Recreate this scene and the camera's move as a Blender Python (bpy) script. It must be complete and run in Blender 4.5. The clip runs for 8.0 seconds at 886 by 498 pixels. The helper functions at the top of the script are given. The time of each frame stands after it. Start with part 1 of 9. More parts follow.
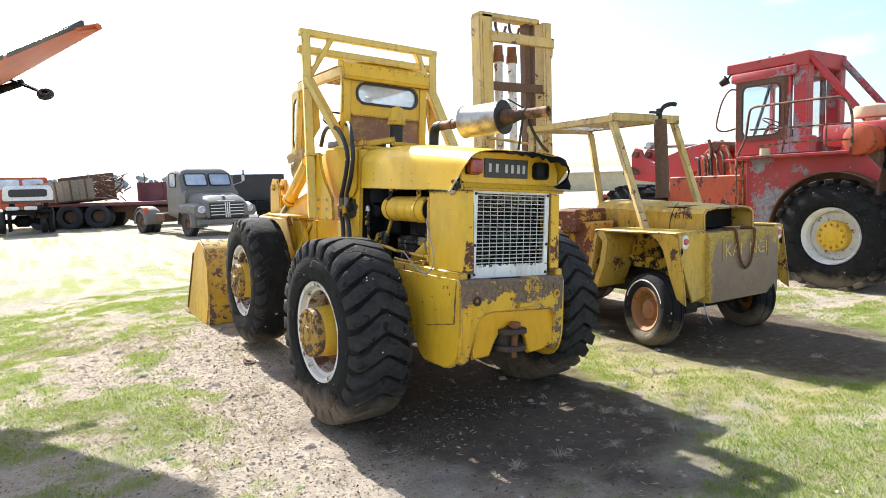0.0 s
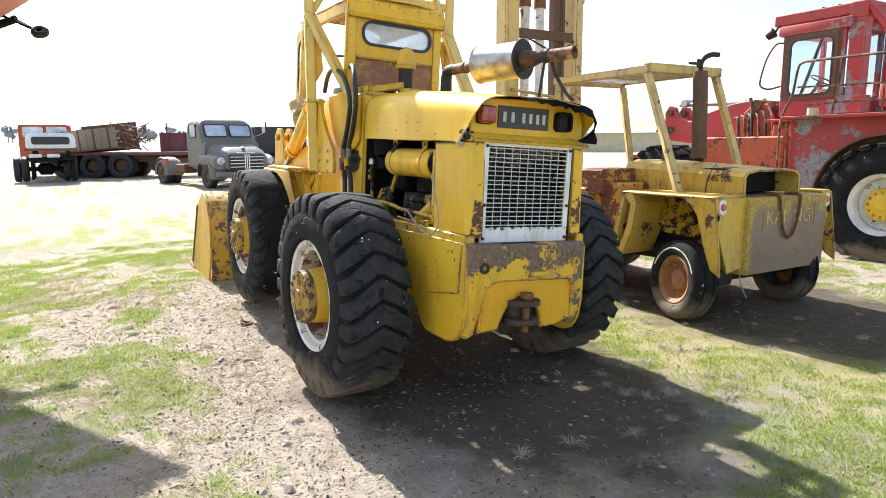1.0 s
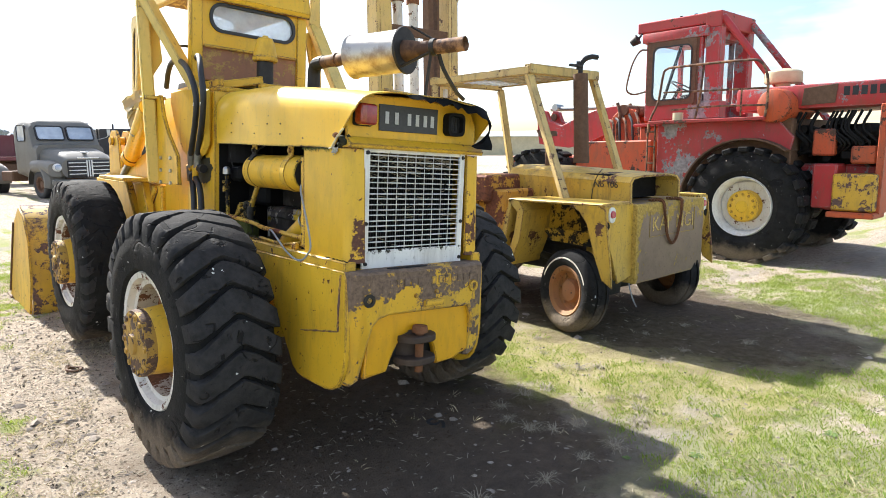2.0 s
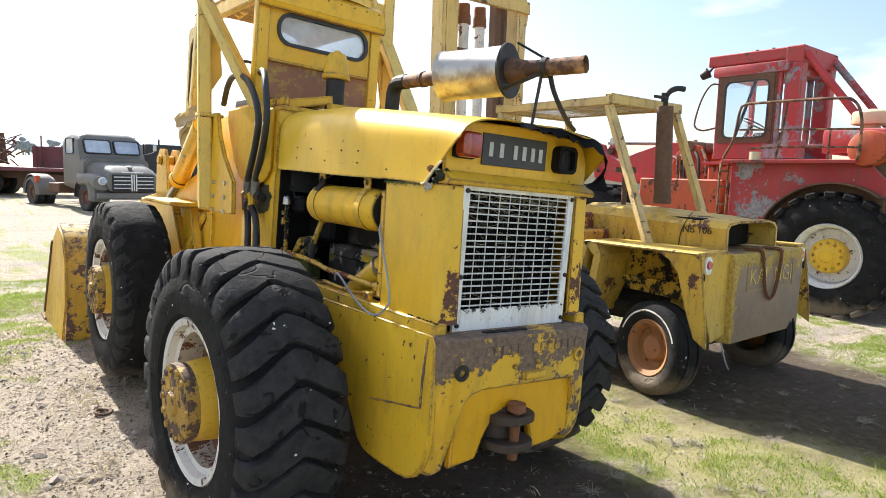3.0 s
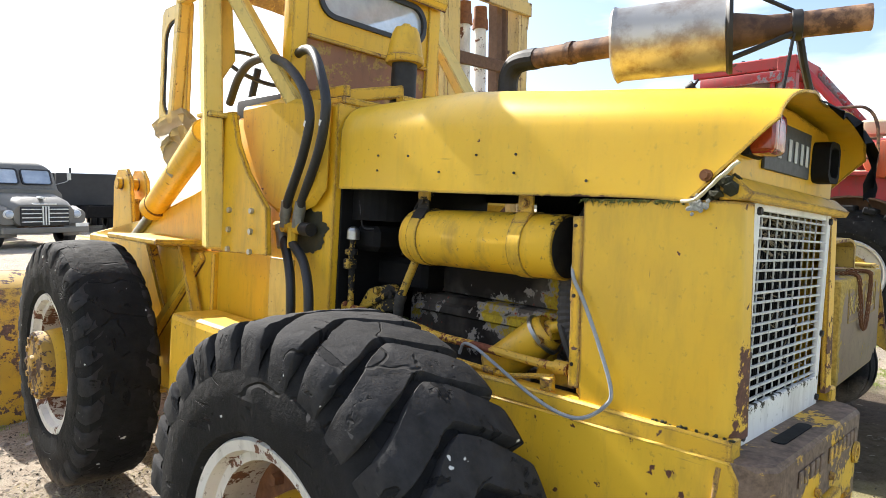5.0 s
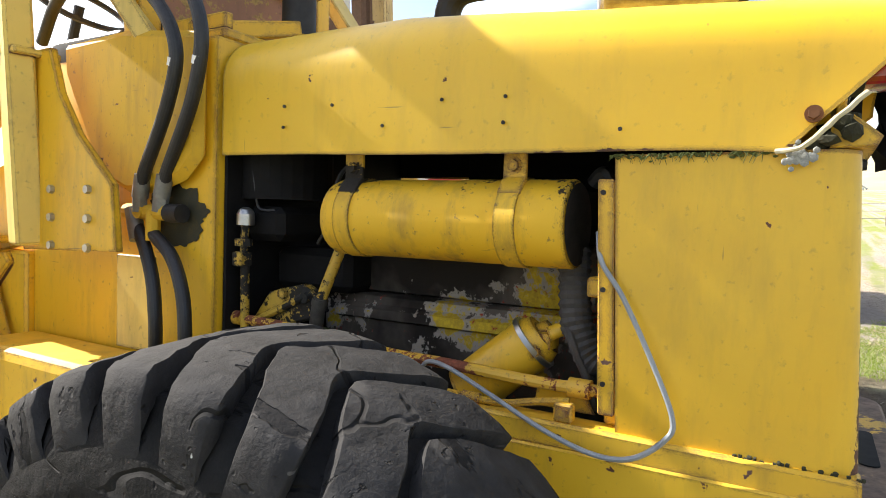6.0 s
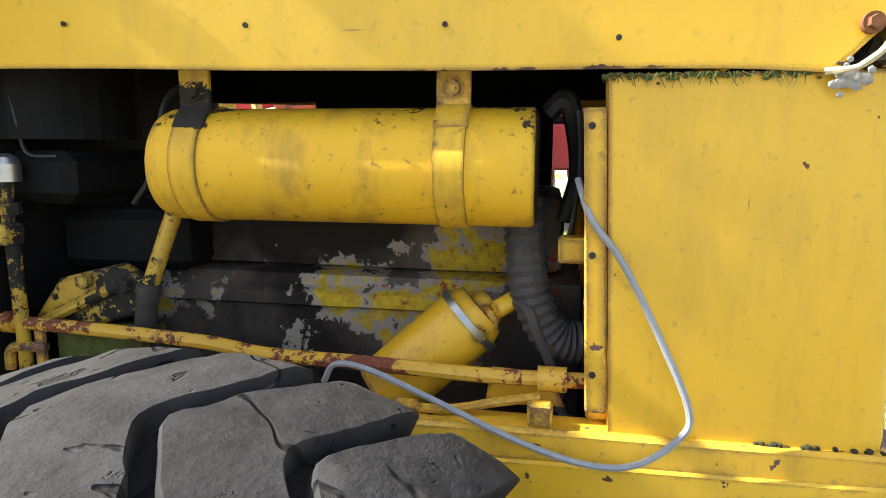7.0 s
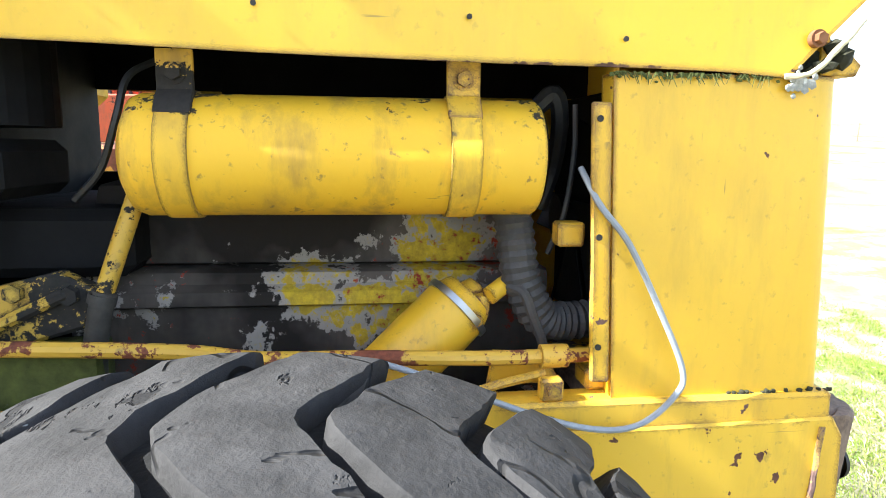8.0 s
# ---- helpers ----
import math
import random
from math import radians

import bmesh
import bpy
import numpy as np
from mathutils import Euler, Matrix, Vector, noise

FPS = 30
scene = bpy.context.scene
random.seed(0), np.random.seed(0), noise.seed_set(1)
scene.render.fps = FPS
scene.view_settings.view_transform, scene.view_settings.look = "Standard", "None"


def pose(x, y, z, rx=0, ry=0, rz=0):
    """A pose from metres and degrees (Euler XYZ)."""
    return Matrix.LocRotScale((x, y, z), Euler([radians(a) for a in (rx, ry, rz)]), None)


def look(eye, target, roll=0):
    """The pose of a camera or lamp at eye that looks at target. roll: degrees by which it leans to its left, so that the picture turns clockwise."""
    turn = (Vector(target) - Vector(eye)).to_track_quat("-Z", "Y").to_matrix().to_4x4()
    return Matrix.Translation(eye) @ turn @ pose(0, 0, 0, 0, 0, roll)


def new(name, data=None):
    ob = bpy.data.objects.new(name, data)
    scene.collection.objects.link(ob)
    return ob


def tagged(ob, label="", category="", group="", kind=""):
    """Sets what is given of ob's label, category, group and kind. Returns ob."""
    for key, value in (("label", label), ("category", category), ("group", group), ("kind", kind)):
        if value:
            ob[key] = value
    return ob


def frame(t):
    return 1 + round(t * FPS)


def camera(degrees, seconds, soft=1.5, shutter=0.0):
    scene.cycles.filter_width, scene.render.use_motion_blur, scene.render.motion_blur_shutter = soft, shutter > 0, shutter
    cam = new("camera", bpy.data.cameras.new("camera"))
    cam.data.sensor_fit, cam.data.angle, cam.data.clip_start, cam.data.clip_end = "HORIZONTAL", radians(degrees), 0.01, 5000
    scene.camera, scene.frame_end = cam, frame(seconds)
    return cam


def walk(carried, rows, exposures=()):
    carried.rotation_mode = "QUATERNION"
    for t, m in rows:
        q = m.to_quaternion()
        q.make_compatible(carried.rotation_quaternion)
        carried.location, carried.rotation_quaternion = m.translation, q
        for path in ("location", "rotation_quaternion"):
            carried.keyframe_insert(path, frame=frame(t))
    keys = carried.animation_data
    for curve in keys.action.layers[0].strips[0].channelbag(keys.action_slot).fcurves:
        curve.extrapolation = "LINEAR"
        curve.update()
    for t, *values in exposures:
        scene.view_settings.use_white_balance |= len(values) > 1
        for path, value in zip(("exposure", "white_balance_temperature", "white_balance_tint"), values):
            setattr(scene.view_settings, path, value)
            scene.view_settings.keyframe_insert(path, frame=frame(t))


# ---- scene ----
cam = camera(69.6, 8.0, 0.75)
PATH = [
    (0, (-2.646, -3.322, 1.68), (-1.578, -1.641, 1.494), -1.7),
    (0.5, (-2.455, -3.171, 1.66), (-1.481, -1.439, 1.435), -2.2),
    (1, (-2.302, -2.989, 1.64), (-1.31, -1.281, 1.326), -0.4),
    (1.5, (-2.173, -2.735, 1.661), (-0.928, -1.191, 1.402), 0.8),
    (1.7, (-2.1, -2.626, 1.657), (-0.779, -1.155, 1.349), -0.787),
    (2.8, (-1.861, -1.984, 1.669), (-0.618, -0.442, 1.395), 1.287),
    (3, (-1.865, -1.846, 1.699), (-0.621, -0.297, 1.473), 1.8),
    (3.5, (-1.849, -1.496, 1.695), (-0.67, 0.109, 1.513), 1.4),
    (4, (-1.81, -1.152, 1.726), (-0.794, 0.566, 1.631), 1),
    (4.5, (-1.854, -0.85, 1.684), (-0.657, 0.752, 1.634), 1.6),
    (4.7, (-1.858, -0.721, 1.681), (-0.532, 0.773, 1.587), 1.027),
    (5.8, (-1.607, -0.052, 1.602), (-0.03, 1.153, 1.426), -0.427),
    (6, (-1.584, 0.044, 1.609), (0.134, 1.052, 1.43), -0.4),
    (6.5, (-1.474, 0.262, 1.613), (0.425, 0.823, 1.336), -0.9),
    (7, (-1.322, 0.435, 1.629), (0.601, 0.786, 1.206), -1),
    (7.5, (-1.316, 0.604, 1.612), (0.637, 0.583, 1.181), 0.6),
    (8, (-1.347, 0.754, 1.617), (0.59, 0.498, 1.19), 0.4),
]
EXPOSURES = [(0.0, 1.43, 6150, 10), (1.5, 1.46, 6200, 10), (3.5, 1.27, 6250, 10), (4.5, 1.40, 6200, 10), (6.0, 1.45, 6600, 10), (7.0, 1.83, 6500, 10), (7.4, 2.10, 6120, 8), (8.0, 2.38, 5950, 7)]
walk(cam, [(t, look(eye, target, roll)) for t, eye, target, roll in PATH], EXPOSURES)

# ---- sky and sun ----
SUN = Vector((0.0, 0.77, 0.637))
world = bpy.data.worlds.new("sky")
scene.world = world
world.use_nodes = True
wn, wl = world.node_tree.nodes, world.node_tree.links
wn.clear()
w_out = wn.new("ShaderNodeOutputWorld")
w_bg = wn.new("ShaderNodeBackground")
w_sky = wn.new("ShaderNodeTexSky")
w_sky.sky_type = "NISHITA"
w_sky.sun_disc = False
w_sky.sun_elevation = math.asin(0.637)
w_sky.sun_rotation = math.atan2(SUN.x, SUN.y)
w_sky.air_density, w_sky.dust_density, w_sky.ozone_density = 1.0, 2.2, 1.0
w_co = wn.new("ShaderNodeTexCoord")
w_map = wn.new("ShaderNodeMapping")
w_map.inputs["Scale"].default_value = (1.2, 1.2, 4.0)
w_noise = wn.new("ShaderNodeTexNoise")
w_noise.inputs["Scale"].default_value, w_noise.inputs["Detail"].default_value = 1.7, 6
w_ramp = wn.new("ShaderNodeValToRGB")
w_ramp.color_ramp.elements[0].position, w_ramp.color_ramp.elements[1].position = 0.50, 0.68
w_mix = wn.new("ShaderNodeMixRGB")
w_mix.inputs[2].default_value = (8.0, 8.2, 8.6, 1)
wl.new(w_co.outputs["Generated"], w_map.inputs[0])
wl.new(w_map.outputs[0], w_noise.inputs["Vector"])
wl.new(w_noise.outputs["Fac"], w_ramp.inputs[0])
wl.new(w_ramp.outputs[0], w_mix.inputs[0])
wl.new(w_sky.outputs[0], w_mix.inputs[1])
wl.new(w_mix.outputs[0], w_bg.inputs["Color"])
w_bg.inputs["Strength"].default_value = 0.094
wl.new(w_bg.outputs[0], w_out.inputs[0])
sun = new("sun", bpy.data.lights.new("sun", "SUN"))
sun.data.energy, sun.data.angle, sun.data.color = 5.0, radians(0.55), (1.0, 0.95, 0.86)
sun.matrix_world = look(SUN * 60, (0, 0, 0))

# ---- materials ----
def mat_base(name):
    m = bpy.data.materials.new(name)
    m.use_nodes = True
    n, l = m.node_tree.nodes, m.node_tree.links
    return m, n, l, n["Principled BSDF"]


def noise_node(n, l, scale, detail=6.0, rough=0.6, stretch=None, src="Object", offset=True):
    co = n.new("ShaderNodeTexCoord")
    mp = n.new("ShaderNodeMapping")
    if stretch:
        mp.inputs["Scale"].default_value = stretch
    l.new(co.outputs[src], mp.inputs[0])
    if offset:
        info = n.new("ShaderNodeObjectInfo")
        mul = n.new("ShaderNodeMath")
        mul.operation = "MULTIPLY"
        mul.inputs[1].default_value = 37.0
        l.new(info.outputs["Random"], mul.inputs[0])
        l.new(mul.outputs[0], mp.inputs["Location"])
    t = n.new("ShaderNodeTexNoise")
    t.inputs["Scale"].default_value, t.inputs["Detail"].default_value, t.inputs["Roughness"].default_value = scale, detail, rough
    l.new(mp.outputs[0], t.inputs["Vector"])
    return t.outputs["Fac"]


def ramp(n, l, fac, lo, hi, c0=(0, 0, 0, 1), c1=(1, 1, 1, 1)):
    r = n.new("ShaderNodeValToRGB")
    e = r.color_ramp.elements
    e[0].position, e[1].position = lo, hi
    e[0].color, e[1].color = c0, c1
    l.new(fac, r.inputs[0])
    return r.outputs[0]


def mix(n, l, fac, a, b, mode="MIX"):
    m = n.new("ShaderNodeMixRGB")
    m.blend_type = mode
    for i, v in ((0, fac), (1, a), (2, b)):
        if isinstance(v, (int, float)):
            m.inputs[i].default_value = v
        elif isinstance(v, tuple):
            m.inputs[i].default_value = (*v[:3], 1)
        else:
            l.new(v, m.inputs[i])
    return m.outputs[0]


def calc(n, l, op, a, b):
    m = n.new("ShaderNodeMath")
    m.operation = op
    for i, v in ((0, a), (1, b)):
        if isinstance(v, (int, float)):
            m.inputs[i].default_value = v
        else:
            l.new(v, m.inputs[i])
    return m.outputs[0]


def bump(n, l, bsdf, height, strength, distance):
    b = n.new("ShaderNodeBump")
    b.inputs["Strength"].default_value, b.inputs["Distance"].default_value = strength, distance
    l.new(height, b.inputs["Height"])
    l.new(b.outputs[0], bsdf.inputs["Normal"])


def paint(name, base, fade, under, wear=0.35, rough=0.42, scale=5.0, dirt=0.35, streak=True, dirtcol=(0.10, 0.075, 0.045), edge=0.0, chips=0.5, bands=()):
    """Old paint: faded in patches, chipped to the metal below, with dirt that ran down. wear: 0 none, 1 nearly all gone."""
    m, n, l, b = mat_base(name)
    big = noise_node(n, l, 1.3, 4)
    col = mix(n, l, ramp(n, l, big, 0.35, 0.7), base, fade)
    fine = noise_node(n, l, scale * 7, 8, 0.7)
    mid = noise_node(n, l, scale, 8, 0.65)
    run = noise_node(n, l, 4.5, 7, 0.65, (3.2, 3.2, 0.8)) if streak else mid
    col = mix(n, l, calc(n, l, "MULTIPLY", ramp(n, l, run, 0.5, 0.8), dirt), col, dirtcol)
    smear = noise_node(n, l, 2.7, 7, 0.6)
    col = mix(n, l, calc(n, l, "MULTIPLY", ramp(n, l, smear, 0.52, 0.72), dirt * 0.8), col, tuple(0.45 * a + 0.55 * c for a, c in zip(base, dirtcol)))
    speck = noise_node(n, l, 55, 3, 0.6)
    col = mix(n, l, calc(n, l, "MULTIPLY", ramp(n, l, speck, 0.62, 0.72), dirt * 0.9), col, dirtcol)
    mask_src = calc(n, l, "ADD", calc(n, l, "MULTIPLY", mid, 0.72), calc(n, l, "MULTIPLY", fine, 0.28))
    if bands:
        place, split = n.new("ShaderNodeTexCoord"), n.new("ShaderNodeSeparateXYZ")
        l.new(place.outputs["Object"], split.inputs[0])
    for axis, at, width, gain in bands:
        off = calc(n, l, "ABSOLUTE", calc(n, l, "SUBTRACT", split.outputs[axis], at), 0.0)
        near = calc(n, l, "MAXIMUM", calc(n, l, "SUBTRACT", 1.0, calc(n, l, "MULTIPLY", off, 1.0 / width)), 0.0)
        mask_src = calc(n, l, "ADD", mask_src, calc(n, l, "MULTIPLY", near, gain))
    thr = 0.76 - 0.42 * wear
    mask = ramp(n, l, mask_src, thr, thr + 0.015)
    if edge:
        bev = n.new("ShaderNodeBevel")
        bev.samples = 4
        bev.inputs["Radius"].default_value = edge
        geo = n.new("ShaderNodeNewGeometry")
        dot = n.new("ShaderNodeVectorMath")
        dot.operation = "DOT_PRODUCT"
        l.new(bev.outputs[0], dot.inputs[0])
        l.new(geo.outputs["Normal"], dot.inputs[1])
        rim = calc(n, l, "MULTIPLY", calc(n, l, "SUBTRACT", 1.0, dot.outputs["Value"]), calc(n, l, "SUBTRACT", calc(n, l, "MULTIPLY", mask_src, 4.0), 1.55))
        mask = calc(n, l, "MAXIMUM", mask, ramp(n, l, rim, 0.035, 0.06))
    spot = noise_node(n, l, 24, 4, 0.55)
    spot2 = calc(n, l, "MULTIPLY", spot, calc(n, l, "ADD", calc(n, l, "MULTIPLY", big, 0.5), 0.76))
    mask = calc(n, l, "MAXIMUM", mask, ramp(n, l, spot2, 0.80 - 0.10 * chips, 0.81 - 0.10 * chips))
    scr = noise_node(n, l, 3.0, 3, 0.5, (1.3, 1.3, 26))
    scr2 = noise_node(n, l, 3.0, 3, 0.5, (22, 22, 2.0))
    lines = calc(n, l, "MAXIMUM", ramp(n, l, scr, 0.745, 0.77), ramp(n, l, scr2, 0.745, 0.77))
    col = mix(n, l, calc(n, l, "MULTIPLY", lines, 0.55), col, dirtcol)
    rustvar = mix(n, l, ramp(n, l, fine, 0.35, 0.65), under, tuple(c * 0.45 for c in under))
    col = mix(n, l, mask, col, rustvar)
    l.new(col, b.inputs["Base Color"])
    l.new(ramp(n, l, mask, 0, 1, (rough, rough, rough, 1), (0.85, 0.85, 0.85, 1)), b.inputs["Roughness"])
    h = calc(n, l, "SUBTRACT", calc(n, l, "MULTIPLY", mid, 0.35), calc(n, l, "MULTIPLY", mask, 0.12))
    wave = noise_node(n, l, 2.6, 2, 0.4)
    bump(n, l, b, calc(n, l, "ADD", h, calc(n, l, "MULTIPLY", wave, 1.1)), 0.25, 0.014)
    return m


def plain(name, a, b2, rough=0.7, metal=0.0, scale=14.0, bumps=0.3, dist=0.004, lo=0.35, hi=0.65, big=1.5):
    """A surface with grain at two scales."""
    m, n, l, b = mat_base(name)
    f1, f2 = noise_node(n, l, scale, 8, 0.65), noise_node(n, l, big, 4)
    col = mix(n, l, ramp(n, l, f1, lo, hi), a, b2)
    col = mix(n, l, ramp(n, l, f2, 0.3, 0.75), col, tuple(c * 0.7 for c in a))
    l.new(col, b.inputs["Base Color"])
    b.inputs["Metallic"].default_value = metal
    l.new(ramp(n, l, f1, 0.2, 0.8, (rough * 0.85,) * 3 + (1,), (min(1, rough * 1.15),) * 3 + (1,)), b.inputs["Roughness"])
    if bumps:
        bump(n, l, b, f1, bumps, dist)
    return m


YELLOW = paint("yellow_paint", (0.74, 0.42, 0.012), (0.72, 0.45, 0.03), (0.15, 0.06, 0.035), 0.11, 0.42, 7.0, 0.40, edge=0.020, chips=0.6)
YELLOW_CORNER = paint("yellow_corner_paint", (0.74, 0.42, 0.012), (0.72, 0.45, 0.03), (0.16, 0.07, 0.045), 0.06, 0.42, 7.0, 0.28, edge=0.014, chips=0.12, bands=(("Y", -0.012, 0.022, 0.30), ("Z", 1.125, 0.02, 0.12), ("Z", 1.64, 0.02, 0.12), ("Y", 0.392, 0.008, 0.16)))
YELLOW_HOOD = paint("yellow_hood_paint", (0.76, 0.45, 0.014), (0.74, 0.475, 0.035), (0.13, 0.06, 0.035), 0.02, 0.36, 5.0, 0.20, edge=0.014, chips=0.15, bands=(("Z", 1.652, 0.016, 0.24),))
YELLOW_WORN = paint("yellow_worn_paint", (0.68, 0.39, 0.012), (0.70, 0.44, 0.04), (0.16, 0.085, 0.065), 0.34, 0.48, 11.0, 0.50, edge=0.02, chips=1.0)
YELLOW_RUSTY = paint("yellow_rusty_paint", (0.62, 0.36, 0.02), (0.50, 0.33, 0.06), (0.17, 0.10, 0.085), 0.56, 0.55, 8.0, 0.5, edge=0.02)
YELLOW_GREASY = paint("yellow_greasy_paint", (0.66, 0.38, 0.02), (0.60, 0.37, 0.05), (0.022, 0.018, 0.014), 0.34, 0.55, 12.0, 0.6, bands=(("Z", 1.592, 0.045, 0.30), ("Z", 1.634, 0.02, 0.12), ("Y", 1.035, 0.05, 0.07)))
YELLOW_OILY = paint("yellow_oily_paint", (0.58, 0.35, 0.02), (0.48, 0.31, 0.04), (0.018, 0.016, 0.013), 0.60, 0.5, 9.0, 0.7, edge=0.02, chips=1.1)
YELLOW_TANK = paint("yellow_cylinder_paint", (0.74, 0.43, 0.012), (0.72, 0.45, 0.03), (0.05, 0.038, 0.02), 0.10, 0.66, 13.0, 0.75, edge=0.012, chips=0.6, bands=(("Z", 1.606, 0.050, 0.17), ("Y", 1.035, 0.085, 0.13), ("Y", 0.48, 0.08, 0.09)))
YELLOW_REAR = paint("yellow_rear_paint", (0.74, 0.42, 0.012), (0.66, 0.40, 0.03), (0.23, 0.16, 0.115), 0.44, 0.55, 6.5, 0.55, edge=0.024, bands=(("Z", 1.06, 0.16, 0.16), ("Z", 0.58, 0.08, 0.07), ("X", 0.36, 0.16, 0.14)))
# yellow with the warm bounced sunlight put into the paint colour
YELLOW_BOUNCE = paint("bounce_lit_yellow_paint", (0.76, 0.40, 0.006), (0.72, 0.36, 0.010), (0.17, 0.05, 0.025), 0.10, 0.35, 9.0, 0.30, edge=0.016, chips=0.9)
WHITE_GRILLE = paint("white_grille_paint", (0.80, 0.80, 0.78), (0.74, 0.74, 0.71), (0.055, 0.05, 0.03), 0.24, 0.5, 22.0, 0.45, bands=(("Z", 1.168, 0.035, 0.16),))
WHITE_SLAT = paint("dusty_white_slat_paint", (0.66, 0.66, 0.63), (0.55, 0.55, 0.52), (0.10, 0.08, 0.06), 0.36, 0.6, 24.0, 0.7, False)
RIM_BARREL = paint("rusty_rim_paint", (0.55, 0.52, 0.47), (0.45, 0.42, 0.37), (0.20, 0.085, 0.045), 0.62, 0.65, 8.0, 0.6)
RUST_PANEL = paint("rusty_panel_paint", (0.36, 0.17, 0.09), (0.26, 0.13, 0.085), (0.55, 0.36, 0.12), 0.58, 0.75, 9.0, 0.5)
YELLOW_PIPE = paint("yellow_pipe_paint", (0.66, 0.38, 0.02), (0.60, 0.37, 0.05), (0.26, 0.075, 0.035), 0.57, 0.5, 14.0, 0.5, False, chips=1.2)
YELLOW_PALE = paint("yellow_pale_paint", (0.74, 0.52, 0.10), (0.70, 0.52, 0.17), (0.20, 0.11, 0.06), 0.22, 0.5, 6.0, 0.40, edge=0.014, chips=0.8)
FORK_RUSTY = paint("forklift_orange_rust_paint", (0.60, 0.33, 0.03), (0.52, 0.22, 0.035), (0.22, 0.075, 0.04), 0.66, 0.65, 4.2, 0.6, edge=0.03, chips=1.0)
FORK_RIM = paint("forklift_rim_paint", (0.27, 0.11, 0.04), (0.33, 0.19, 0.06), (0.13, 0.06, 0.035), 0.50, 0.7, 7.0, 0.6, False, chips=1.0)
FORK_YELLOW = paint("forklift_yellow_paint", (0.62, 0.38, 0.035), (0.52, 0.36, 0.09), (0.17, 0.075, 0.045), 0.48, 0.55, 3.6, 0.95, edge=0.024)
TAN_PAINT = paint("tan_yellow_paint", (0.64, 0.45, 0.13), (0.58, 0.43, 0.19), (0.19, 0.11, 0.07), 0.42, 0.55, 5.0, 0.65, edge=0.025, chips=0.9)
ORANGE_TAN = paint("ochre_paint", (0.66, 0.38, 0.010), (0.62, 0.38, 0.02), (0.14, 0.06, 0.035), 0.18, 0.68, 6.0, 0.45)
RED_PAINT = paint("faded_red_paint", (0.40, 0.016, 0.020), (0.40, 0.05, 0.05), (0.36, 0.34, 0.35), 0.46, 0.5, 2.2, 0.85, edge=0.03, bands=(("Y", 2.45, 0.40, 0.085),))
RED_RUST = paint("red_rusty_paint", (0.42, 0.03, 0.03), (0.34, 0.05, 0.045), (0.13, 0.075, 0.05), 0.45, 0.6, 3.0, 0.5)
ORANGE_RED = paint("orange_red_paint", (0.52, 0.075, 0.018), (0.44, 0.09, 0.03), (0.10, 0.05, 0.035), 0.46, 0.6, 3.5, 0.8, edge=0.03)
GREY_TRUCK = paint("grey_truck_paint", (0.135, 0.13, 0.115), (0.175, 0.168, 0.15), (0.26, 0.25, 0.23), 0.16, 0.5, 2.0, 0.3)
WHITE_PAINT = paint("white_paint", (0.80, 0.80, 0.78), (0.74, 0.74, 0.71), (0.10, 0.08, 0.06), 0.26, 0.5, 18.0, 0.45)
WHITE_RIM = paint("white_rim_paint", (0.72, 0.70, 0.66), (0.60, 0.57, 0.52), (0.22, 0.10, 0.06), 0.46, 0.55, 9.0, 0.5)
MAROON = paint("maroon_paint", (0.16, 0.045, 0.05), (0.20, 0.07, 0.075), (0.10, 0.06, 0.05), 0.3, 0.65, 2.5, 0.4)
HUB_FLANGE = paint("hub_flange_paint", (0.50, 0.28, 0.03), (0.40, 0.24, 0.05), (0.15, 0.09, 0.06), 0.62, 0.7, 10.0, 0.5)
BROWN_STEEL = plain("brown_rusty_steel", (0.17, 0.095, 0.055), (0.10, 0.055, 0.035), 0.8, 0.1, 22, 0.4, 0.004)
HITCH_STEEL = plain("dark_rusty_hitch_steel", (0.085, 0.058, 0.042), (0.05, 0.034, 0.026), 0.75, 0.2, 22, 0.4, 0.004)
RUST = plain("rust", (0.26, 0.11, 0.045), (0.13, 0.055, 0.03), 0.85, 0.15, 30, 0.5, 0.003)
DARK_STEEL = plain("dark_greasy_steel", (0.035, 0.032, 0.030), (0.015, 0.015, 0.016), 0.6, 0.3, 16, 0.3, 0.004)
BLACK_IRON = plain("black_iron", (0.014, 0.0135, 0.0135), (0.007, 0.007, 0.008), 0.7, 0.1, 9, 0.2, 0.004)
RUBBER = plain("tyre_rubber", (0.030, 0.030, 0.033), (0.018, 0.018, 0.020), 0.62, 0.0, 60, 0.5, 0.003)
HOSE = plain("hose_rubber", (0.022, 0.022, 0.024), (0.015, 0.015, 0.016), 0.5, 0.0, 80, 0.3, 0.001)
HOSE_DUSTY = plain("dirty_hose_rubber", (0.055, 0.05, 0.042), (0.025, 0.023, 0.02), 0.75, 0.0, 30, 0.4, 0.003)
CORRUGATED = plain("grey_hose_rubber", (0.085, 0.08, 0.076), (0.045, 0.043, 0.041), 0.75, 0.0, 40, 0.3, 0.002)
CABLE_GREY = plain("grey_cable_sleeve", (0.33, 0.36, 0.39), (0.25, 0.27, 0.30), 0.5, 0.0, 60, 0.1, 0.001)
STEEL = plain("bright_steel", (0.55, 0.55, 0.54), (0.36, 0.36, 0.36), 0.35, 0.9, 40, 0.15, 0.001)
MUFFLER_MAT = plain("aluminised_muffler_steel", (0.58, 0.55, 0.50), (0.20, 0.12, 0.075), 0.42, 0.7, 7, 0.4, 0.008, 0.44, 0.60)
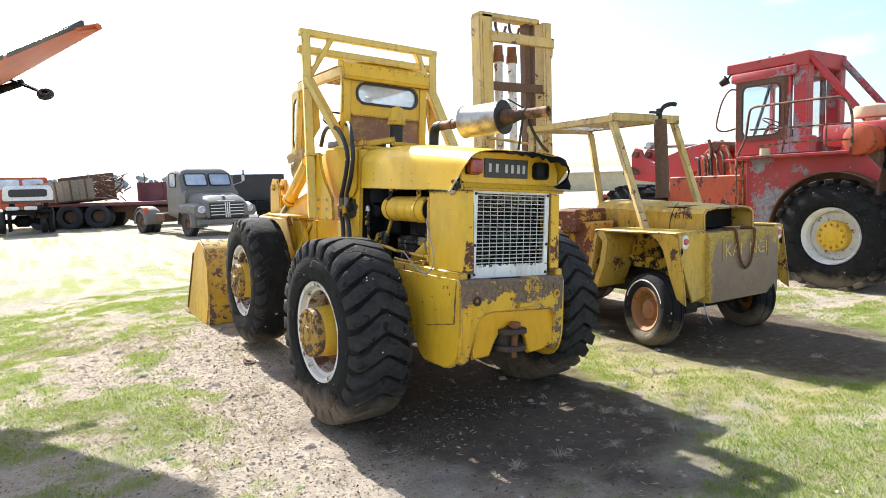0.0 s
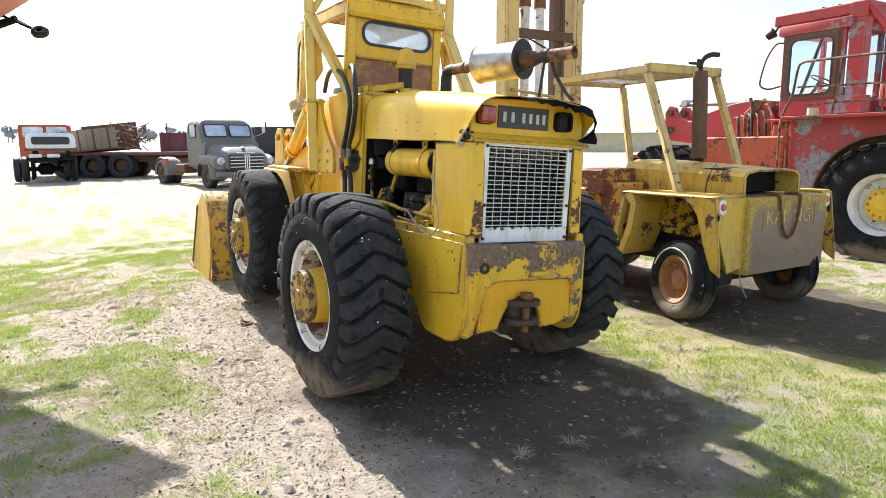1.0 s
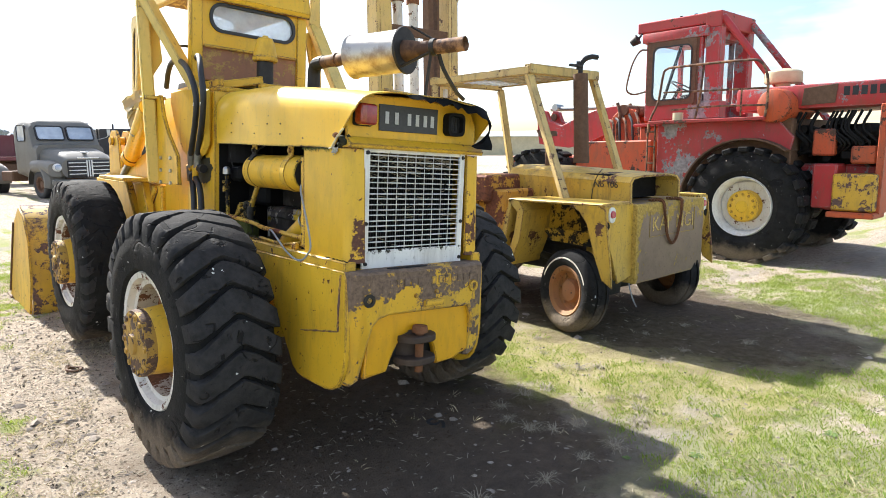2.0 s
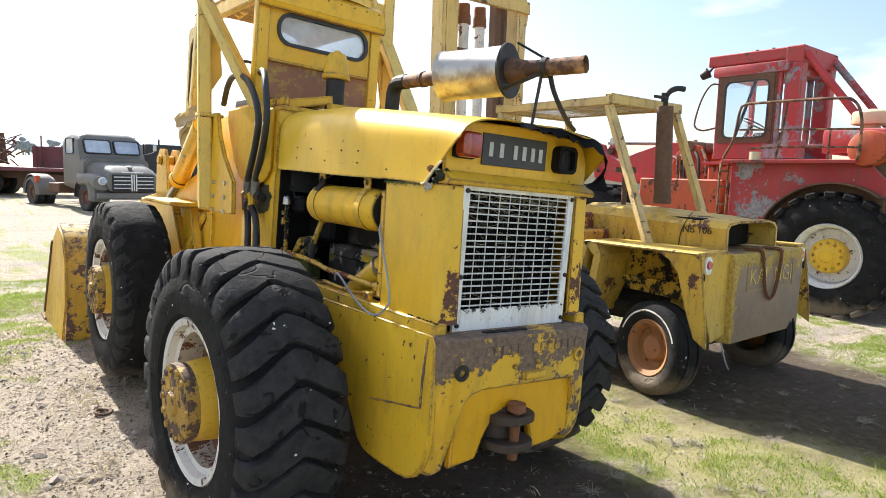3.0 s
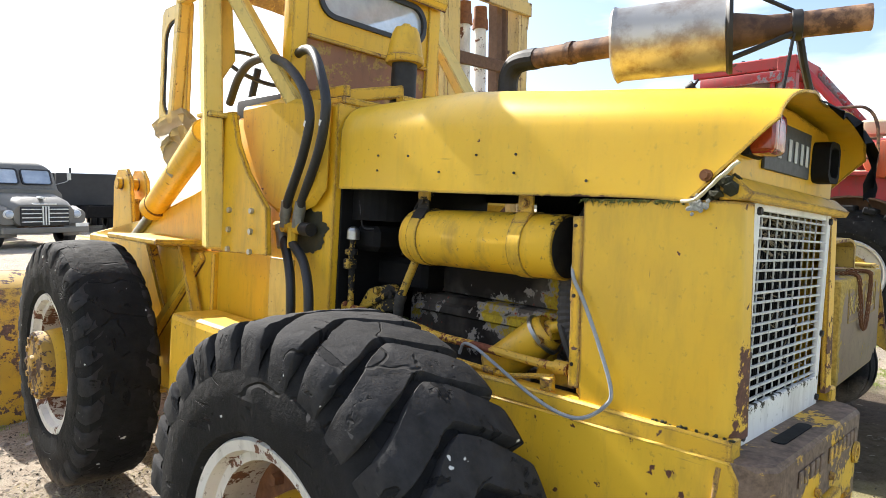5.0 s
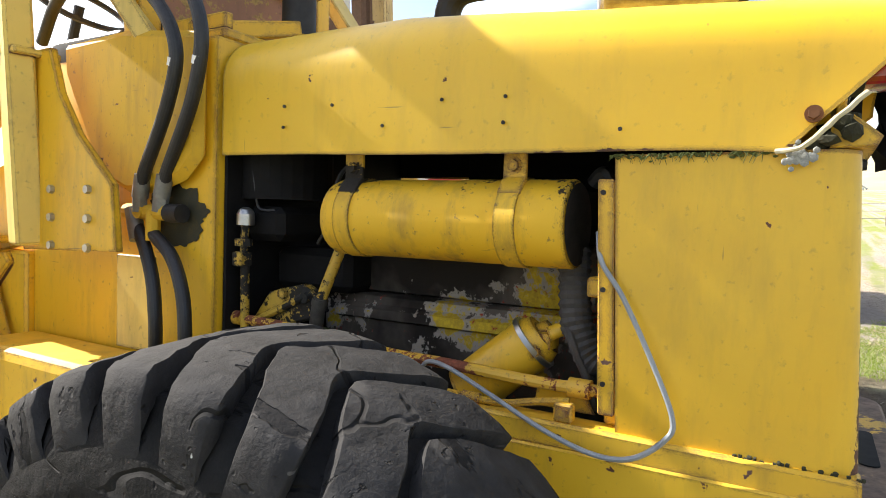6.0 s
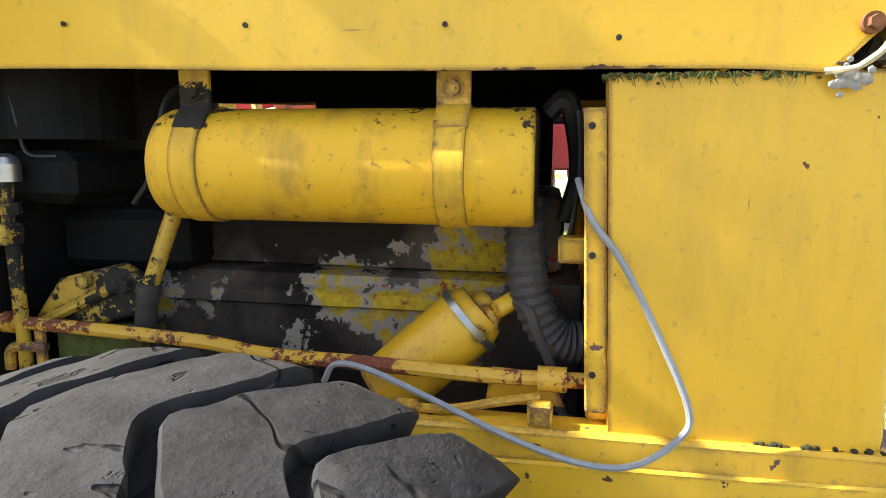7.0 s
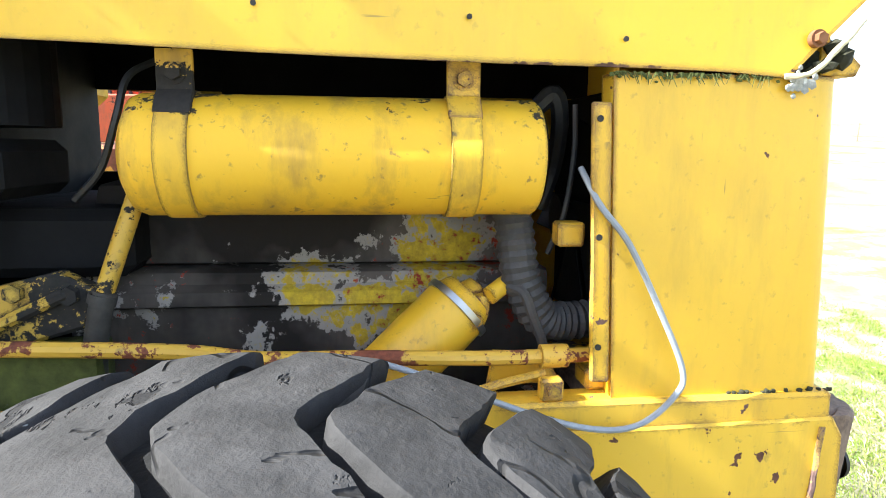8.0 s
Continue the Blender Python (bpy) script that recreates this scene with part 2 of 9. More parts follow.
RUSTY_PIPE = plain("rusty_pipe", (0.085, 0.045, 0.032), (0.42, 0.24, 0.13), 0.75, 0.3, 14, 0.7, 0.006, 0.44, 0.60)
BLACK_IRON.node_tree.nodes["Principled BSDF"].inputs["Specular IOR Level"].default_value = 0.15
GASKET = plain("window_gasket", (0.03, 0.03, 0.035), (0.02, 0.02, 0.022), 0.5, 0.0, 40, 0.1, 0.001)
PLATE_BLACK = plain("number_plate_black", (0.045, 0.047, 0.050), (0.025, 0.026, 0.028), 0.5, 0.0, 60, 0.1, 0.001)
CHALK = plain("chalky_silver", (0.62, 0.63, 0.62), (0.40, 0.41, 0.40), 0.6, 0.0, 60, 0.1, 0.001)
COUNTER_GREY = paint("weathered_counterweight", (0.26, 0.185, 0.125), (0.20, 0.145, 0.105), (0.56, 0.38, 0.08), 0.40, 0.65, 5.5, 0.6, False, (0.07, 0.05, 0.04), edge=0.03, chips=1.0, bands=(("Z", 1.08, 0.20, 0.15), ("X", 2.86, 0.08, 0.22)))
STRAW = plain("dry_straw", (0.30, 0.24, 0.15), (0.16, 0.12, 0.08), 0.9, 0.0, 30, 0.0)
STRAW_DARK = plain("leaf_litter", (0.12, 0.10, 0.075), (0.045, 0.036, 0.026), 0.95, 0.0, 60, 0.0)
LICHEN = plain("grey_lichen", (0.42, 0.43, 0.40), (0.22, 0.22, 0.20), 0.9, 0.0, 90, 0.8, 0.004)
MOSS_GREEN = plain("green_moss", (0.10, 0.12, 0.02), (0.045, 0.05, 0.012), 0.95, 0.0, 40, 0.8, 0.006)
OIL_STAIN = plain("oil_stain", (0.030, 0.029, 0.014), (0.12, 0.08, 0.012), 0.6, 0.0, 28, 0.4, 0.002, 0.52, 0.70)
FERRULE = plain("dull_zinc", (0.30, 0.29, 0.25), (0.20, 0.19, 0.17), 0.55, 0.5, 40, 0.2, 0.001)
MOSS = plain("dark_moss", (0.035, 0.035, 0.014), (0.016, 0.015, 0.009), 0.95, 0.0, 60, 0.8, 0.004)
WOOD_GREY = plain("weathered_wood", (0.30, 0.25, 0.19), (0.18, 0.14, 0.10), 0.85, 0.0, 12, 0.4, 0.004)
CREAM = plain("cream_plastic", (0.62, 0.55, 0.36), (0.52, 0.45, 0.28), 0.5, 0.0, 10, 0.1, 0.002)
PLANE_ORANGE = paint("plane_orange_paint", (0.55, 0.10, 0.035), (0.60, 0.14, 0.05), (0.7, 0.6, 0.55), 0.10, 0.35, 2.0, 0.25, False)
PLANE_NAVY = plain("plane_navy_paint", (0.02, 0.025, 0.05), (0.03, 0.035, 0.06), 0.4, 0.0, 8, 0.05)
BLACK_PAINT = plain("black_paint", (0.018, 0.018, 0.020), (0.03, 0.03, 0.032), 0.5, 0.0, 5, 0.1)
CAR_BLUE = plain("car_blue_paint", (0.15, 0.24, 0.38), (0.14, 0.22, 0.36), 0.3, 0.2, 3, 0.0)
CAR_SILVER = plain("car_silver_paint", (0.5, 0.52, 0.55), (0.46, 0.48, 0.5), 0.3, 0.4, 3, 0.0)
CAR_DARK = plain("car_dark_paint", (0.03, 0.035, 0.045), (0.025, 0.03, 0.04), 0.25, 0.2, 3, 0.0)


def engine_grease(name):
    """Grey engine paint under grease, flaking yellow in places."""
    m, n, l, b = mat_base(name)
    def nn(sc, d, r, st=None):
        return noise_node(n, l, sc, d, r, st, "Object", False)
    big, mid, fine, run = nn(2.6, 5, 0.55), nn(6, 9, 0.62), nn(45, 6, 0.7), nn(5, 6, 0.6, (3, 3, 0.6))
    # a wide patch where the grease has come away
    place, far = n.new("ShaderNodeTexCoord"), n.new("ShaderNodeVectorMath")
    stretch = n.new("ShaderNodeVectorMath")
    stretch.operation, far.operation = "MULTIPLY", "DISTANCE"
    stretch.inputs[1].default_value = (0.0, 1.0, 2.3)
    l.new(place.outputs["Object"], stretch.inputs[0])
    l.new(stretch.outputs[0], far.inputs[0])
    far.inputs[1].default_value = (0.0, 0.72, 2.90)
    patch = ramp(n, l, far.outputs["Value"], 0.04, 0.40, (1, 1, 1, 1), (0, 0, 0, 1))
    big = calc(n, l, "ADD", big, calc(n, l, "MULTIPLY", patch, 0.16))
    mid = calc(n, l, "ADD", mid, calc(n, l, "SUBTRACT", calc(n, l, "MULTIPLY", patch, 0.20), 0.08))
    col = mix(n, l, ramp(n, l, big, 0.46, 0.70), (0.022, 0.018, 0.015), (0.17, 0.145, 0.12))
    col = mix(n, l, calc(n, l, "MULTIPLY", ramp(n, l, run, 0.50, 0.72), 0.6), col, (0.03, 0.024, 0.02))
    flake = calc(n, l, "ADD", calc(n, l, "MULTIPLY", mid, 0.8), calc(n, l, "MULTIPLY", fine, 0.2))
    col = mix(n, l, ramp(n, l, flake, 0.525, 0.535), col, mix(n, l, fine, (0.42, 0.38, 0.33), (0.25, 0.22, 0.19)))
    col = mix(n, l, ramp(n, l, flake, 0.565, 0.58), col, mix(n, l, ramp(n, l, fine, 0.4, 0.6), (0.62, 0.44, 0.03), (0.40, 0.28, 0.03)))
    col = mix(n, l, ramp(n, l, calc(n, l, "ADD", calc(n, l, "MULTIPLY", fine, 0.6), calc(n, l, "MULTIPLY", big, 0.4)), 0.60, 0.63), col, (0.30, 0.045, 0.025))
    l.new(col, b.inputs["Base Color"])
    b.inputs["Roughness"].default_value = 0.8
    b.inputs["Specular IOR Level"].default_value = 0.2
    bump(n, l, b, calc(n, l, "ADD", flake, calc(n, l, "MULTIPLY", ramp(n, l, flake, 0.525, 0.535), 0.15)), 0.5, 0.008)
    return m


ENGINE_MAT = engine_grease("greasy_engine_paint")


def glass(name, tint=(0.85, 0.9, 0.92), rough=0.03, alpha=0.35):
    m, n, l, b = mat_base(name)
    b.inputs["Base Color"].default_value = (*tint, 1)
    b.inputs["Roughness"].default_value = rough
    b.inputs["Transmission Weight"].default_value = 1.0
    b.inputs["IOR"].default_value = 1.45
    return m


GLASS = glass("window_glass", (0.82, 0.87, 0.90), 0.02)
def hazy_glass(name):
    """Old glass, pale bluish and cloudy in patches."""
    m, n, l, b = mat_base(name)
    f = noise_node(n, l, 5, 5, 0.6)
    b.inputs["Base Color"].default_value = (0.62, 0.66, 0.70, 1)
    l.new(ramp(n, l, f, 0.3, 0.7, (0.35, 0.35, 0.35, 1), (0.7, 0.7, 0.7, 1)), b.inputs["Transmission Weight"])
    b.inputs["Roughness"].default_value = 0.06
    return m


HAZY = hazy_glass("milky_glass")


def lens(name, col):
    m, n, l, b = mat_base(name)
    f = noise_node(n, l, 60, 2)
    l.new(mix(n, l, ramp(n, l, f, 0.3, 0.7), col, tuple(c * 0.6 for c in col)), b.inputs["Base Color"])
    b.inputs["Roughness"].default_value = 0.18
    b.inputs["Coat Weight"].default_value = 0.6
    return m


AMBER = lens("amber_lens", (0.36, 0.045, 0.016))
RED_LENS = lens("red_lens", (0.32, 0.015, 0.02))
PINK_DISC = lens("red_reflector", (0.55, 0.06, 0.10))


# ---- mesh helpers ----
def solid(bm, lo, hi, bevel=0.0, seg=1, m=None):
    """A box with worn edges."""
    size = [hi[i] - lo[i] for i in range(3)]
    c = Matrix.Translation([(hi[i] + lo[i]) / 2 for i in range(3)]) @ Matrix.Diagonal((*size, 1))
    r = bmesh.ops.create_cube(bm, size=1.0, matrix=(m @ c) if m else c)
    if bevel:
        es = list({e for v in r["verts"] for e in v.link_edges})
        bmesh.ops.bevel(bm, geom=es, offset=min(bevel, 0.45 * min(size)), segments=seg, affect="EDGES", profile=0.6)


def rod(bm, p0, p1, r0, r1=None, n=14, caps=True):
    """A cylinder or cone from p0 to p1."""
    p0, p1 = Vector(p0), Vector(p1)
    d = p1 - p0
    m = Matrix.Translation((p0 + p1) / 2) @ d.to_track_quat("Z", "Y").to_matrix().to_4x4()
    bmesh.ops.create_cone(bm, cap_ends=caps, segments=n, radius1=r0, radius2=r0 if r1 is None else r1, depth=d.length, matrix=m)


def smooth_path(pts, steps=8):
    """A Catmull-Rom curve through the points."""
    p = [Vector(q) for q in pts]
    p = [2 * p[0] - p[1]] + p + [2 * p[-1] - p[-2]]
    out = []
    for i in range(1, len(p) - 2):
        for k in range(steps):
            t = k / steps
            a, b, c, d = p[i - 1], p[i], p[i + 1], p[i + 2]
            out.append(0.5 * (2 * b + (c - a) * t + (2 * a - 5 * b + 4 * c - d) * t * t + (3 * b - a - 3 * c + d) * t ** 3))
    out.append(p[-2])
    return out


def tube(bm, pts, r, n=8, steps=6, ribs=0.0):
    """A bent tube through the points; ribs: the depth of its rings."""
    path = smooth_path(pts, steps)
    rings = []
    up = Vector((0, 0, 1))
    for i, p in enumerate(path):
        d = (path[min(i + 1, len(path) - 1)] - path[max(i - 1, 0)]).normalized()
        s = d.cross(up)
        if s.length < 0.05:
            s = d.cross(Vector((0, 1, 0)))
        s.normalize()
        u = s.cross(d).normalized()
        if rings and i:
            s0 = last[0]
            s = (s0 - d * s0.dot(d)).normalized()
            u = s.cross(d).normalized()
        last = (s, u)
        rr = r * (1 + (ribs if i % 2 else -ribs))
        rings.append([bm.verts.new(p + rr * (math.cos(a) * s + math.sin(a) * u)) for a in (2 * math.pi * k / n for k in range(n))])
    for a, b in zip(rings, rings[1:]):
        for k in range(n):
            bm.faces.new((a[k], a[(k + 1) % n], b[(k + 1) % n], b[k]))
    bm.faces.new(rings[0][::-1])
    bm.faces.new(rings[-1])


def prism(bm, poly, axis, a, b, bevel=0.0, m=None):
    """A plate: the polygon, in the two other axes in order, from a to b along the axis."""
    def place(u, v, w):
        q = {"x": (w, u, v), "y": (u, w, v), "z": (u, v, w)}[axis]
        return (m @ Vector(q)) if m else Vector(q)
    lo = [bm.verts.new(place(u, v, a)) for u, v in poly]
    hi = [bm.verts.new(place(u, v, b)) for u, v in poly]
    fs = [bm.faces.new(lo), bm.faces.new(hi[::-1])]
    k = len(poly)
    for i in range(k):
        fs.append(bm.faces.new((lo[i], hi[i], hi[(i + 1) % k], lo[(i + 1) % k])))
    bmesh.ops.recalc_face_normals(bm, faces=fs)
    if bevel:
        es = list({e for f in fs[:2] for e in f.edges})
        bmesh.ops.bevel(bm, geom=es, offset=bevel, segments=1, affect="EDGES")


def lathe(bm, prof, n=32, m=None, a0=0.0, a1=2 * math.pi):
    """Turns a profile of (along x, radius) round the x axis."""
    m = m or Matrix.Identity(4)
    full = abs(a1 - a0 - 2 * math.pi) < 1e-6
    cnt = n if full else n + 1
    rings = []
    for k in range(cnt):
        a = a0 + (a1 - a0) * k / n
        rings.append([bm.verts.new(m @ Vector((x, r * math.cos(a), r * math.sin(a)))) for x, r in prof])
    fs = []
    for k in range(n):
        p, q = rings[k], rings[(k + 1) % cnt]
        for i in range(len(prof) - 1):
            try:
                fs.append(bm.faces.new((p[i], p[i + 1], q[i + 1], q[i])))
            except ValueError:
                pass
    bmesh.ops.recalc_face_normals(bm, faces=fs)


def rounded(w, h, r, seg=6, cx=0.0, cy=0.0):
    """The outline of a rounded rectangle."""
    out = []
    for sx, sy, s in ((1, 1, 0), (-1, 1, 90), (-1, -1, 180), (1, -1, 270)):
        for k in range(seg + 1):
            a = radians(s + 90 * k / seg)
            out.append((cx + sx * (w / 2 - r) + r * math.cos(a), cy + sy * (h / 2 - r) + r * math.sin(a)))
    return out


def ring_plate(bm, outer, inner, axis, a, b):
    """A frame between two outlines with the same number of points."""
    def place(u, v, w):
        return {"x": (w, u, v), "y": (u, w, v), "z": (u, v, w)}[axis]
    k = len(outer)
    vs = [[bm.verts.new(place(u, v, w)) for u, v in o] for o in (outer, inner) for w in (a, b)]
    oa, ob, ia, ib = vs
    fs = []
    for i in range(k):
        j = (i + 1) % k
        for q in ((oa[i], oa[j], ia[j], ia[i]), (ob[i], ib[i], ib[j], ob[j]), (oa[i], ob[i], ob[j], oa[j]), (ia[i], ia[j], ib[j], ib[i])):
            fs.append(bm.faces.new(q))
    bmesh.ops.recalc_face_normals(bm, faces=fs)


def wobble(bm, amount, scale=6.0, seed=0.0):
    """Small dents and unevenness."""
    for v in bm.verts:
        v.co += amount * noise.noise_vector(v.co * scale + Vector((seed, seed * 2, 0)))


def part(name, bm, material, parent=None, label="", m=None, smooth=True, angle=35):
    """Links a bmesh as one mesh object under a thing or a part."""
    me = bpy.data.meshes.new(name)
    if smooth:
        lim = math.cos(radians(angle))
        for f in bm.faces:
            f.smooth = True
        for e in bm.edges:
            if len(e.link_faces) == 2:
                a, b = e.link_faces
                if a.normal.dot(b.normal) < lim:
                    e.smooth = False
    bm.normal_update()
    if smooth:
        for e in bm.edges:
            if len(e.link_faces) == 2 and e.link_faces[0].normal.dot(e.link_faces[1].normal) < lim:
                e.smooth = False
    bm.to_mesh(me)
    bm.free()
    me.materials.append(material)
    ob = new(name, me)
    if parent:
        ob.parent = parent
    if m is not None:
        ob.matrix_local = m
    if label:
        tagged(ob, label)
    return ob


def apart(name, bm, material, parent, label="", smooth=True):
    """Links each separate piece of a bmesh as a mesh object of its own."""
    left = set(bm.verts)
    made = []
    while left:
        seed = next(v for v in bm.verts if v in left)
        todo, island = [seed], {seed}
        while todo:
            v = todo.pop()
            for e in v.link_edges:
                w = e.other_vert(v)
                if w not in island:
                    island.add(w)
                    todo.append(w)
        left -= island
        sub = bmesh.new()
        order = [v for v in bm.verts if v in island]
        twin = {v: sub.verts.new(v.co) for v in order}
        for f in bm.faces:
            if f.verts[0] in island:
                sub.faces.new([twin[v] for v in f.verts])
        made.append(part(name, sub, material, parent, label, None, smooth))
    bm.free()
    return made


def thing(name, m, label, category, group=""):
    ob = new(name)
    ob.empty_display_size = 0.2
    ob.matrix_world = m
    return tagged(ob, label, category, group)


def fresh():
    return bmesh.new()


def boxes(name, mat, parent, items, label="", bevel=0.008, m=None):
    bm = fresh()
    for lo, hi in items:
        solid(bm, lo, hi, bevel)
    return part(name, bm, mat, parent, label, m)


def beam(bm, p0, p1, w, h, bevel=0.006, roll=0.0):
    """A square bar from p0 to p1."""
    p0, p1 = Vector(p0), Vector(p1)
    d = p1 - p0
    m = Matrix.Translation((p0 + p1) / 2) @ d.to_track_quat("Z", "Y").to_matrix().to_4x4() @ pose(0, 0, 0, 0, 0, roll)
    solid(bm, (-w / 2, -h / 2, -d.length / 2), (w / 2, h / 2, d.length / 2), bevel, 1, m)


def hex_bolt(bm, p, axis, r=0.014, h=0.012):
    d = Vector(axis).normalized()
    rod(bm, Vector(p), Vector(p) + d * h, r, r * 0.92, 6)

# ---- ground, hills and distance ----
def rise(y):
    """The paddock climbs gently beyond the machines."""
    return 0.0145 * max(0.0, y - 3.0)


def ground_z(x, y):
    s = 0.040 + 0.009 * max(-6.0, min(x, 9.0)) + rise(y)
    s += 0.11 * max(0.0, min(1.0, (y - 1.0) / 2.0)) * max(0.0, min(1.0, (14.0 - y) / 8.0)) * max(0.0, min(1.0, (3.5 - abs(x)) / 2.0))
    near = 1.0 / (1.0 + (x * x + y * y) / 900.0)
    v = Vector((x, y, 0.0))
    return s + near * (0.030 * noise.noise(v * 0.55) + 0.014 * noise.noise(v * 2.3 + Vector((5, 0, 0))) + 0.007 * noise.noise(v * 8.0))


def turf(x, y):
    """How grassy the paddock is at a place, 0 to 1."""
    v = Vector((x, y, 0))
    g = 0.47 + 0.34 * noise.noise(v * 0.7 + Vector((3, 1, 0))) + 0.50 * noise.noise(v * 1.9) + 0.55 * noise.noise(v * 5.5)
    bare = max(0.0, 1.0 - math.hypot((x + 0.50) / 1.45, (y - 1.5) / 3.9)) + max(0.0, 1.0 - math.hypot((x - 3.3) / 1.6, (y - 1.9) / 2.6))
    bare += 0.8 * max(0.0, 1.0 - math.hypot((x - 8.0) / 2.2, (y - 2.0) / 4.0))
    lush = max(0.0, 1.0 - math.hypot((x - 1.1) / 2.9, (y + 1.5) / 1.35)) + 0.9 * max(0.0, 1.0 - math.hypot((x - 5.0) / 2.2, (y + 0.6) / 1.8))
    # the driven yard beyond the machines is mostly bare
    bare += 0.17 * max(0.0, min(1.0, (y - 8.0) / 6.0)) + 0.02 * max(0.0, min(1.0, (-1.2 - x) / 1.5)) * max(0.0, min(1.0, (5.0 - y) / 2.0))
    return max(0.0, min(1.0, g - 1.25 * bare + 0.45 * lush))


def soil_shade(x, y):
    """How far the brown soil is darkened for the machines' shade, 0 to 1."""
    return max(0.0, 1.0 - math.hypot((x - 0.15) / 1.75, (y - 0.75) / 3.1), 1.0 - math.hypot((x - 3.5) / 1.9, (y - 0.7) / 3.0))


def ground_material():
    m, n, l, b = mat_base("worn_paddock")
    def nn(s, d=6, r=0.6, st=None):
        return noise_node(n, l, s, d, r, st, "Object", False)
    big, mid, fine, grit = nn(0.35, 5), nn(1.9, 8, 0.65), nn(14, 8, 0.7), nn(90, 4, 0.7)
    dirt = mix(n, l, ramp(n, l, fine, 0.3, 0.7), (0.52, 0.44, 0.345), (0.32, 0.255, 0.19))
    dirt = mix(n, l, ramp(n, l, grit, 0.50, 0.72), dirt, (0.54, 0.475, 0.39))
    dirt = mix(n, l, ramp(n, l, nn(38, 3, 0.5), 0.60, 0.66), dirt, (0.13, 0.095, 0.07))
    green = mix(n, l, ramp(n, l, fine, 0.3, 0.7), (0.19, 0.25, 0.045), (0.33, 0.34, 0.105))
    dry = mix(n, l, ramp(n, l, mid, 0.35, 0.65), (0.43, 0.385, 0.29), (0.25, 0.25, 0.13))
    grass = mix(n, l, ramp(n, l, calc(n, l, "ADD", calc(n, l, "MULTIPLY", big, 0.6), calc(n, l, "MULTIPLY", mid, 0.4)), 0.45, 0.60), green, dry)
    # turf thins out to bare earth where the machines stand
    at = n.new("ShaderNodeAttribute")
    at.attribute_name = "turf"
    t = calc(n, l, "ADD", at.outputs["Fac"], calc(n, l, "MULTIPLY", calc(n, l, "SUBTRACT", fine, 0.5), 0.9))
    t = calc(n, l, "ADD", t, calc(n, l, "MULTIPLY", calc(n, l, "SUBTRACT", mid, 0.5), 0.5))
    col = mix(n, l, ramp(n, l, t, 0.34, 0.58), dirt, grass)
    # old wheel tracks of bare grey earth across the yard
    track = nn(0.55, 6, 0.62, (0.35, 1.5, 1.0))
    col = mix(n, l, calc(n, l, "MULTIPLY", ramp(n, l, track, 0.53, 0.60), 0.75), col, mix(n, l, ramp(n, l, fine, 0.3, 0.7), (0.40, 0.36, 0.31), (0.27, 0.235, 0.195)))
    co = n.new("ShaderNodeTexCoord")
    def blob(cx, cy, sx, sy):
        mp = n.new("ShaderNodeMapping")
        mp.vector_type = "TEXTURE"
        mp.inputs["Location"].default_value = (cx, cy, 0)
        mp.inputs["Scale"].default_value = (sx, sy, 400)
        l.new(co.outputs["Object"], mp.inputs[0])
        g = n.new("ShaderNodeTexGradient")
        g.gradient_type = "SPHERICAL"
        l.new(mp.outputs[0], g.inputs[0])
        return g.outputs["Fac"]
    moss = ramp(n, l, calc(n, l, "ADD", blob(2.3, 0.3, 2.3, 2.8), calc(n, l, "MULTIPLY", calc(n, l, "SUBTRACT", mid, 0.5), 1.2)), 0.35, 0.6)
    col = mix(n, l, calc(n, l, "MULTIPLY", moss, 0.75), col, mix(n, l, ramp(n, l, fine, 0.35, 0.65), (0.27, 0.25, 0.06), (0.40, 0.345, 0.17)))
    # brown soil under the machines, darkened to deepen their shadows
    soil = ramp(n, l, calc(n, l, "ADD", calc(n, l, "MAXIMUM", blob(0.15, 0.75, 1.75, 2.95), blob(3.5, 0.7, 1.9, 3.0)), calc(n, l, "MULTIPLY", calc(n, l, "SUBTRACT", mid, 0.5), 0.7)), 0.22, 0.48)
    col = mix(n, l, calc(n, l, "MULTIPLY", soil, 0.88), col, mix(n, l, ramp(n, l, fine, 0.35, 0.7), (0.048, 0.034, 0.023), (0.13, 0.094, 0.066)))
    l.new(col, b.inputs["Base Color"])
    b.inputs["Roughness"].default_value = 0.95
    b.inputs["Specular IOR Level"].default_value = 0.2
    h = calc(n, l, "ADD", calc(n, l, "MULTIPLY", fine, 0.6), calc(n, l, "MULTIPLY", grit, 0.4))
    bump(n, l, b, h, 1.0, 0.06)
    return m


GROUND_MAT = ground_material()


def axis_steps(lo, hi, fine, far):
    a = [lo + (hi - lo) * i / round((hi - lo) / fine) for i in range(round((hi - lo) / fine) + 1)]
    d, g = fine, 1.22
    x = hi
    while x < far:
        d *= g
        x += d
        a.append(x)
    d, x = fine, lo
    while x > -far:
        d *= g
        x -= d
        a.insert(0, x)
    return a


def build_ground():
    xs, ys = axis_steps(-4.5, 6.5, 0.045, 2500), axis_steps(-3.2, 6.5, 0.045, 2500)
    verts = [(x, y, ground_z(x, y)) for y in ys for x in xs]
    w = len(xs)
    faces = [(j * w + i, j * w + i + 1, (j + 1) * w + i + 1, (j + 1) * w + i) for j in range(len(ys) - 1) for i in range(w - 1)]
    me = bpy.data.meshes.new("ground")
    me.from_pydata(verts, [], faces)
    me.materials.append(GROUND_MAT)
    for p in me.polygons:
        p.use_smooth = True
    cover = me.attributes.new("turf", "FLOAT", "POINT")
    cover.data.foreach_set("value", [turf(v[0], v[1]) for v in verts])
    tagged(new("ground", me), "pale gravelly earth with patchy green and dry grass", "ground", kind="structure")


build_ground()


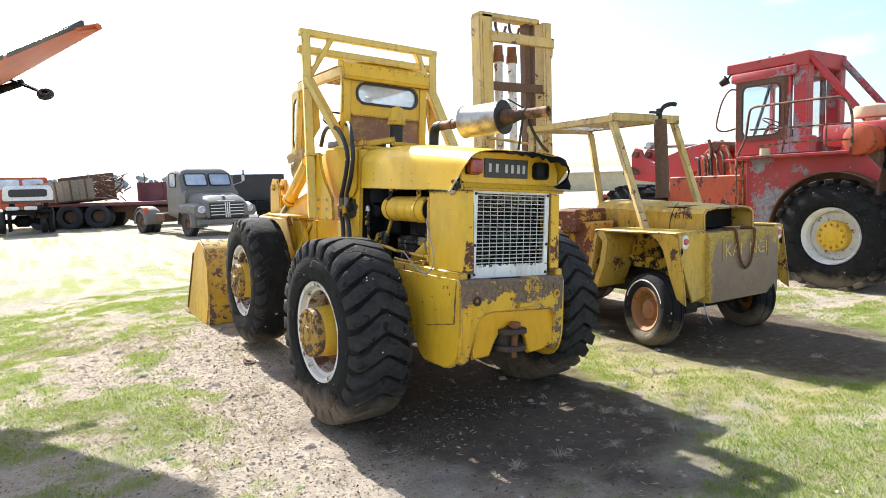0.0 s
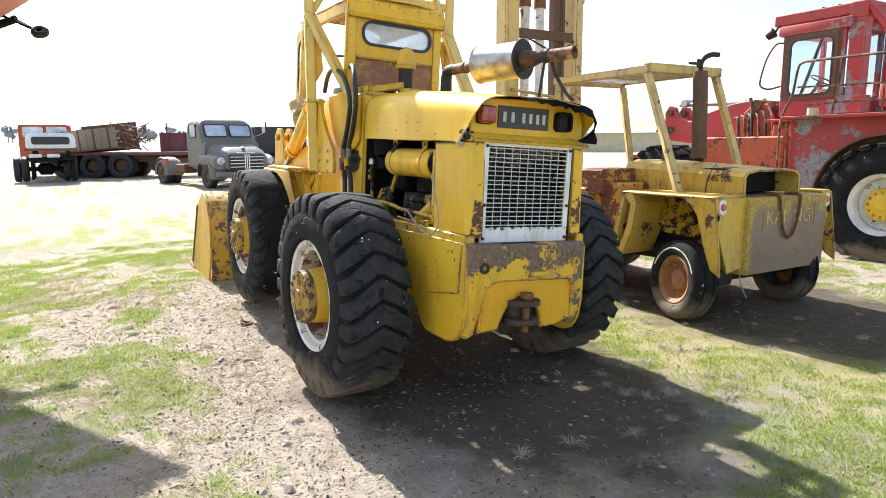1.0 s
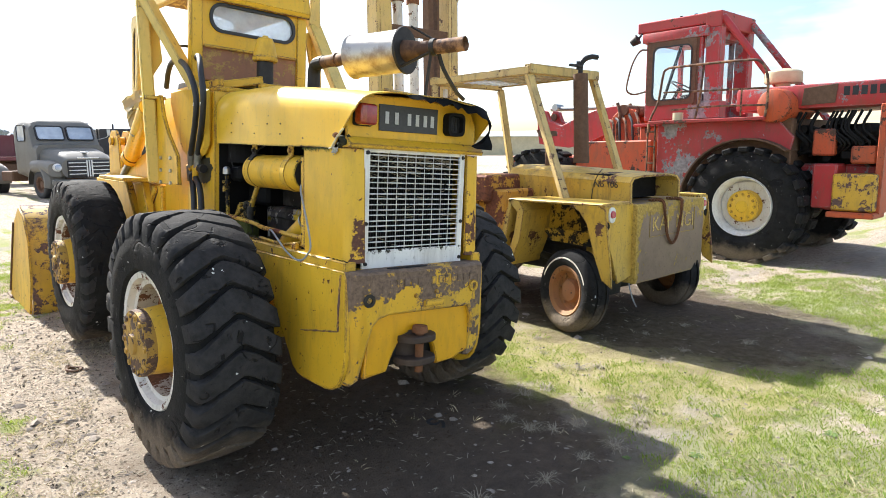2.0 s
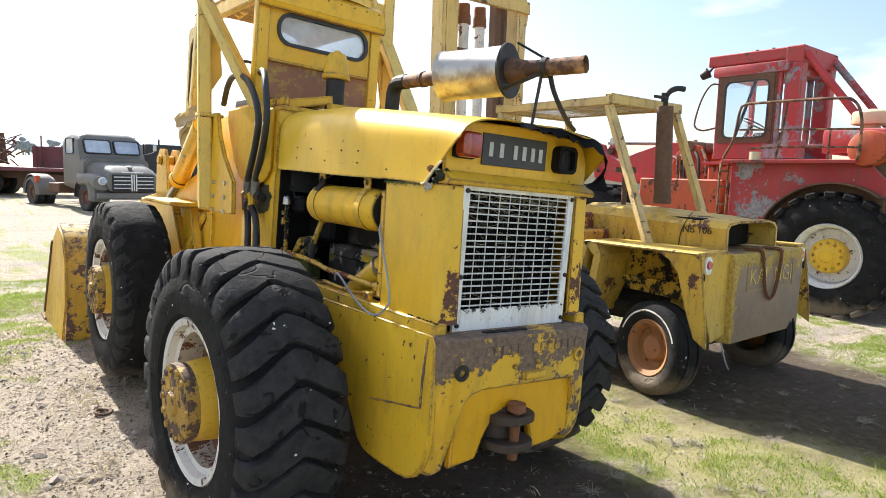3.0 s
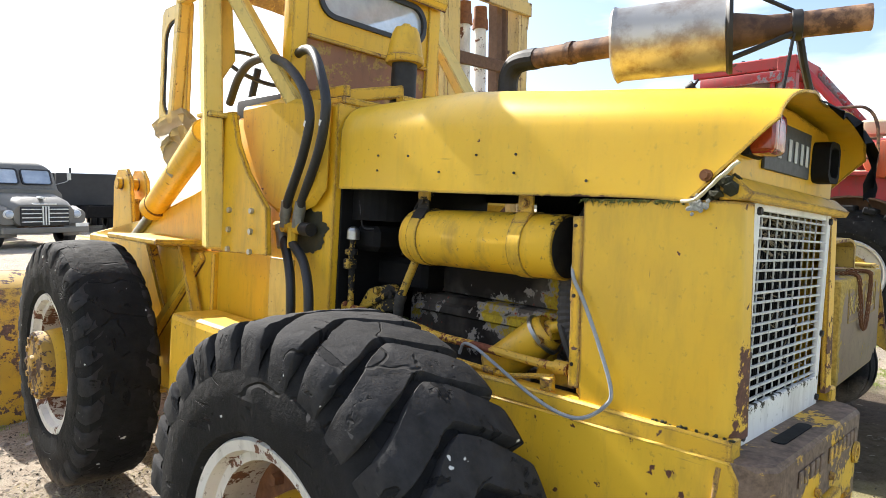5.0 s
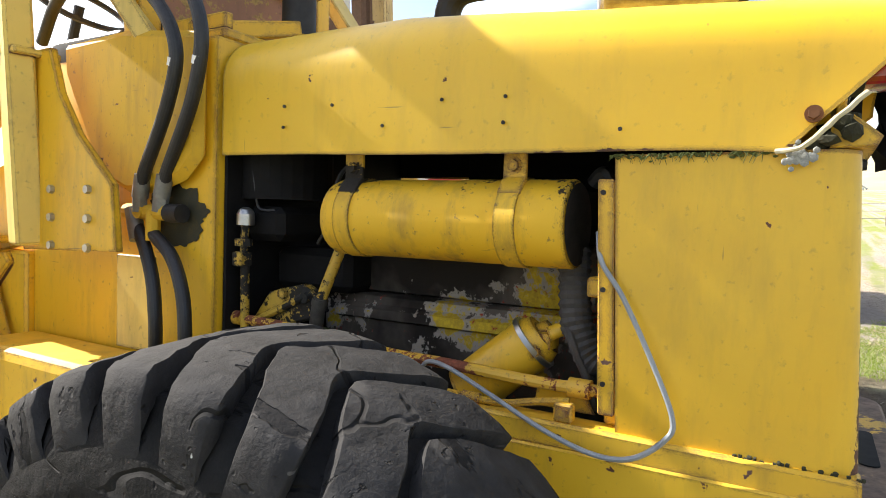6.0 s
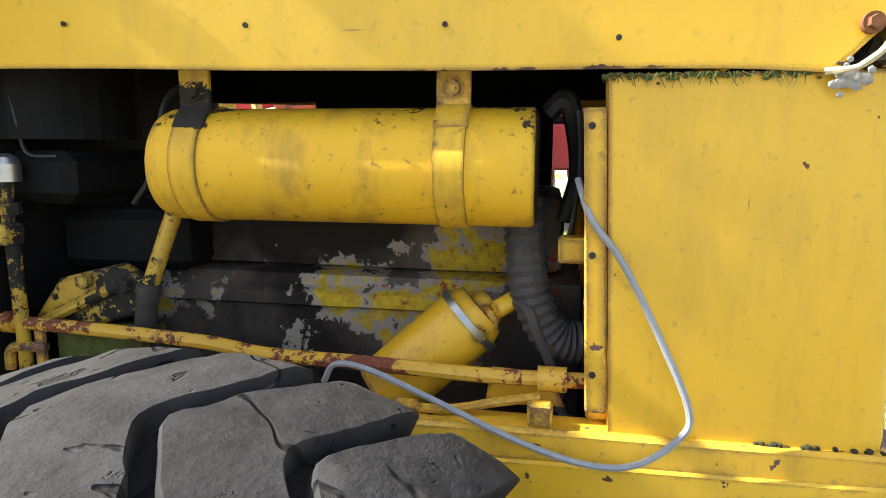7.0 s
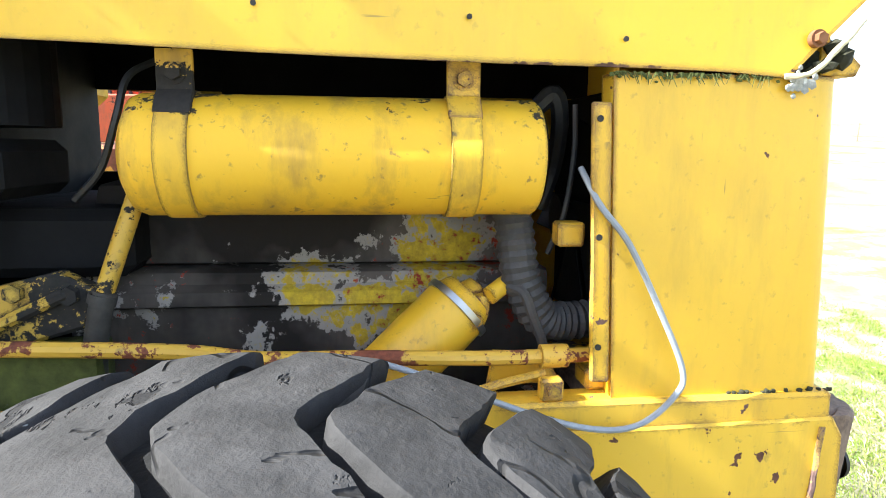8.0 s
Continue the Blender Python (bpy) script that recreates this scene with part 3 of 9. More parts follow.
def hills(name, label, centre, spread, dist, height, depth, mat, seed, lumps=1.0):
    """A far range on an arc round the camera, with folds and gullies."""
    bm = fresh()
    nu, nv = 90, 16
    grid = []
    for i in range(nu + 1):
        a = radians(centre - spread / 2 + spread * i / nu)
        row = []
        for j in range(nv + 1):
            f = j / nv
            d = dist + depth * f
            x, y = d * math.cos(a), d * math.sin(a)
            env = math.sin(math.pi * min(1, max(0, i / nu))) ** 0.45
            k = noise.noise(Vector((a * 7 * lumps + seed, f * 0.8, 0))) * 0.45 + 0.65
            g = 0.10 * noise.noise(Vector((a * 40 * lumps, f * 5, seed)))
            row.append(bm.verts.new((x, y, -3 + env * height * (math.sin(f * math.pi / 2) ** 0.9) * (k + g))))
        grid.append(row)
    for i in range(nu):
        for j in range(nv):
            bm.faces.new((grid[i][j], grid[i + 1][j], grid[i + 1][j + 1], grid[i][j + 1]))
    bmesh.ops.recalc_face_normals(bm, faces=bm.faces)
    return tagged(part(name, bm, mat), label, "hill", kind="structure")


HILL_DRY = plain("dry_hill_grass", (0.42, 0.36, 0.24), (0.30, 0.26, 0.18), 0.95, 0, 0.02, 0.0, 0.1, big=0.006)
# the haze of distance is mixed into this pale blue
HILL_HAZE = plain("hazy_blue_hill", (0.50, 0.57, 0.66), (0.47, 0.54, 0.63), 1.0, 0, 0.01, 0.0, 0.1, big=0.004)
hills("hill_range", "dry tawny hills with gullies beyond the paddock", 0, 100, 700, 95, 900, HILL_DRY, 3.1, 1.6)
hills("hill_range_far", "hazy blue hills on the skyline", 78, 66, 2400, 190, 600, HILL_HAZE, 9.4, 1.2)
hills("hill_range_behind", "low hazy hills round the plain", 235, 180, 2300, 120, 600, HILL_HAZE, 1.4, 1.0)

# ---- the yellow wheel loader ----
LEAN = pose(0, 0, 0, 0.7, 3.3, 0)
UNLEAN = LEAN.inverted()
loader = thing("wheel_loader", LEAN, "old yellow wheel loader with chipped paint standing on bare earth", "wheel loader")
CX = -0.07
XL, XR = -0.50, 0.36


def build_hood():
    bm = fresh()
    nv, arc = 60, 8
    prof = []
    for k in range(7):
        prof.append((XL, k / 6 * 0.62))
    for k in range(1, arc + 1):
        a = math.pi / 2 * k / arc
        prof.append((XL + 0.13 * (1 - math.cos(a)), 0.62 + 0.38 * math.sin(a)))
    for k in range(1, 11):
        prof.append((XL + 0.13 + (XR - XL - 0.26) * k / 10, 1.0 + 0.05 * math.sin(math.pi * k / 10)))
    for k in range(arc - 1, -1, -1):
        a = math.pi / 2 * k / arc
        prof.append((XR - 0.13 * (1 - math.cos(a)), 0.62 + 0.38 * math.sin(a)))
    for k in range(5, -1, -1):
        prof.append((XR, k / 6 * 0.62))
    grid = []
    for x, h in prof:
        row = []
        rear = 0.11 - 0.155 * min(1.0, h / 0.62) - (0.02 if h > 0.62 else 0)
        for j in range(nv + 1):
            f = j / nv
            y = 1.44 + (rear - 1.44) * f
            zb = 1.645 + 0.022 * (y - 0.1) / 1.34
            zt = 1.900 + 0.090 * max(0.0, min(1.0, (y + 0.1) / 1.0))
            z = zb + (zt - zb) * h
            # dents, and the buckled rear lip
            tear = max(0.0, (f - 0.93) / 0.07)
            p = Vector((x, y, z))
            p += noise.noise_vector(p * 3.0) * 0.004
            if tear > 0:
                p.z += tear * (0.004 * math.sin(x * 21 + 1.0) - 0.004)
                p.y -= tear * 0.012 * math.sin(x * 13)
                if h < 0.7 and x < 0:
                    p.x -= tear * tear * 0.002
            row.append(bm.verts.new(p))
        grid.append(row)
    for a, b in zip(grid, grid[1:]):
        for j in range(nv):
            bm.faces.new((a[j], a[j + 1], b[j + 1], b[j]))
    bmesh.ops.recalc_face_normals(bm, faces=bm.faces)
    r = bmesh.ops.solidify(bm, geom=bm.faces[:], thickness=0.006)
    hood = part("hood", bm, YELLOW_HOOD, loader, "smooth yellow engine hood with a buckled rear lip")
    # black inner skin added so the hood's underside stays in deep shade
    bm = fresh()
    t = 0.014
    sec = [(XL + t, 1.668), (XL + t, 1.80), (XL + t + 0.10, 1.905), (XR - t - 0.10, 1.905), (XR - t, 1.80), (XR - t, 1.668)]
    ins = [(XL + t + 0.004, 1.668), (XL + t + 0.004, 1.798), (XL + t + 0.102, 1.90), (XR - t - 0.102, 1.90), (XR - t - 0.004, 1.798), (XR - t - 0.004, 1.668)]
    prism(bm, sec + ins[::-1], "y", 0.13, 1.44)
    part("hood_lining", bm, BLACK_IRON, hood, "black lining that keeps the hood's underside in shade")
    # bolt holes in the hood's side
    bm = fresh()
    for y, z in ((1.213, 1.781), (1.215, 1.73), (1.06, 1.775), (0.913, 1.72), (0.76, 1.768), (0.612, 1.765), (0.615, 1.713), (0.38, 1.69)):
        rod(bm, (XL - 0.006, y, z), (XL - 0.002, y, z), 0.0042, 0.0036, 8)
    apart("bolt_hole", bm, DARK_STEEL, hood)
    bm = fresh()
    rod(bm, (XL - 0.012, 0.075, 1.70), (XL - 0.002, 0.075, 1.70), 0.0135, 0.0135, 16)
    hex_bolt(bm, (XL - 0.012, 0.075, 1.70), (-1, 0, 0), 0.0095, 0.009)
    part("bolt", bm, RUST, hood)
    # torn, blackened sheet along the rear edge, hanging down at one corner
    bm = fresh()
    rows = []
    for i in range(22):
        f = i / 21
        a = min(1.0, f / 0.62)
        g = max(0.0, (f - 0.62) / 0.38)
        x = -0.22 + 0.555 * a + 0.035 * math.sin(g * math.pi / 2)
        z = 1.905 + 0.012 * math.sin(a * 3.0) - 0.03 * a ** 4 - 0.20 * g
        wd = 0.020 + 0.045 * a + 0.09 * math.sin(g * math.pi) + 0.012 * math.sin(i * 2.9)
        rows.append([bm.verts.new((x - (0.10 + wd) * g * k / 3 + 0.004 * math.sin(i * 1.7 + k), -0.055 - 0.012 * k - 0.01 * math.sin(i * 1.3), z - wd * (1 - g) * k / 3)) for k in range(4)])
    for a, b in zip(rows, rows[1:]):
        for k in range(3):
            bm.faces.new((a[k], a[k + 1], b[k + 1], b[k]))
    bmesh.ops.solidify(bm, geom=bm.faces[:], thickness=0.005)
    part("torn_edge", bm, BLACK_IRON, hood, "blackened torn sheet edge")
    bm = fresh()
    tube(bm, [(XL - 0.010, 0.125, 1.640), (XL - 0.020, 0.085, 1.650), (XL - 0.022, 0.05, 1.685), (XL - 0.018, 0.022, 1.712), (XL - 0.012, 0.005, 1.730)], 0.0042, 8, 6)
    wobble(bm, 0.004, 40)
    part("curled_edge", bm, CREAM, hood, "pale curled sheet edge")
    bm = fresh()
    for i in range(14):
        a = i / 13
        c = Vector((XL + 0.016 + 0.016 * math.sin(i * 2.1), 0.07 - 0.055 * a, 1.654 + 0.045 * a * (1 - 0.3 * a) + 0.012 * math.sin(i * 3.3)))
        bmesh.ops.create_icosphere(bm, subdivisions=1, radius=0.013 + 0.005 * math.sin(i * 1.9), matrix=Matrix.Translation(c))
    wobble(bm, 0.010, 55)
    tagged(part("debris", bm, MOSS, hood, "dark clotted debris under the bent sheet"), kind="stuff")


build_hood()


def build_rear_shell():
    # sheet columns on both sides of the radiator
    for side, xo, s in (("l", XL + 0.008, 1), ("r", XR - 0.008, -1)):
        bm = fresh()
        out = [(xo, 0.39), (xo, 0.05)]
        for k in range(1, 7):
            a = radians(90 * k / 6)
            out.append((xo + s * 0.045 * (1 - math.cos(a)), 0.05 - 0.045 * math.sin(a)))
        out += [(xo + s * 0.10, 0.005), (xo + s * 0.10, 0.02)]
        inn = []
        for k in range(6, -1, -1):
            a = radians(90 * k / 6)
            inn.append((xo + s * (0.012 + 0.033 * (1 - math.cos(a))), 0.05 - 0.033 * math.sin(a)))
        out += inn + [(xo + s * 0.012, 0.372), (xo + s * 0.05, 0.372), (xo + s * 0.05, 0.39)]
        prism(bm, out, "z", 1.118, 1.645)
        for v in bm.verts:
            v.co.y += 0.040 * (v.co.z - 1.645)
        wobble(bm, 0.0025, 7)
        part("side_panel", bm, YELLOW_CORNER, loader, "yellow sheet panel beside the radiator")
        bm = fresh()
        for z in (1.215, 1.393, 1.575):
            yz = 0.412 + 0.040 * (z - 1.645)
            rod(bm, (xo - s * 0.003, yz, z), (xo + s * 0.003, yz, z), 0.0052, 0.0052, 8)
        apart("bolt_hole", bm, DARK_STEEL, loader)
        bm = fresh()
        solid(bm, (min(xo, xo + s * 0.012), 0.392, 1.155), (max(xo, xo + s * 0.012), 0.423, 1.60), 0.003)
        for v in bm.verts:
            v.co.y += 0.040 * (v.co.z - 1.645)
        part("edge_strip", bm, YELLOW_WORN, loader)
    # lamp panel above the grille
    bm = fresh()
    top = [(XL + 0.02, 1.66), (XL + 0.02, 1.80), (XL + 0.05, 1.865), (XL + 0.13, 1.895), (-0.07, 1.905), (XR - 0.13, 1.890), (XR - 0.06, 1.86), (XR - 0.03, 1.80), (XR - 0.03, 1.66)]
    prism(bm, top, "y", 0.03, 0.045, 0.003)
    wobble(bm, 0.002, 9)
    part("lamp_panel", bm, YELLOW, loader, "yellow rear panel with lamps and plate")
    bm = fresh()
    prism(bm, [(-0.012, 1.648), (-0.02, 1.665), (0.02, 1.70), (0.05, 1.70), (0.05, 1.648)], "x", XL + 0.01, XR - 0.01, 0.003)
    part("lintel", bm, YELLOW_WORN, loader)
    # plate and lamps
    bm = fresh()
    prism(bm, [(-0.305, 1.735), (-0.305, 1.858), (0.055, 1.862), (0.055, 1.739)], "y", 0.022, 0.03, 0.0015)
    plate = part("number_plate", bm, PLATE_BLACK, loader, "black number plate with chalky worn marks")
    bm = fresh()
    for x in (-0.262, -0.205, -0.128, -0.078, -0.028, 0.018):
        solid(bm, (x - 0.011, 0.019, 1.770), (x + 0.011, 0.0215, 1.826), 0.001)
    apart("plate_bar", bm, CHALK, plate)
    bm = fresh()
    solid(bm, (-0.450, -0.04, 1.752), (-0.355, 0.03, 1.848), 0.020, 3)
    lamp = part("tail_lamp", bm, RED_LENS, loader, "red and amber tail lamp")
    bm = fresh()
    solid(bm, (-0.452, -0.043, 1.756), (-0.412, 0.02, 1.844), 0.016, 3)
    part("amber_lens", bm, AMBER, lamp)
    bm = fresh()
    solid(bm, (-0.454, 0.004, 1.748), (-0.351, 0.03, 1.852), 0.012, 2)
    part("bezel", bm, BLACK_IRON, lamp)
    bm = fresh()
    ring_plate(bm, rounded(0.115, 0.115, 0.03, 5, 0.155, 1.795), rounded(0.085, 0.085, 0.022, 5, 0.155, 1.795), "y", -0.015, 0.03)
    broken = part("broken_lamp", bm, BLACK_IRON, loader, "broken tail lamp with an empty black housing")
    bm = fresh()
    solid(bm, (0.11, 0.012, 1.752), (0.20, 0.026, 1.838), 0.004)
    for k in range(5):
        beam(bm, (0.115 + 0.018 * k, 0.008, 1.765), (0.13 + 0.012 * k, 0.004, 1.83), 0.004, 0.004, 0)
    part("reflector", bm, DARK_STEEL, broken)
    # grille
    bm = fresh()
    gx0, gx1, gz0, gz1 = -0.398, 0.238, 1.086, 1.650
    for lo, hi in (((gx0, -0.012, gz0), (gx0 + 0.034, 0.004, gz1)), ((gx1 - 0.034, -0.012, gz0), (gx1, 0.004, gz1)), ((gx0 + 0.034, -0.012, gz0), (gx1 - 0.034, 0.004, gz0 + 0.085)), ((gx0 + 0.034, -0.008, gz1 - 0.018), (gx1 - 0.034, 0.004, gz1))):
        solid(bm, lo, hi, 0.002)
    frame_ob = part("grille_frame", bm, WHITE_GRILLE, loader, "white painted grille frame, chipped at the foot")
    bm = fresh()
    for x in (gx0 + 0.017, gx1 - 0.017):
        for z in (1.11, 1.30, 1.63):
            hex_bolt(bm, (x, -0.012, z), (0, -1, 0), 0.010, 0.008)
    apart("bolt", bm, DARK_STEEL, frame_ob)
    nb = 18
    slat_me, bar_me = None, None
    for i in range(nb):
        z = gz0 + 0.098 + (gz1 - 0.03 - gz0 - 0.098) * i / (nb - 1)
        if slat_me is None:
            bm = fresh()
            solid(bm, (gx0 + 0.032, -0.006, -0.0029), (gx1 - 0.032, 0.002, 0.0029), 0.001)
            ob = part("grille_slat", bm, WHITE_SLAT, frame_ob, m=Matrix.Translation((0, 0, z)))
            slat_me = ob.data
        else:
            ob = new("grille_slat", slat_me)
            ob.parent = frame_ob
            ob.matrix_local = pose(0, 0, z, 0, 0.25 * math.sin(i * 2.3), 0)
    for k in range(9):
        x = gx0 + 0.034 + (gx1 - gx0 - 0.068) * (k + 1) / 10
        bm = fresh()
        solid(bm, (x - 0.0021, 0.0015, gz0 + 0.08), (x + 0.0021, 0.0055, gz1 - 0.01), 0.0008)
        part("grille_bar", bm, WHITE_SLAT, frame_ob)
    frame_ob.matrix_local = Matrix.Translation((0, 0.014, 0))
    # radiator core behind, with straw blown into it
    bm = fresh()
    solid(bm, (gx0 + 0.02, 0.075, 1.10), (gx1 - 0.02, 0.15, 1.64), 0.003)
    core = part("radiator_core", bm, DARK_STEEL, loader, "dark radiator core clogged with straw")
    bm = fresh()
    for k in range(40):
        x = gx0 + 0.03 + (gx1 - gx0 - 0.06) * k / 39
        solid(bm, (x - 0.002, 0.066, 1.11), (x + 0.002, 0.076, 1.63), 0)
    apart("radiator_fin", bm, BLACK_IRON, core)
    bm = fresh()
    rnd = random.Random(4)
    for k in range(420):
        x, z = rnd.uniform(gx0 + 0.04, gx1 - 0.04), 1.645 - abs(rnd.gauss(0, 0.05))
        if rnd.random() < 0.25:
            z = rnd.uniform(1.18, 1.6)
        a, ln = rnd.uniform(0, 6.28), rnd.uniform(0.02, 0.07)
        p = Vector((x, rnd.uniform(0.015, 0.06), max(1.12, z)))
        q = p + ln * Vector((math.cos(a), 0.2 * math.sin(a * 3), 0.5 * math.sin(a)))
        v = [bm.verts.new(w) for w in (p, q, q + Vector((0, 0, 0.003)), p + Vector((0, 0, 0.003)))]
        bm.faces.new(v)
    tagged(part("straw", bm, STRAW, core, "dry straw caught in the grille"), kind="stuff")


build_rear_shell()


def build_counterweight():
    side = [(-0.022, 1.085), (-0.042, 1.050), (-0.048, 0.74), (-0.044, 0.68), (-0.034, 0.62), (-0.012, 0.565), (0.022, 0.525), (0.07, 0.502), (0.13, 0.492), (0.33, 0.492), (0.39, 0.50), (0.44, 0.53), (0.73, 0.925), (0.93, 1.075)]
    for x0, x1 in ((XL - 0.012, XL + 0.016), (XR - 0.02, XR + 0.006)):
        bm = fresh()
        prism(bm, side, "x", x0, x1, 0.004)
        wobble(bm, 0.002, 6)
        ob = part("counterweight_side", bm, YELLOW, loader, "yellow counterweight side plate")
    bm = fresh()
    tube(bm, [(XL - 0.013, 0.0, 1.07), (XL - 0.014, 0.01, 0.94), (XL - 0.013, 0.015, 0.80)], 0.006, 6)
    tube(bm, [(XL - 0.013, 0.36, 0.735), (XL - 0.014, 0.2, 0.765), (XL - 0.013, 0.02, 0.80)], 0.004, 6)
    wobble(bm, 0.004, 70)
    apart("weld_seam", bm, YELLOW_RUSTY, loader, "rough weld seam")
    # grime and moss in the seams
    bm = fresh()
    rnd = random.Random(18)
    for i in range(130):
        c = Vector((XL + 0.004, rnd.uniform(0.10, 0.40), 1.644 - abs(rnd.gauss(0, 0.0025)) * (1 + rnd.random())))
        bmesh.ops.create_icosphere(bm, subdivisions=1, radius=rnd.uniform(0.0012, 0.0028), matrix=Matrix.Translation(c) @ Matrix.Diagonal((0.6, 1.6, 1, 1)))
    for i in range(44):
        y, ln = rnd.uniform(0.14, 0.40), rnd.uniform(0.006, 0.022)
        p = Vector((XL + 0.001, y, 1.645))
        rod(bm, p, p + Vector((-0.004, rnd.uniform(-0.012, 0.012), -ln)), 0.0011, 0.0004, 4)
    tagged(part("seam_moss", bm, MOSS_GREEN, loader, "dark moss in the hood seam"), kind="stuff")
    bm = fresh()
    hub = bm.verts.new((XL - 0.0095, 1.615, 1.50))
    ring = []
    for i in range(90):
        a = 2 * math.pi * i / 90
        k = 1 + 0.22 * noise.noise(Vector((math.cos(a) * 2.5, math.sin(a) * 2.5, 1.0))) + 0.14 * noise.noise(Vector((math.cos(a) * 9, math.sin(a) * 9, 4.0)))
        ring.append(bm.verts.new((XL - 0.0085, 1.615 + 0.125 * k * math.cos(a), 1.50 + 0.085 * k * math.sin(a))))
    for i in range(90):
        bm.faces.new((hub, ring[i], ring[(i + 1) % 90]))
    bmesh.ops.recalc_face_normals(bm, faces=bm.faces)
    part("grime", bm, OIL_STAIN, loader, "oily black stain round the valve")
    # rear face: a chipped frame round a recessed plate
    z0 = 0.575
    outer = [(XL - 0.008, 1.085), (XR - 0.02, 1.085), (XR - 0.02, 0.69), (XR - 0.05, 0.61), (XR - 0.09, z0), (XR - 0.125, z0 + 0.01), (XR - 0.125, 0.80), (XR - 0.15, 0.865), (-0.30, 0.875), (-0.36, 0.862), (-0.395, 0.83), (-0.415, 0.77), (-0.432, z0 - 0.01), (-0.46, z0 - 0.045), (XL - 0.008, z0 - 0.02)]
    bm = fresh()
    prism(bm, outer, "y", -0.105, -0.06, 0.010)
    mid, half = (XL + XR) / 2 - 0.016, (XR - XL) / 2 - 0.004
    for k in (0.0, 0.015, 0.03, 0.045, 0.06):
        for e in (-1, 1):
            bmesh.ops.bisect_plane(bm, geom=bm.verts[:] + bm.edges[:] + bm.faces[:], plane_co=(mid + e * (half - k), 0, 0), plane_no=(1, 0, 0))
    for v in bm.verts:
        v.co.y += 0.055 * min(1.0, max(0.0, (abs(v.co.x - mid) - half + 0.075) / 0.075)) ** 2.2
        v.co.y += 1.1 * max(0.0, 0.72 - v.co.z) ** 2 * 2.2
    wobble(bm, 0.004, 9)
    part("rear_frame", bm, YELLOW_REAR, loader, "rear counterweight face with paint worn to brown metal")
    bm = fresh()
    inner = [(-0.41, 0.885), (0.245, 0.885), (0.245, 0.62), (0.15, 0.585), (0.03, 0.575), (0.0, 0.68), (-0.05, 0.755), (-0.13, 0.775), (-0.20, 0.755), (-0.25, 0.68), (-0.29, 0.59), (-0.42, 0.575)]
    prism(bm, inner, "y", -0.074, -0.035, 0.008)
    part("recessed_plate", bm, YELLOW_BOUNCE, loader, "yellow recessed plate round the tow hitch")
    bm = fresh()
    prism(bm, [(XL + 0.01, -0.035), (XL + 0.03, -0.075), (XL + 0.08, -0.10), (XR - 0.10, -0.10), (XR - 0.05, -0.075), (XR - 0.025, -0.035), (XR - 0.025, 0.36), (XL + 0.01, 0.36)], "z", 1.055, 1.0865, 0.006)
    top = part("counterweight_top", bm, YELLOW_REAR, loader)
    bm = fresh()
    prism(bm, rounded(0.24, 0.034, 0.015, 4, -0.16, -0.045), "z", 1.0868, 1.0895)
    part("slot", bm, BLACK_IRON, top)
    for x, z in ((-0.425, 0.958), (0.235, 0.972)):
        bm = fresh()
        lathe(bm, [(0.0, 0.014), (0.008, 0.016), (0.008, 0.030), (0.0, 0.032)], 20, pose(x, -0.106, z, 0, 0, 90) @ pose(0, 0, 0, 0, 180, 0))
        part("ring_boss", bm, DARK_STEEL if x < 0 else YELLOW_WORN, loader)
    bm = fresh()
    solid(bm, (-0.10, -0.125, 0.895), (0.02, -0.10, 0.93), 0.008, 2)
    rod(bm, (-0.15, -0.105, 0.955), (-0.15, -0.116, 0.955), 0.012, 0.01, 10)
    rod(bm, (-0.02, -0.105, 0.965), (-0.02, -0.116, 0.965), 0.012, 0.01, 10)
    part("bracket", bm, YELLOW_WORN, loader)
    # maker's lettering, worn away, as plain raised blocks
    bm = fresh()
    for i in range(13):
        if i == 5:
            continue
        x = -0.31 + 0.043 * i
        solid(bm, (x, -0.109, 1.005 + 0.002 * math.sin(i)), (x + 0.030, -0.104, 1.044), 0.002)
    apart("raised_block", bm, YELLOW_REAR, loader)
    # inner filling and hitch
    bm = fresh()
    solid(bm, (XL + 0.02, -0.03, 0.60), (XR - 0.025, 0.30, 1.05), 0.01)
    part("counterweight_core", bm, DARK_STEEL, loader)
    bm = fresh()
    for z in (0.745, 0.635):
        prism(bm, rounded(0.21, 0.18, 0.08, 6, -0.125, -0.075), "z", z - 0.016, z + 0.016, 0.004)
    rod(bm, (-0.125, 0.0, 0.60), (-0.125, 0.0, 0.78), 0.085, 0.085, 20)
    hitch = part("tow_hitch", bm, HITCH_STEEL, loader, "rusty tow hitch with an upright pin")
    bm = fresh()
    rod(bm, (-0.125, -0.115, 0.575), (-0.125, -0.115, 0.80), 0.021, 0.021, 14)
    rod(bm, (-0.125, -0.115, 0.775), (-0.125, -0.115, 0.805), 0.040, 0.036, 14)
    part("hitch_pin", bm, RUST, hitch)
    # frame rail below the engine opening
    bm = fresh()
    solid(bm, (XL - 0.006, -0.02, 1.076), (XL + 0.06, 1.46, 1.128), 0.006)
    solid(bm, (XR - 0.06, -0.02, 1.076), (XR + 0.006, 1.46, 1.128), 0.006)
    wobble(bm, 0.002, 8)
    apart("frame_rail", bm, YELLOW_WORN, loader, "yellow chassis rail with scraped edges")
    bm = fresh()
    solid(bm, (XL, 0.85, 0.62), (XL + 0.03, 1.50, 1.076), 0.006)
    solid(bm, (XR - 0.03, 0.85, 0.62), (XR, 1.50, 1.076), 0.006)
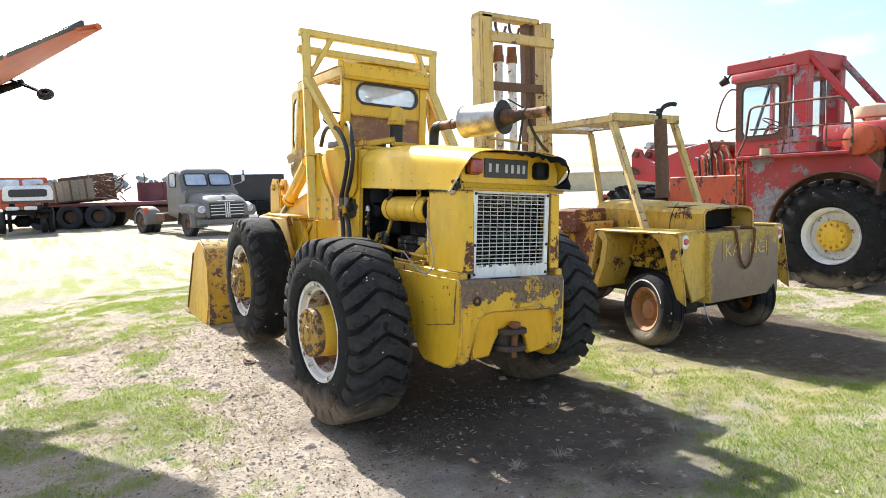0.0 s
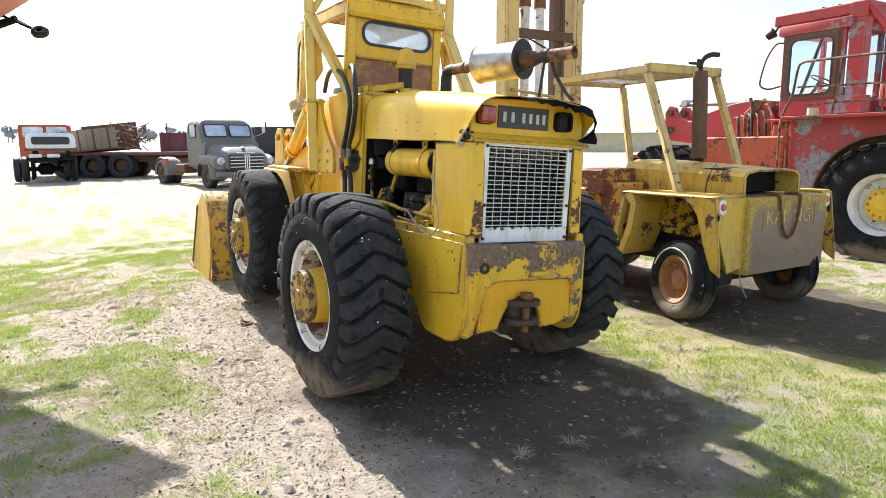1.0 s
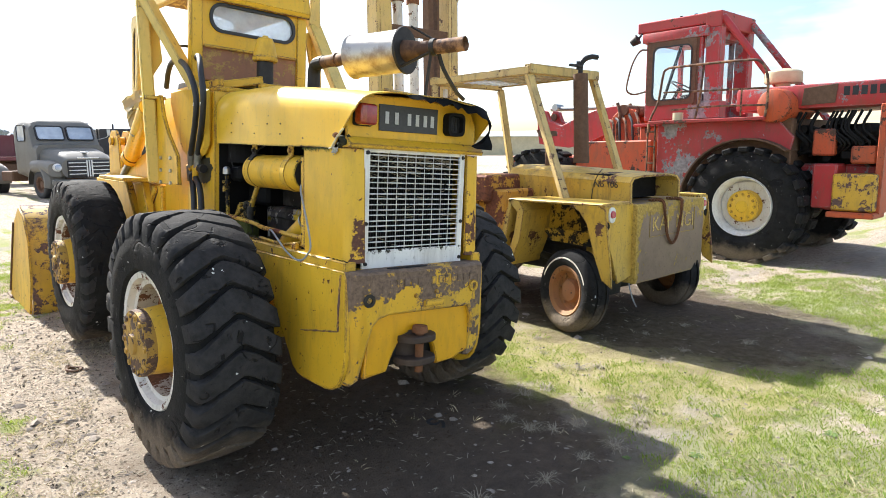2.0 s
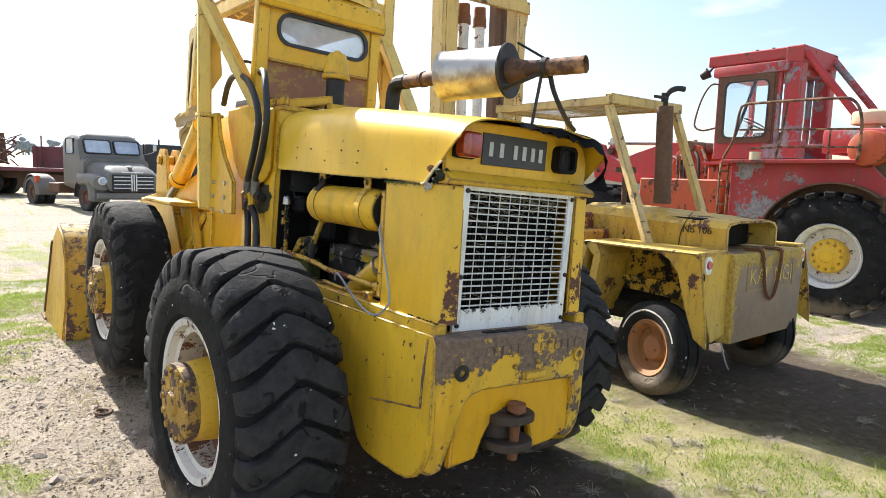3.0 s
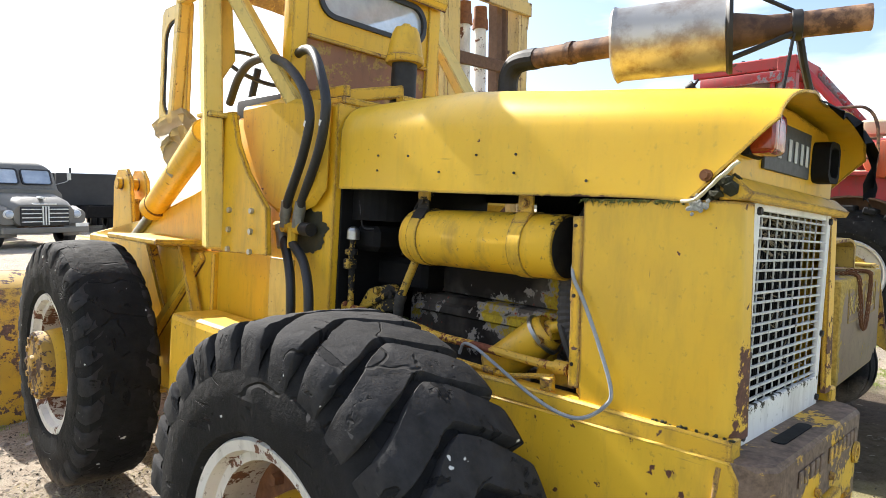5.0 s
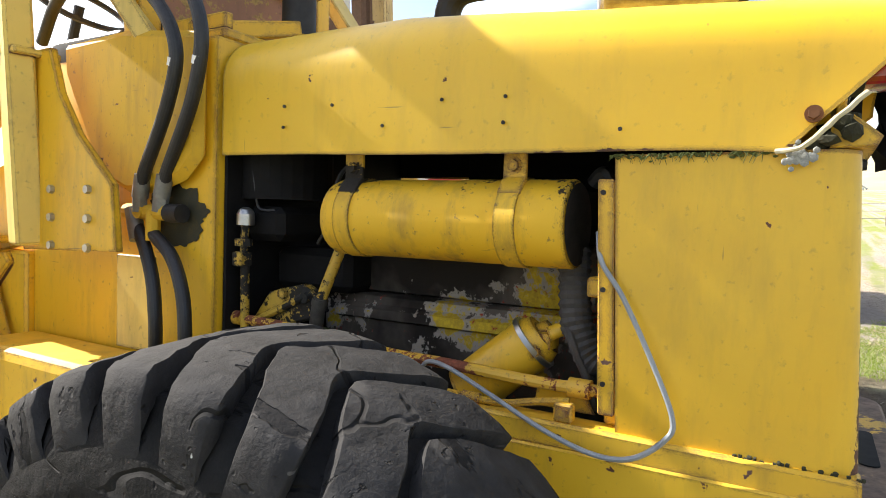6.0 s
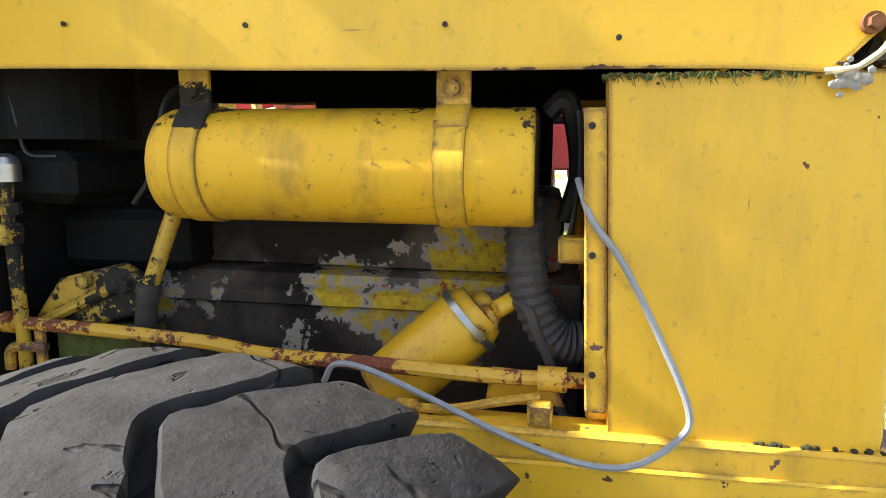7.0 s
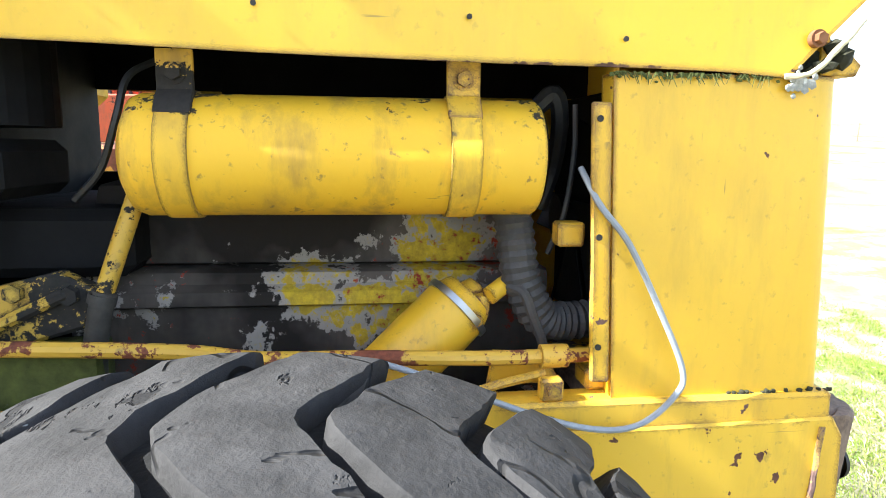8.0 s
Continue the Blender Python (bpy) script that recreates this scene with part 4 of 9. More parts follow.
    # unseen belly plate, run forward to block a strip of sun
    solid(bm, (XL + 0.03, 0.9, 0.62), (XR - 0.03, 2.25, 0.66), 0.006)
    apart("chassis_plate", bm, YELLOW_WORN, loader)
    bm = fresh()
    for i in range(26):
        y = 0.16 - 0.0075 * i * (1 + 0.2 * math.sin(i))
        solid(bm, (XL + 0.002, y, 1.126), (XL + 0.012, y + 0.006, 1.131 + 0.003 * math.sin(i * 2.7)), 0.001)
    wobble(bm, 0.003, 90)
    tagged(part("moss", bm, MOSS, loader, "dark moss in the seam"), kind="stuff")
    bm = fresh()
    rnd = random.Random(8)
    for i in range(28):
        c = Vector((XL - 0.002, 0.09 + rnd.gauss(0, 0.012), 1.632 + rnd.gauss(0, 0.010)))
        bmesh.ops.create_icosphere(bm, subdivisions=1, radius=rnd.uniform(0.004, 0.009), matrix=Matrix.Translation(c) @ Matrix.Diagonal((0.4, 1, 1, 1)))
    tagged(part("lichen", bm, LICHEN, loader, "grey lichen tuft on the panel"), kind="stuff")


build_counterweight()


def build_engine():
    bm = fresh()
    solid(bm, (-0.24, 0.40, 0.98), (0.10, 1.30, 1.30), 0.02, 2)
    bmesh.ops.subdivide_edges(bm, edges=bm.edges[:], cuts=3, use_grid_fill=True)
    wobble(bm, 0.006, 9)
    engine = part("engine_block", bm, ENGINE_MAT, loader, "greasy engine block with flaking yellow paint")
    bm = fresh()
    solid(bm, (-0.20, 0.44, 1.30), (0.06, 1.26, 1.46), 0.03, 2)
    bmesh.ops.subdivide_edges(bm, edges=bm.edges[:], cuts=3, use_grid_fill=True)
    wobble(bm, 0.006, 9)
    part("cylinder_head", bm, ENGINE_MAT, engine)
    bm = fresh()
    prism(bm, [(-0.262, 1.238), (-0.235, 1.228), (-0.235, 1.278), (-0.258, 1.262)], "y", 0.44, 1.24, 0.003)
    part("gasket_rail", bm, ENGINE_MAT, engine)
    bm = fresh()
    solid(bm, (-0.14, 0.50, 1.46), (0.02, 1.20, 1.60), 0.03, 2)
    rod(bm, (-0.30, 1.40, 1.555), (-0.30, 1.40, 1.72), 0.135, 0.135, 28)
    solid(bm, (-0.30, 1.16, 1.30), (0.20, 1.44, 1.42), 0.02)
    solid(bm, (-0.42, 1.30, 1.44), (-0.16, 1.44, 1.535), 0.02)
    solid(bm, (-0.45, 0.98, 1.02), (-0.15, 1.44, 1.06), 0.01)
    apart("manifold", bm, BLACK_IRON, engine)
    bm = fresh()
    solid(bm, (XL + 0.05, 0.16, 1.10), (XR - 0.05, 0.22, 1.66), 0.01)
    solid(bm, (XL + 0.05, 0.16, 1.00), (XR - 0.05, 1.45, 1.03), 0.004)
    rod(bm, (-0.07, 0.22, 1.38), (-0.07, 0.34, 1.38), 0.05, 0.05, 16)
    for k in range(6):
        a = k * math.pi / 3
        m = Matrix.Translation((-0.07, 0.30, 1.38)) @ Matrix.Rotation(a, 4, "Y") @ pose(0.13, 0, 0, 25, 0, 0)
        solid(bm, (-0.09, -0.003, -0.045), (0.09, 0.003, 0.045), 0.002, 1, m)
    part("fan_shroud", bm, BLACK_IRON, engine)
    # the yellow cylinder slung under the hood
    CY = Vector((-0.40, 0.0, 1.513))
    r = 0.093
    bm = fresh()
    prof = [(0.486, 0.0), (0.486, 0.070), (0.488, r - 0.004), (0.494, r), (0.60, r), (1.02, r), (1.09, r), (1.105, r - 0.006), (1.118, r - 0.03), (1.122, 0.0)]
    lathe(bm, prof, 40, Matrix.Translation(CY) @ pose(0, 0, 0, 0, 0, 90) )
    wobble(bm, 0.0012, 9)
    tank = part("air_cylinder", bm, YELLOW_TANK, loader, "yellow steel cylinder strapped under the hood")
    bm = fresh()
    lathe(bm, [(0.4845, 0.0), (0.4845, 0.086)], 30, Matrix.Translation(CY) @ pose(0, 0, 0, 0, 0, 90))
    part("end_cap", bm, DARK_STEEL, tank)
    for y in (0.612, 1.036):
        bm = fresh()
        lathe(bm, [(y - 0.024, r + 0.0005), (y - 0.023, r + 0.004), (y + 0.023, r + 0.004), (y + 0.024, r + 0.0005)], 40, Matrix.Translation(CY) @ pose(0, 0, 0, 0, 0, 90))
        strap = part("strap", bm, YELLOW_TANK, tank)
        bm = fresh()
        prism(bm, [(-0.447, 1.665), (-0.437, 1.665), (-0.437, 1.602), (-0.455, 1.588), (-0.470, 1.570), (-0.476, 1.574), (-0.462, 1.594), (-0.447, 1.608)], "y", y - 0.026, y + 0.026, 0.0015)
        hex_bolt(bm, (-0.447, y, 1.632), (-1, 0, 0), 0.013, 0.012)
        rod(bm, (-0.4475, y, 1.632), (-0.4495, y, 1.632), 0.017, 0.017, 14)
        part("hanger", bm, YELLOW_GREASY if y > 0.8 else YELLOW_WORN, tank, "grease-blackened hanger bracket with a bolt" if y > 0.8 else "yellow hanger bracket with a rusty bolt")
    # leaning filter
    bm = fresh()
    a, b = Vector((-0.375, 0.745, 1.115)), Vector((-0.335, 0.600, 1.245))
    rod(bm, a, b, 0.062, 0.062, 28)
    d = (b - a).normalized()
    rod(bm, b + d * 0.004, b + d * 0.03, 0.060, 0.05, 24)
    rod(bm, b + d * 0.03, b + d * 0.055, 0.03, 0.022, 16)
    solid(bm, (-0.37, 0.545, 1.235), (-0.31, 0.60, 1.275), 0.012, 2)
    rod(bm, (-0.375, 0.55, 1.275), (-0.355, 0.515, 1.292), 0.016, 0.016, 12)
    rod(bm, (-0.372, 0.575, 1.235), (-0.392, 0.575, 1.235), 0.012, 0.012, 6)
    wobble(bm, 0.001, 30)
    filt = part("filter_canister", bm, YELLOW, loader, "yellow filter canister leaning in the engine bay")
    bm = fresh()
    rod(bm, b - d * 0.006, b + d * 0.006, 0.067, 0.067, 28)
    part("clamp_ring", bm, STEEL, filt)
    bm = fresh()
    tube(bm, [(-0.375, 0.515, 1.292), (-0.40, 0.495, 1.285), (-0.40, 0.48, 1.25), (-0.39, 0.455, 1.19), (-0.38, 0.44, 1.13)], 0.009, 8)
    part("fuel_line", bm, CORRUGATED, filt)
    # ribbed hose
    bm = fresh()
    tube(bm, [(-0.34, 0.510, 1.46), (-0.355, 0.502, 1.38), (-0.365, 0.490, 1.30), (-0.365, 0.455, 1.235), (-0.355, 0.405, 1.222), (-0.345, 0.33, 1.225)], 0.034, 14, 9, 0.07)
    part("ribbed_hose", bm, CORRUGATED, loader, "dusty grey corrugated hose")
    bm = fresh()
    tube(bm, [(-0.36, 0.47, 1.60), (-0.37, 0.445, 1.62), (-0.36, 0.43, 1.58), (-0.30, 0.42, 1.50), (-0.28, 0.44, 1.42)], 0.016, 8)
    tube(bm, [(-0.42, 0.425, 1.60), (-0.41, 0.42, 1.52), (-0.40, 0.43, 1.42), (-0.38, 0.45, 1.35)], 0.005, 6)
    tube(bm, [(-0.43, 1.40, 1.66), (-0.43, 1.385, 1.58), (-0.42, 1.38, 1.53), (-0.41, 1.33, 1.525)], 0.004, 6)
    tube(bm, [(-0.36, 1.08, 1.66), (-0.385, 1.12, 1.63), (-0.40, 1.135, 1.57), (-0.38, 1.17, 1.49), (-0.36, 1.22, 1.44)], 0.006, 6)
    apart("wire", bm, HOSE, loader)
    # pipe along the foot of the opening
    bm = fresh()
    tube(bm, [(-0.44, 1.475, 1.226), (-0.44, 1.30, 1.222), (-0.44, 1.05, 1.210), (-0.44, 0.93, 1.195), (-0.445, 0.75, 1.193), (-0.445, 0.55, 1.186), (-0.445, 0.36, 1.188)], 0.0125, 10)
    rod(bm, (-0.445, 0.475, 1.187), (-0.445, 0.43, 1.187), 0.020, 0.020, 14)
    rod(bm, (-0.44, 1.45, 1.225), (-0.44, 1.42, 1.225), 0.020, 0.020, 12)
    pipe = part("pipe", bm, YELLOW_PIPE, loader, "yellow pipe with flaking paint along the opening")
    bm = fresh()
    solid(bm, (-0.446, 1.36, 1.13), (-0.436, 1.38, 1.215), 0.002)
    tube(bm, [(-0.44, 1.36, 1.18), (-0.45, 1.42, 1.18), (-0.45, 1.43, 1.14)], 0.010, 8)
    part("pipe_clip", bm, YELLOW_WORN, pipe)
    bm = fresh()
    tube(bm, [(-0.47, 0.90, 1.145), (-0.475, 0.75, 1.140), (-0.475, 0.62, 1.137), (-0.465, 0.54, 1.150), (-0.455, 0.47, 1.160)], 0.008, 8)
    rod(bm, (-0.475, 0.70, 1.139), (-0.475, 0.66, 1.138), 0.012, 0.012, 8)
    solid(bm, (-0.500, 0.450, 1.128), (-0.475, 0.488, 1.165), 0.004)
    hex_bolt(bm, (-0.500, 0.469, 1.148), (-1, 0, 0), 0.011, 0.010)
    prism(bm, [(0.56, 1.13), (0.55, 1.19), (0.46, 1.185), (0.43, 1.13)], "x", -0.42, -0.41, 0.002)
    solid(bm, (-0.46, 0.36, 1.128), (-0.40, 0.40, 1.165), 0.006)
    part("lower_line", bm, YELLOW_WORN, loader, "thin yellow line on the rail with clips")
    # bracket, lever and breather at the front of the bay
    bm = fresh()
    prism(bm, [(1.42, 1.22), (1.36, 1.30), (1.24, 1.33), (1.18, 1.30), (1.20, 1.24), (1.34, 1.20)], "x", -0.40, -0.36, 0.006)
    beam(bm, (-0.405, 1.40, 1.215), (-0.405, 1.22, 1.30), 0.025, 0.02)
    for y, z in ((1.30, 1.30), (1.22, 1.295)):
        hex_bolt(bm, (-0.40, y, z), (-1, 0, 0), 0.016, 0.014)
    part("engine_mount", bm, YELLOW_OILY, engine, "oily yellow engine mount")
    bm = fresh()
    rod(bm, (-0.37, 1.115, 1.47), (-0.40, 1.175, 1.285), 0.015, 0.015, 12)
    drain = part("drain_tube", bm, YELLOW_OILY, engine)
    bm = fresh()
    tube(bm, [(-0.40, 1.17, 1.30), (-0.40, 1.18, 1.26), (-0.39, 1.195, 1.19), (-0.38, 1.20, 1.10)], 0.019, 12)
    rod(bm, (-0.40, 1.172, 1.296), (-0.40, 1.176, 1.28), 0.022, 0.022, 12)
    part("drain_hose", bm, HOSE_DUSTY, drain, "dirty rubber hose end")
    bm = fresh()
    solid(bm, (-0.42, 1.18, 1.03), (-0.34, 1.36, 1.215), 0.015, 2)
    part("mossy_box", bm, MOSS_GREEN, engine, "box furred with green moss")
    bm = fresh()
    rod(bm, (-0.440, 1.405, 1.13), (-0.450, 1.40, 1.40), 0.012, 0.012, 14)
    rod(bm, (-0.455, 1.40, 1.38), (-0.455, 1.395, 1.49), 0.011, 0.011, 10)
    rod(bm, (-0.455, 1.40, 1.425), (-0.455, 1.40, 1.445), 0.024, 0.024, 6)
    solid(bm, (-0.475, 1.385, 1.37), (-0.435, 1.425, 1.41), 0.008, 2)
    neck = part("filler_neck", bm, YELLOW_OILY, engine, "greasy filler neck with an elbow")
    bm = fresh()
    rod(bm, (-0.455, 1.394, 1.482), (-0.455, 1.394, 1.512), 0.024, 0.024, 16)
    rod(bm, (-0.455, 1.394, 1.512), (-0.455, 1.394, 1.524), 0.024, 0.018, 16)
    rod(bm, (-0.455, 1.394, 1.524), (-0.455, 1.394, 1.53), 0.018, 0.008, 16)
    part("filler_cap", bm, STEEL, neck, "bright domed filler cap")
    # leaf litter on the rail
    bm = fresh()
    rnd = random.Random(44)
    for i in range(420):
        y = rnd.uniform(0.86, 1.36)
        c = Vector((rnd.uniform(-0.495, -0.44), y, 1.130 + 0.022 * rnd.random() * max(0.15, 1 - abs(y - 1.12) / 0.25)))
        a, b2, sz = rnd.uniform(0, 6.28), rnd.uniform(-0.8, 0.8), rnd.uniform(0.003, 0.010)
        u = Vector((math.cos(a), math.sin(a), 0.4 * math.sin(b2))) * sz
        w = Vector((-math.sin(a), math.cos(a), 0.5 * b2)) * sz * 0.5
        bm.faces.new([bm.verts.new(c + q) for q in (u, w, -u, -w)])
    tagged(part("leaf_litter", bm, STRAW_DARK, loader, "dry leaf litter lying on the rail"), kind="stuff")
    # loose grey cable
    bm = fresh()
    tube(bm, [(-0.46, 0.425, 1.500), (-0.497, 0.405, 1.445), (-0.511, 0.36, 1.385), (-0.515, 0.305, 1.28), (-0.52, 0.262, 1.18), (-0.522, 0.275, 1.138), (-0.525, 0.33, 1.096), (-0.525, 0.40, 1.090), (-0.52, 0.50, 1.115), (-0.50, 0.64, 1.165), (-0.48, 0.74, 1.195), (-0.465, 0.80, 1.195), (-0.455, 0.825, 1.16)], 0.0052, 8, 8)
    part("loose_cable", bm, CABLE_GREY, loader, "loose grey cable hanging over the side")
    bm = fresh()
    solid(bm, (-0.44, 0.405, 1.37), (-0.40, 0.45, 1.41), 0.004)
    part("terminal", bm, YELLOW_WORN, loader)
    # firewall and added black plates that darken the bay and close see-through gaps
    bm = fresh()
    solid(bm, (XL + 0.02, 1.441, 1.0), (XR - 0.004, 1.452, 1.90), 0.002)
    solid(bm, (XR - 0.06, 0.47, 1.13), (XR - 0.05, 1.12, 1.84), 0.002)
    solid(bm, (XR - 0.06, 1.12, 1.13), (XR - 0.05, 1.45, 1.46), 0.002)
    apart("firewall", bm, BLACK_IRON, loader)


build_engine()


def build_tower():
    bm = fresh()
    solid(bm, (XL - 0.005, 1.455, 1.05), (XR + 0.005, 2.36, 1.985), 0.012, 2)
    wobble(bm, 0.003, 5)
    tower = part("main_frame", bm, YELLOW, loader, "yellow main frame tower")
    bm = fresh()
    solid(bm, (XL - 0.012, 1.70, 1.10), (XL - 0.004, 1.88, 1.38), 0.003)
    part("cover_plate", bm, YELLOW_PALE, tower)
    # rounded tank end
    for s, x0, x1 in ((-1, -0.552, XL - 0.004), (1, XR + 0.004, 0.545)):
        bm = fresh()
        poly = [(1.475, 1.99), (1.475, 1.66), (1.54, 1.60), (1.66, 1.565), (1.78, 1.56), (1.88, 1.60), (1.97, 1.70), (2.05, 1.83), (2.10, 1.92), (2.11, 2.02), (1.80, 2.03)]
        prism(bm, poly, "x", x0, x1, 0.022)
        part("tank_end", bm, ORANGE_TAN, tower, "ochre rounded tank end")
    # roll bar: posts, cross beams, braces
    zt = 3.0
    for s, xb, xt in ((-1, -0.665, -0.745), (1, 0.585, 0.545)):
        bm = fresh()
        beam(bm, (xb, 2.08, 1.40), (xt, 2.10, zt), 0.10, 0.075, 0.008)
        solid(bm, (xb - 0.065, 2.02, 1.945), (xb + 0.065, 2.15, 1.965), 0.004)
        part("roll_bar_post", bm, YELLOW_PALE, loader, "pale yellow roll bar post")
        bm = fresh()
        x0 = xb - 0.012
        prism(bm, [(2.12, 1.385), (2.12, 1.97), (1.98, 1.97), (1.93, 1.84), (1.84, 1.72), (1.68, 1.58), (1.66, 1.40)], "x", x0 + 0.02 * -s, x0 + 0.02 * -s + 0.024, 0.003)
        plate = part("mount_plate", bm, YELLOW, loader, "bolted mounting plate of the roll bar")
        bm = fresh()
        for y, z in ((1.96, 1.565), (1.96, 1.485), (1.96, 1.405), (1.78, 1.565), (1.78, 1.485), (1.78, 1.405)):
            sx = x0 + 0.02 * -s + (0.024 if s > 0 else 0)
            hex_bolt(bm, (sx, y, z), (s, 0, 0), 0.013, 0.012)
        apart("bolt", bm, STEEL, plate)
        bm = fresh()
        beam(bm, (xt * 0.98, 2.08, 2.62), (-0.49, 1.74, 1.985) if s < 0 else (0.53, 1.60, 1.99), 0.105, 0.055, 0.006)
        part("brace", bm, YELLOW_PALE, loader)
        bm = fresh()
        beam(bm, (xt * 0.99, 2.10, 2.58), (xt * 0.68, 2.10, 2.985), 0.07, 0.05, 0.006)
        part("knee_brace", bm, YELLOW_PALE, loader)
        bm = fresh()
        prism(bm, [(xt, 2.60), (xt - 0.10 * s, 2.55), (xb - 0.06 * s, 2.20), (xb, 2.10)], "y", 2.07, 2.085, 0.002)
        part("gusset", bm, YELLOW_PALE, loader)
    for z, y, h in ((zt, 2.10, 0.065), (2.86, 2.13, 0.075)):
        bm = fresh()
        beam(bm, (-0.80, y, z), (0.575, y - 0.01, z), h, 0.06, 0.006, 0)
        part("roll_bar_beam", bm, YELLOW_PALE, loader, "pale yellow cross beam of the roll bar")
    # hydraulic hoses and valve
    hoses = (([(-0.50, 2.32, 2.06), (-0.53, 2.18, 2.16), (-0.56, 2.00, 2.20), (-0.585, 1.76, 2.165), (-0.60, 1.58, 2.06), (-0.60, 1.50, 1.93), (-0.59, 1.545, 1.79), (-0.57, 1.665, 1.62), (-0.56, 1.70, 1.55)], 0.018),
             ([(-0.46, 1.90, 2.16), (-0.50, 1.75, 2.21), (-0.55, 1.58, 2.18), (-0.585, 1.46, 2.07), (-0.59, 1.415, 1.95), (-0.58, 1.46, 1.80), (-0.555, 1.59, 1.62), (-0.55, 1.62, 1.55)], 0.018),
             ([(-0.55, 1.735, 1.48), (-0.56, 1.675, 1.41), (-0.575, 1.618, 1.32), (-0.58, 1.598, 1.22), (-0.57, 1.61, 1.14), (-0.55, 1.64, 1.06)], 0.0185),
             ([(-0.55, 1.655, 1.45), (-0.56, 1.56, 1.39), (-0.575, 1.495, 1.30), (-0.58, 1.475, 1.20), (-0.57, 1.49, 1.13), (-0.55, 1.52, 1.06)], 0.0185))
    for pts, r in hoses:
        bm = fresh()
        tube(bm, pts, r, 18, 9)
        part("hydraulic_hose", bm, HOSE, loader, "black hydraulic hose")
    bm = fresh()
    for p, q, e in (((-0.565, 1.68, 1.61), (-0.56, 1.70, 1.55), (-0.557, 1.705, 1.51)), ((-0.55, 1.605, 1.61), (-0.55, 1.62, 1.55), (-0.55, 1.625, 1.51)), ((-0.556, 1.712, 1.43), (-0.552, 1.735, 1.485), (-0.552, 1.745, 1.52))):
        bm = fresh()
        rod(bm, p, q, 0.0225, 0.0225, 18)
        rod(bm, q, e, 0.0215, 0.0215, 6)
        part("hose_fitting", bm, FERRULE, loader, "dull grey crimped hose end")
    for p, q in (((-0.599, 1.503, 1.905), (-0.5975, 1.509, 1.885)), ((-0.589, 1.422, 1.905), (-0.587, 1.428, 1.885))):
        bm = fresh()
        rod(bm, p, q, 0.0187, 0.0187, 12)
        part("hose_tape", bm, WHITE_PAINT, loader)
    bm = fresh()
    rod(bm, (-0.50, 1.70, 1.51), (-0.57, 1.70, 1.51), 0.020, 0.020, 12)
    rod(bm, (-0.545, 1.78, 1.51), (-0.545, 1.60, 1.508), 0.022, 0.022, 10)
    rod(bm, (-0.55, 1.655, 1.51), (-0.55, 1.655, 1.43), 0.020, 0.020, 8)
    part("valve", bm, ORANGE_TAN, loader, "small ochre hydraulic valve")
    bm = fresh()
    rod(bm, (-0.54, 1.60, 1.508), (-0.54, 1.545, 1.507), 0.026, 0.026, 14)
    part("valve_end", bm, DARK_STEEL, loader)


build_tower()


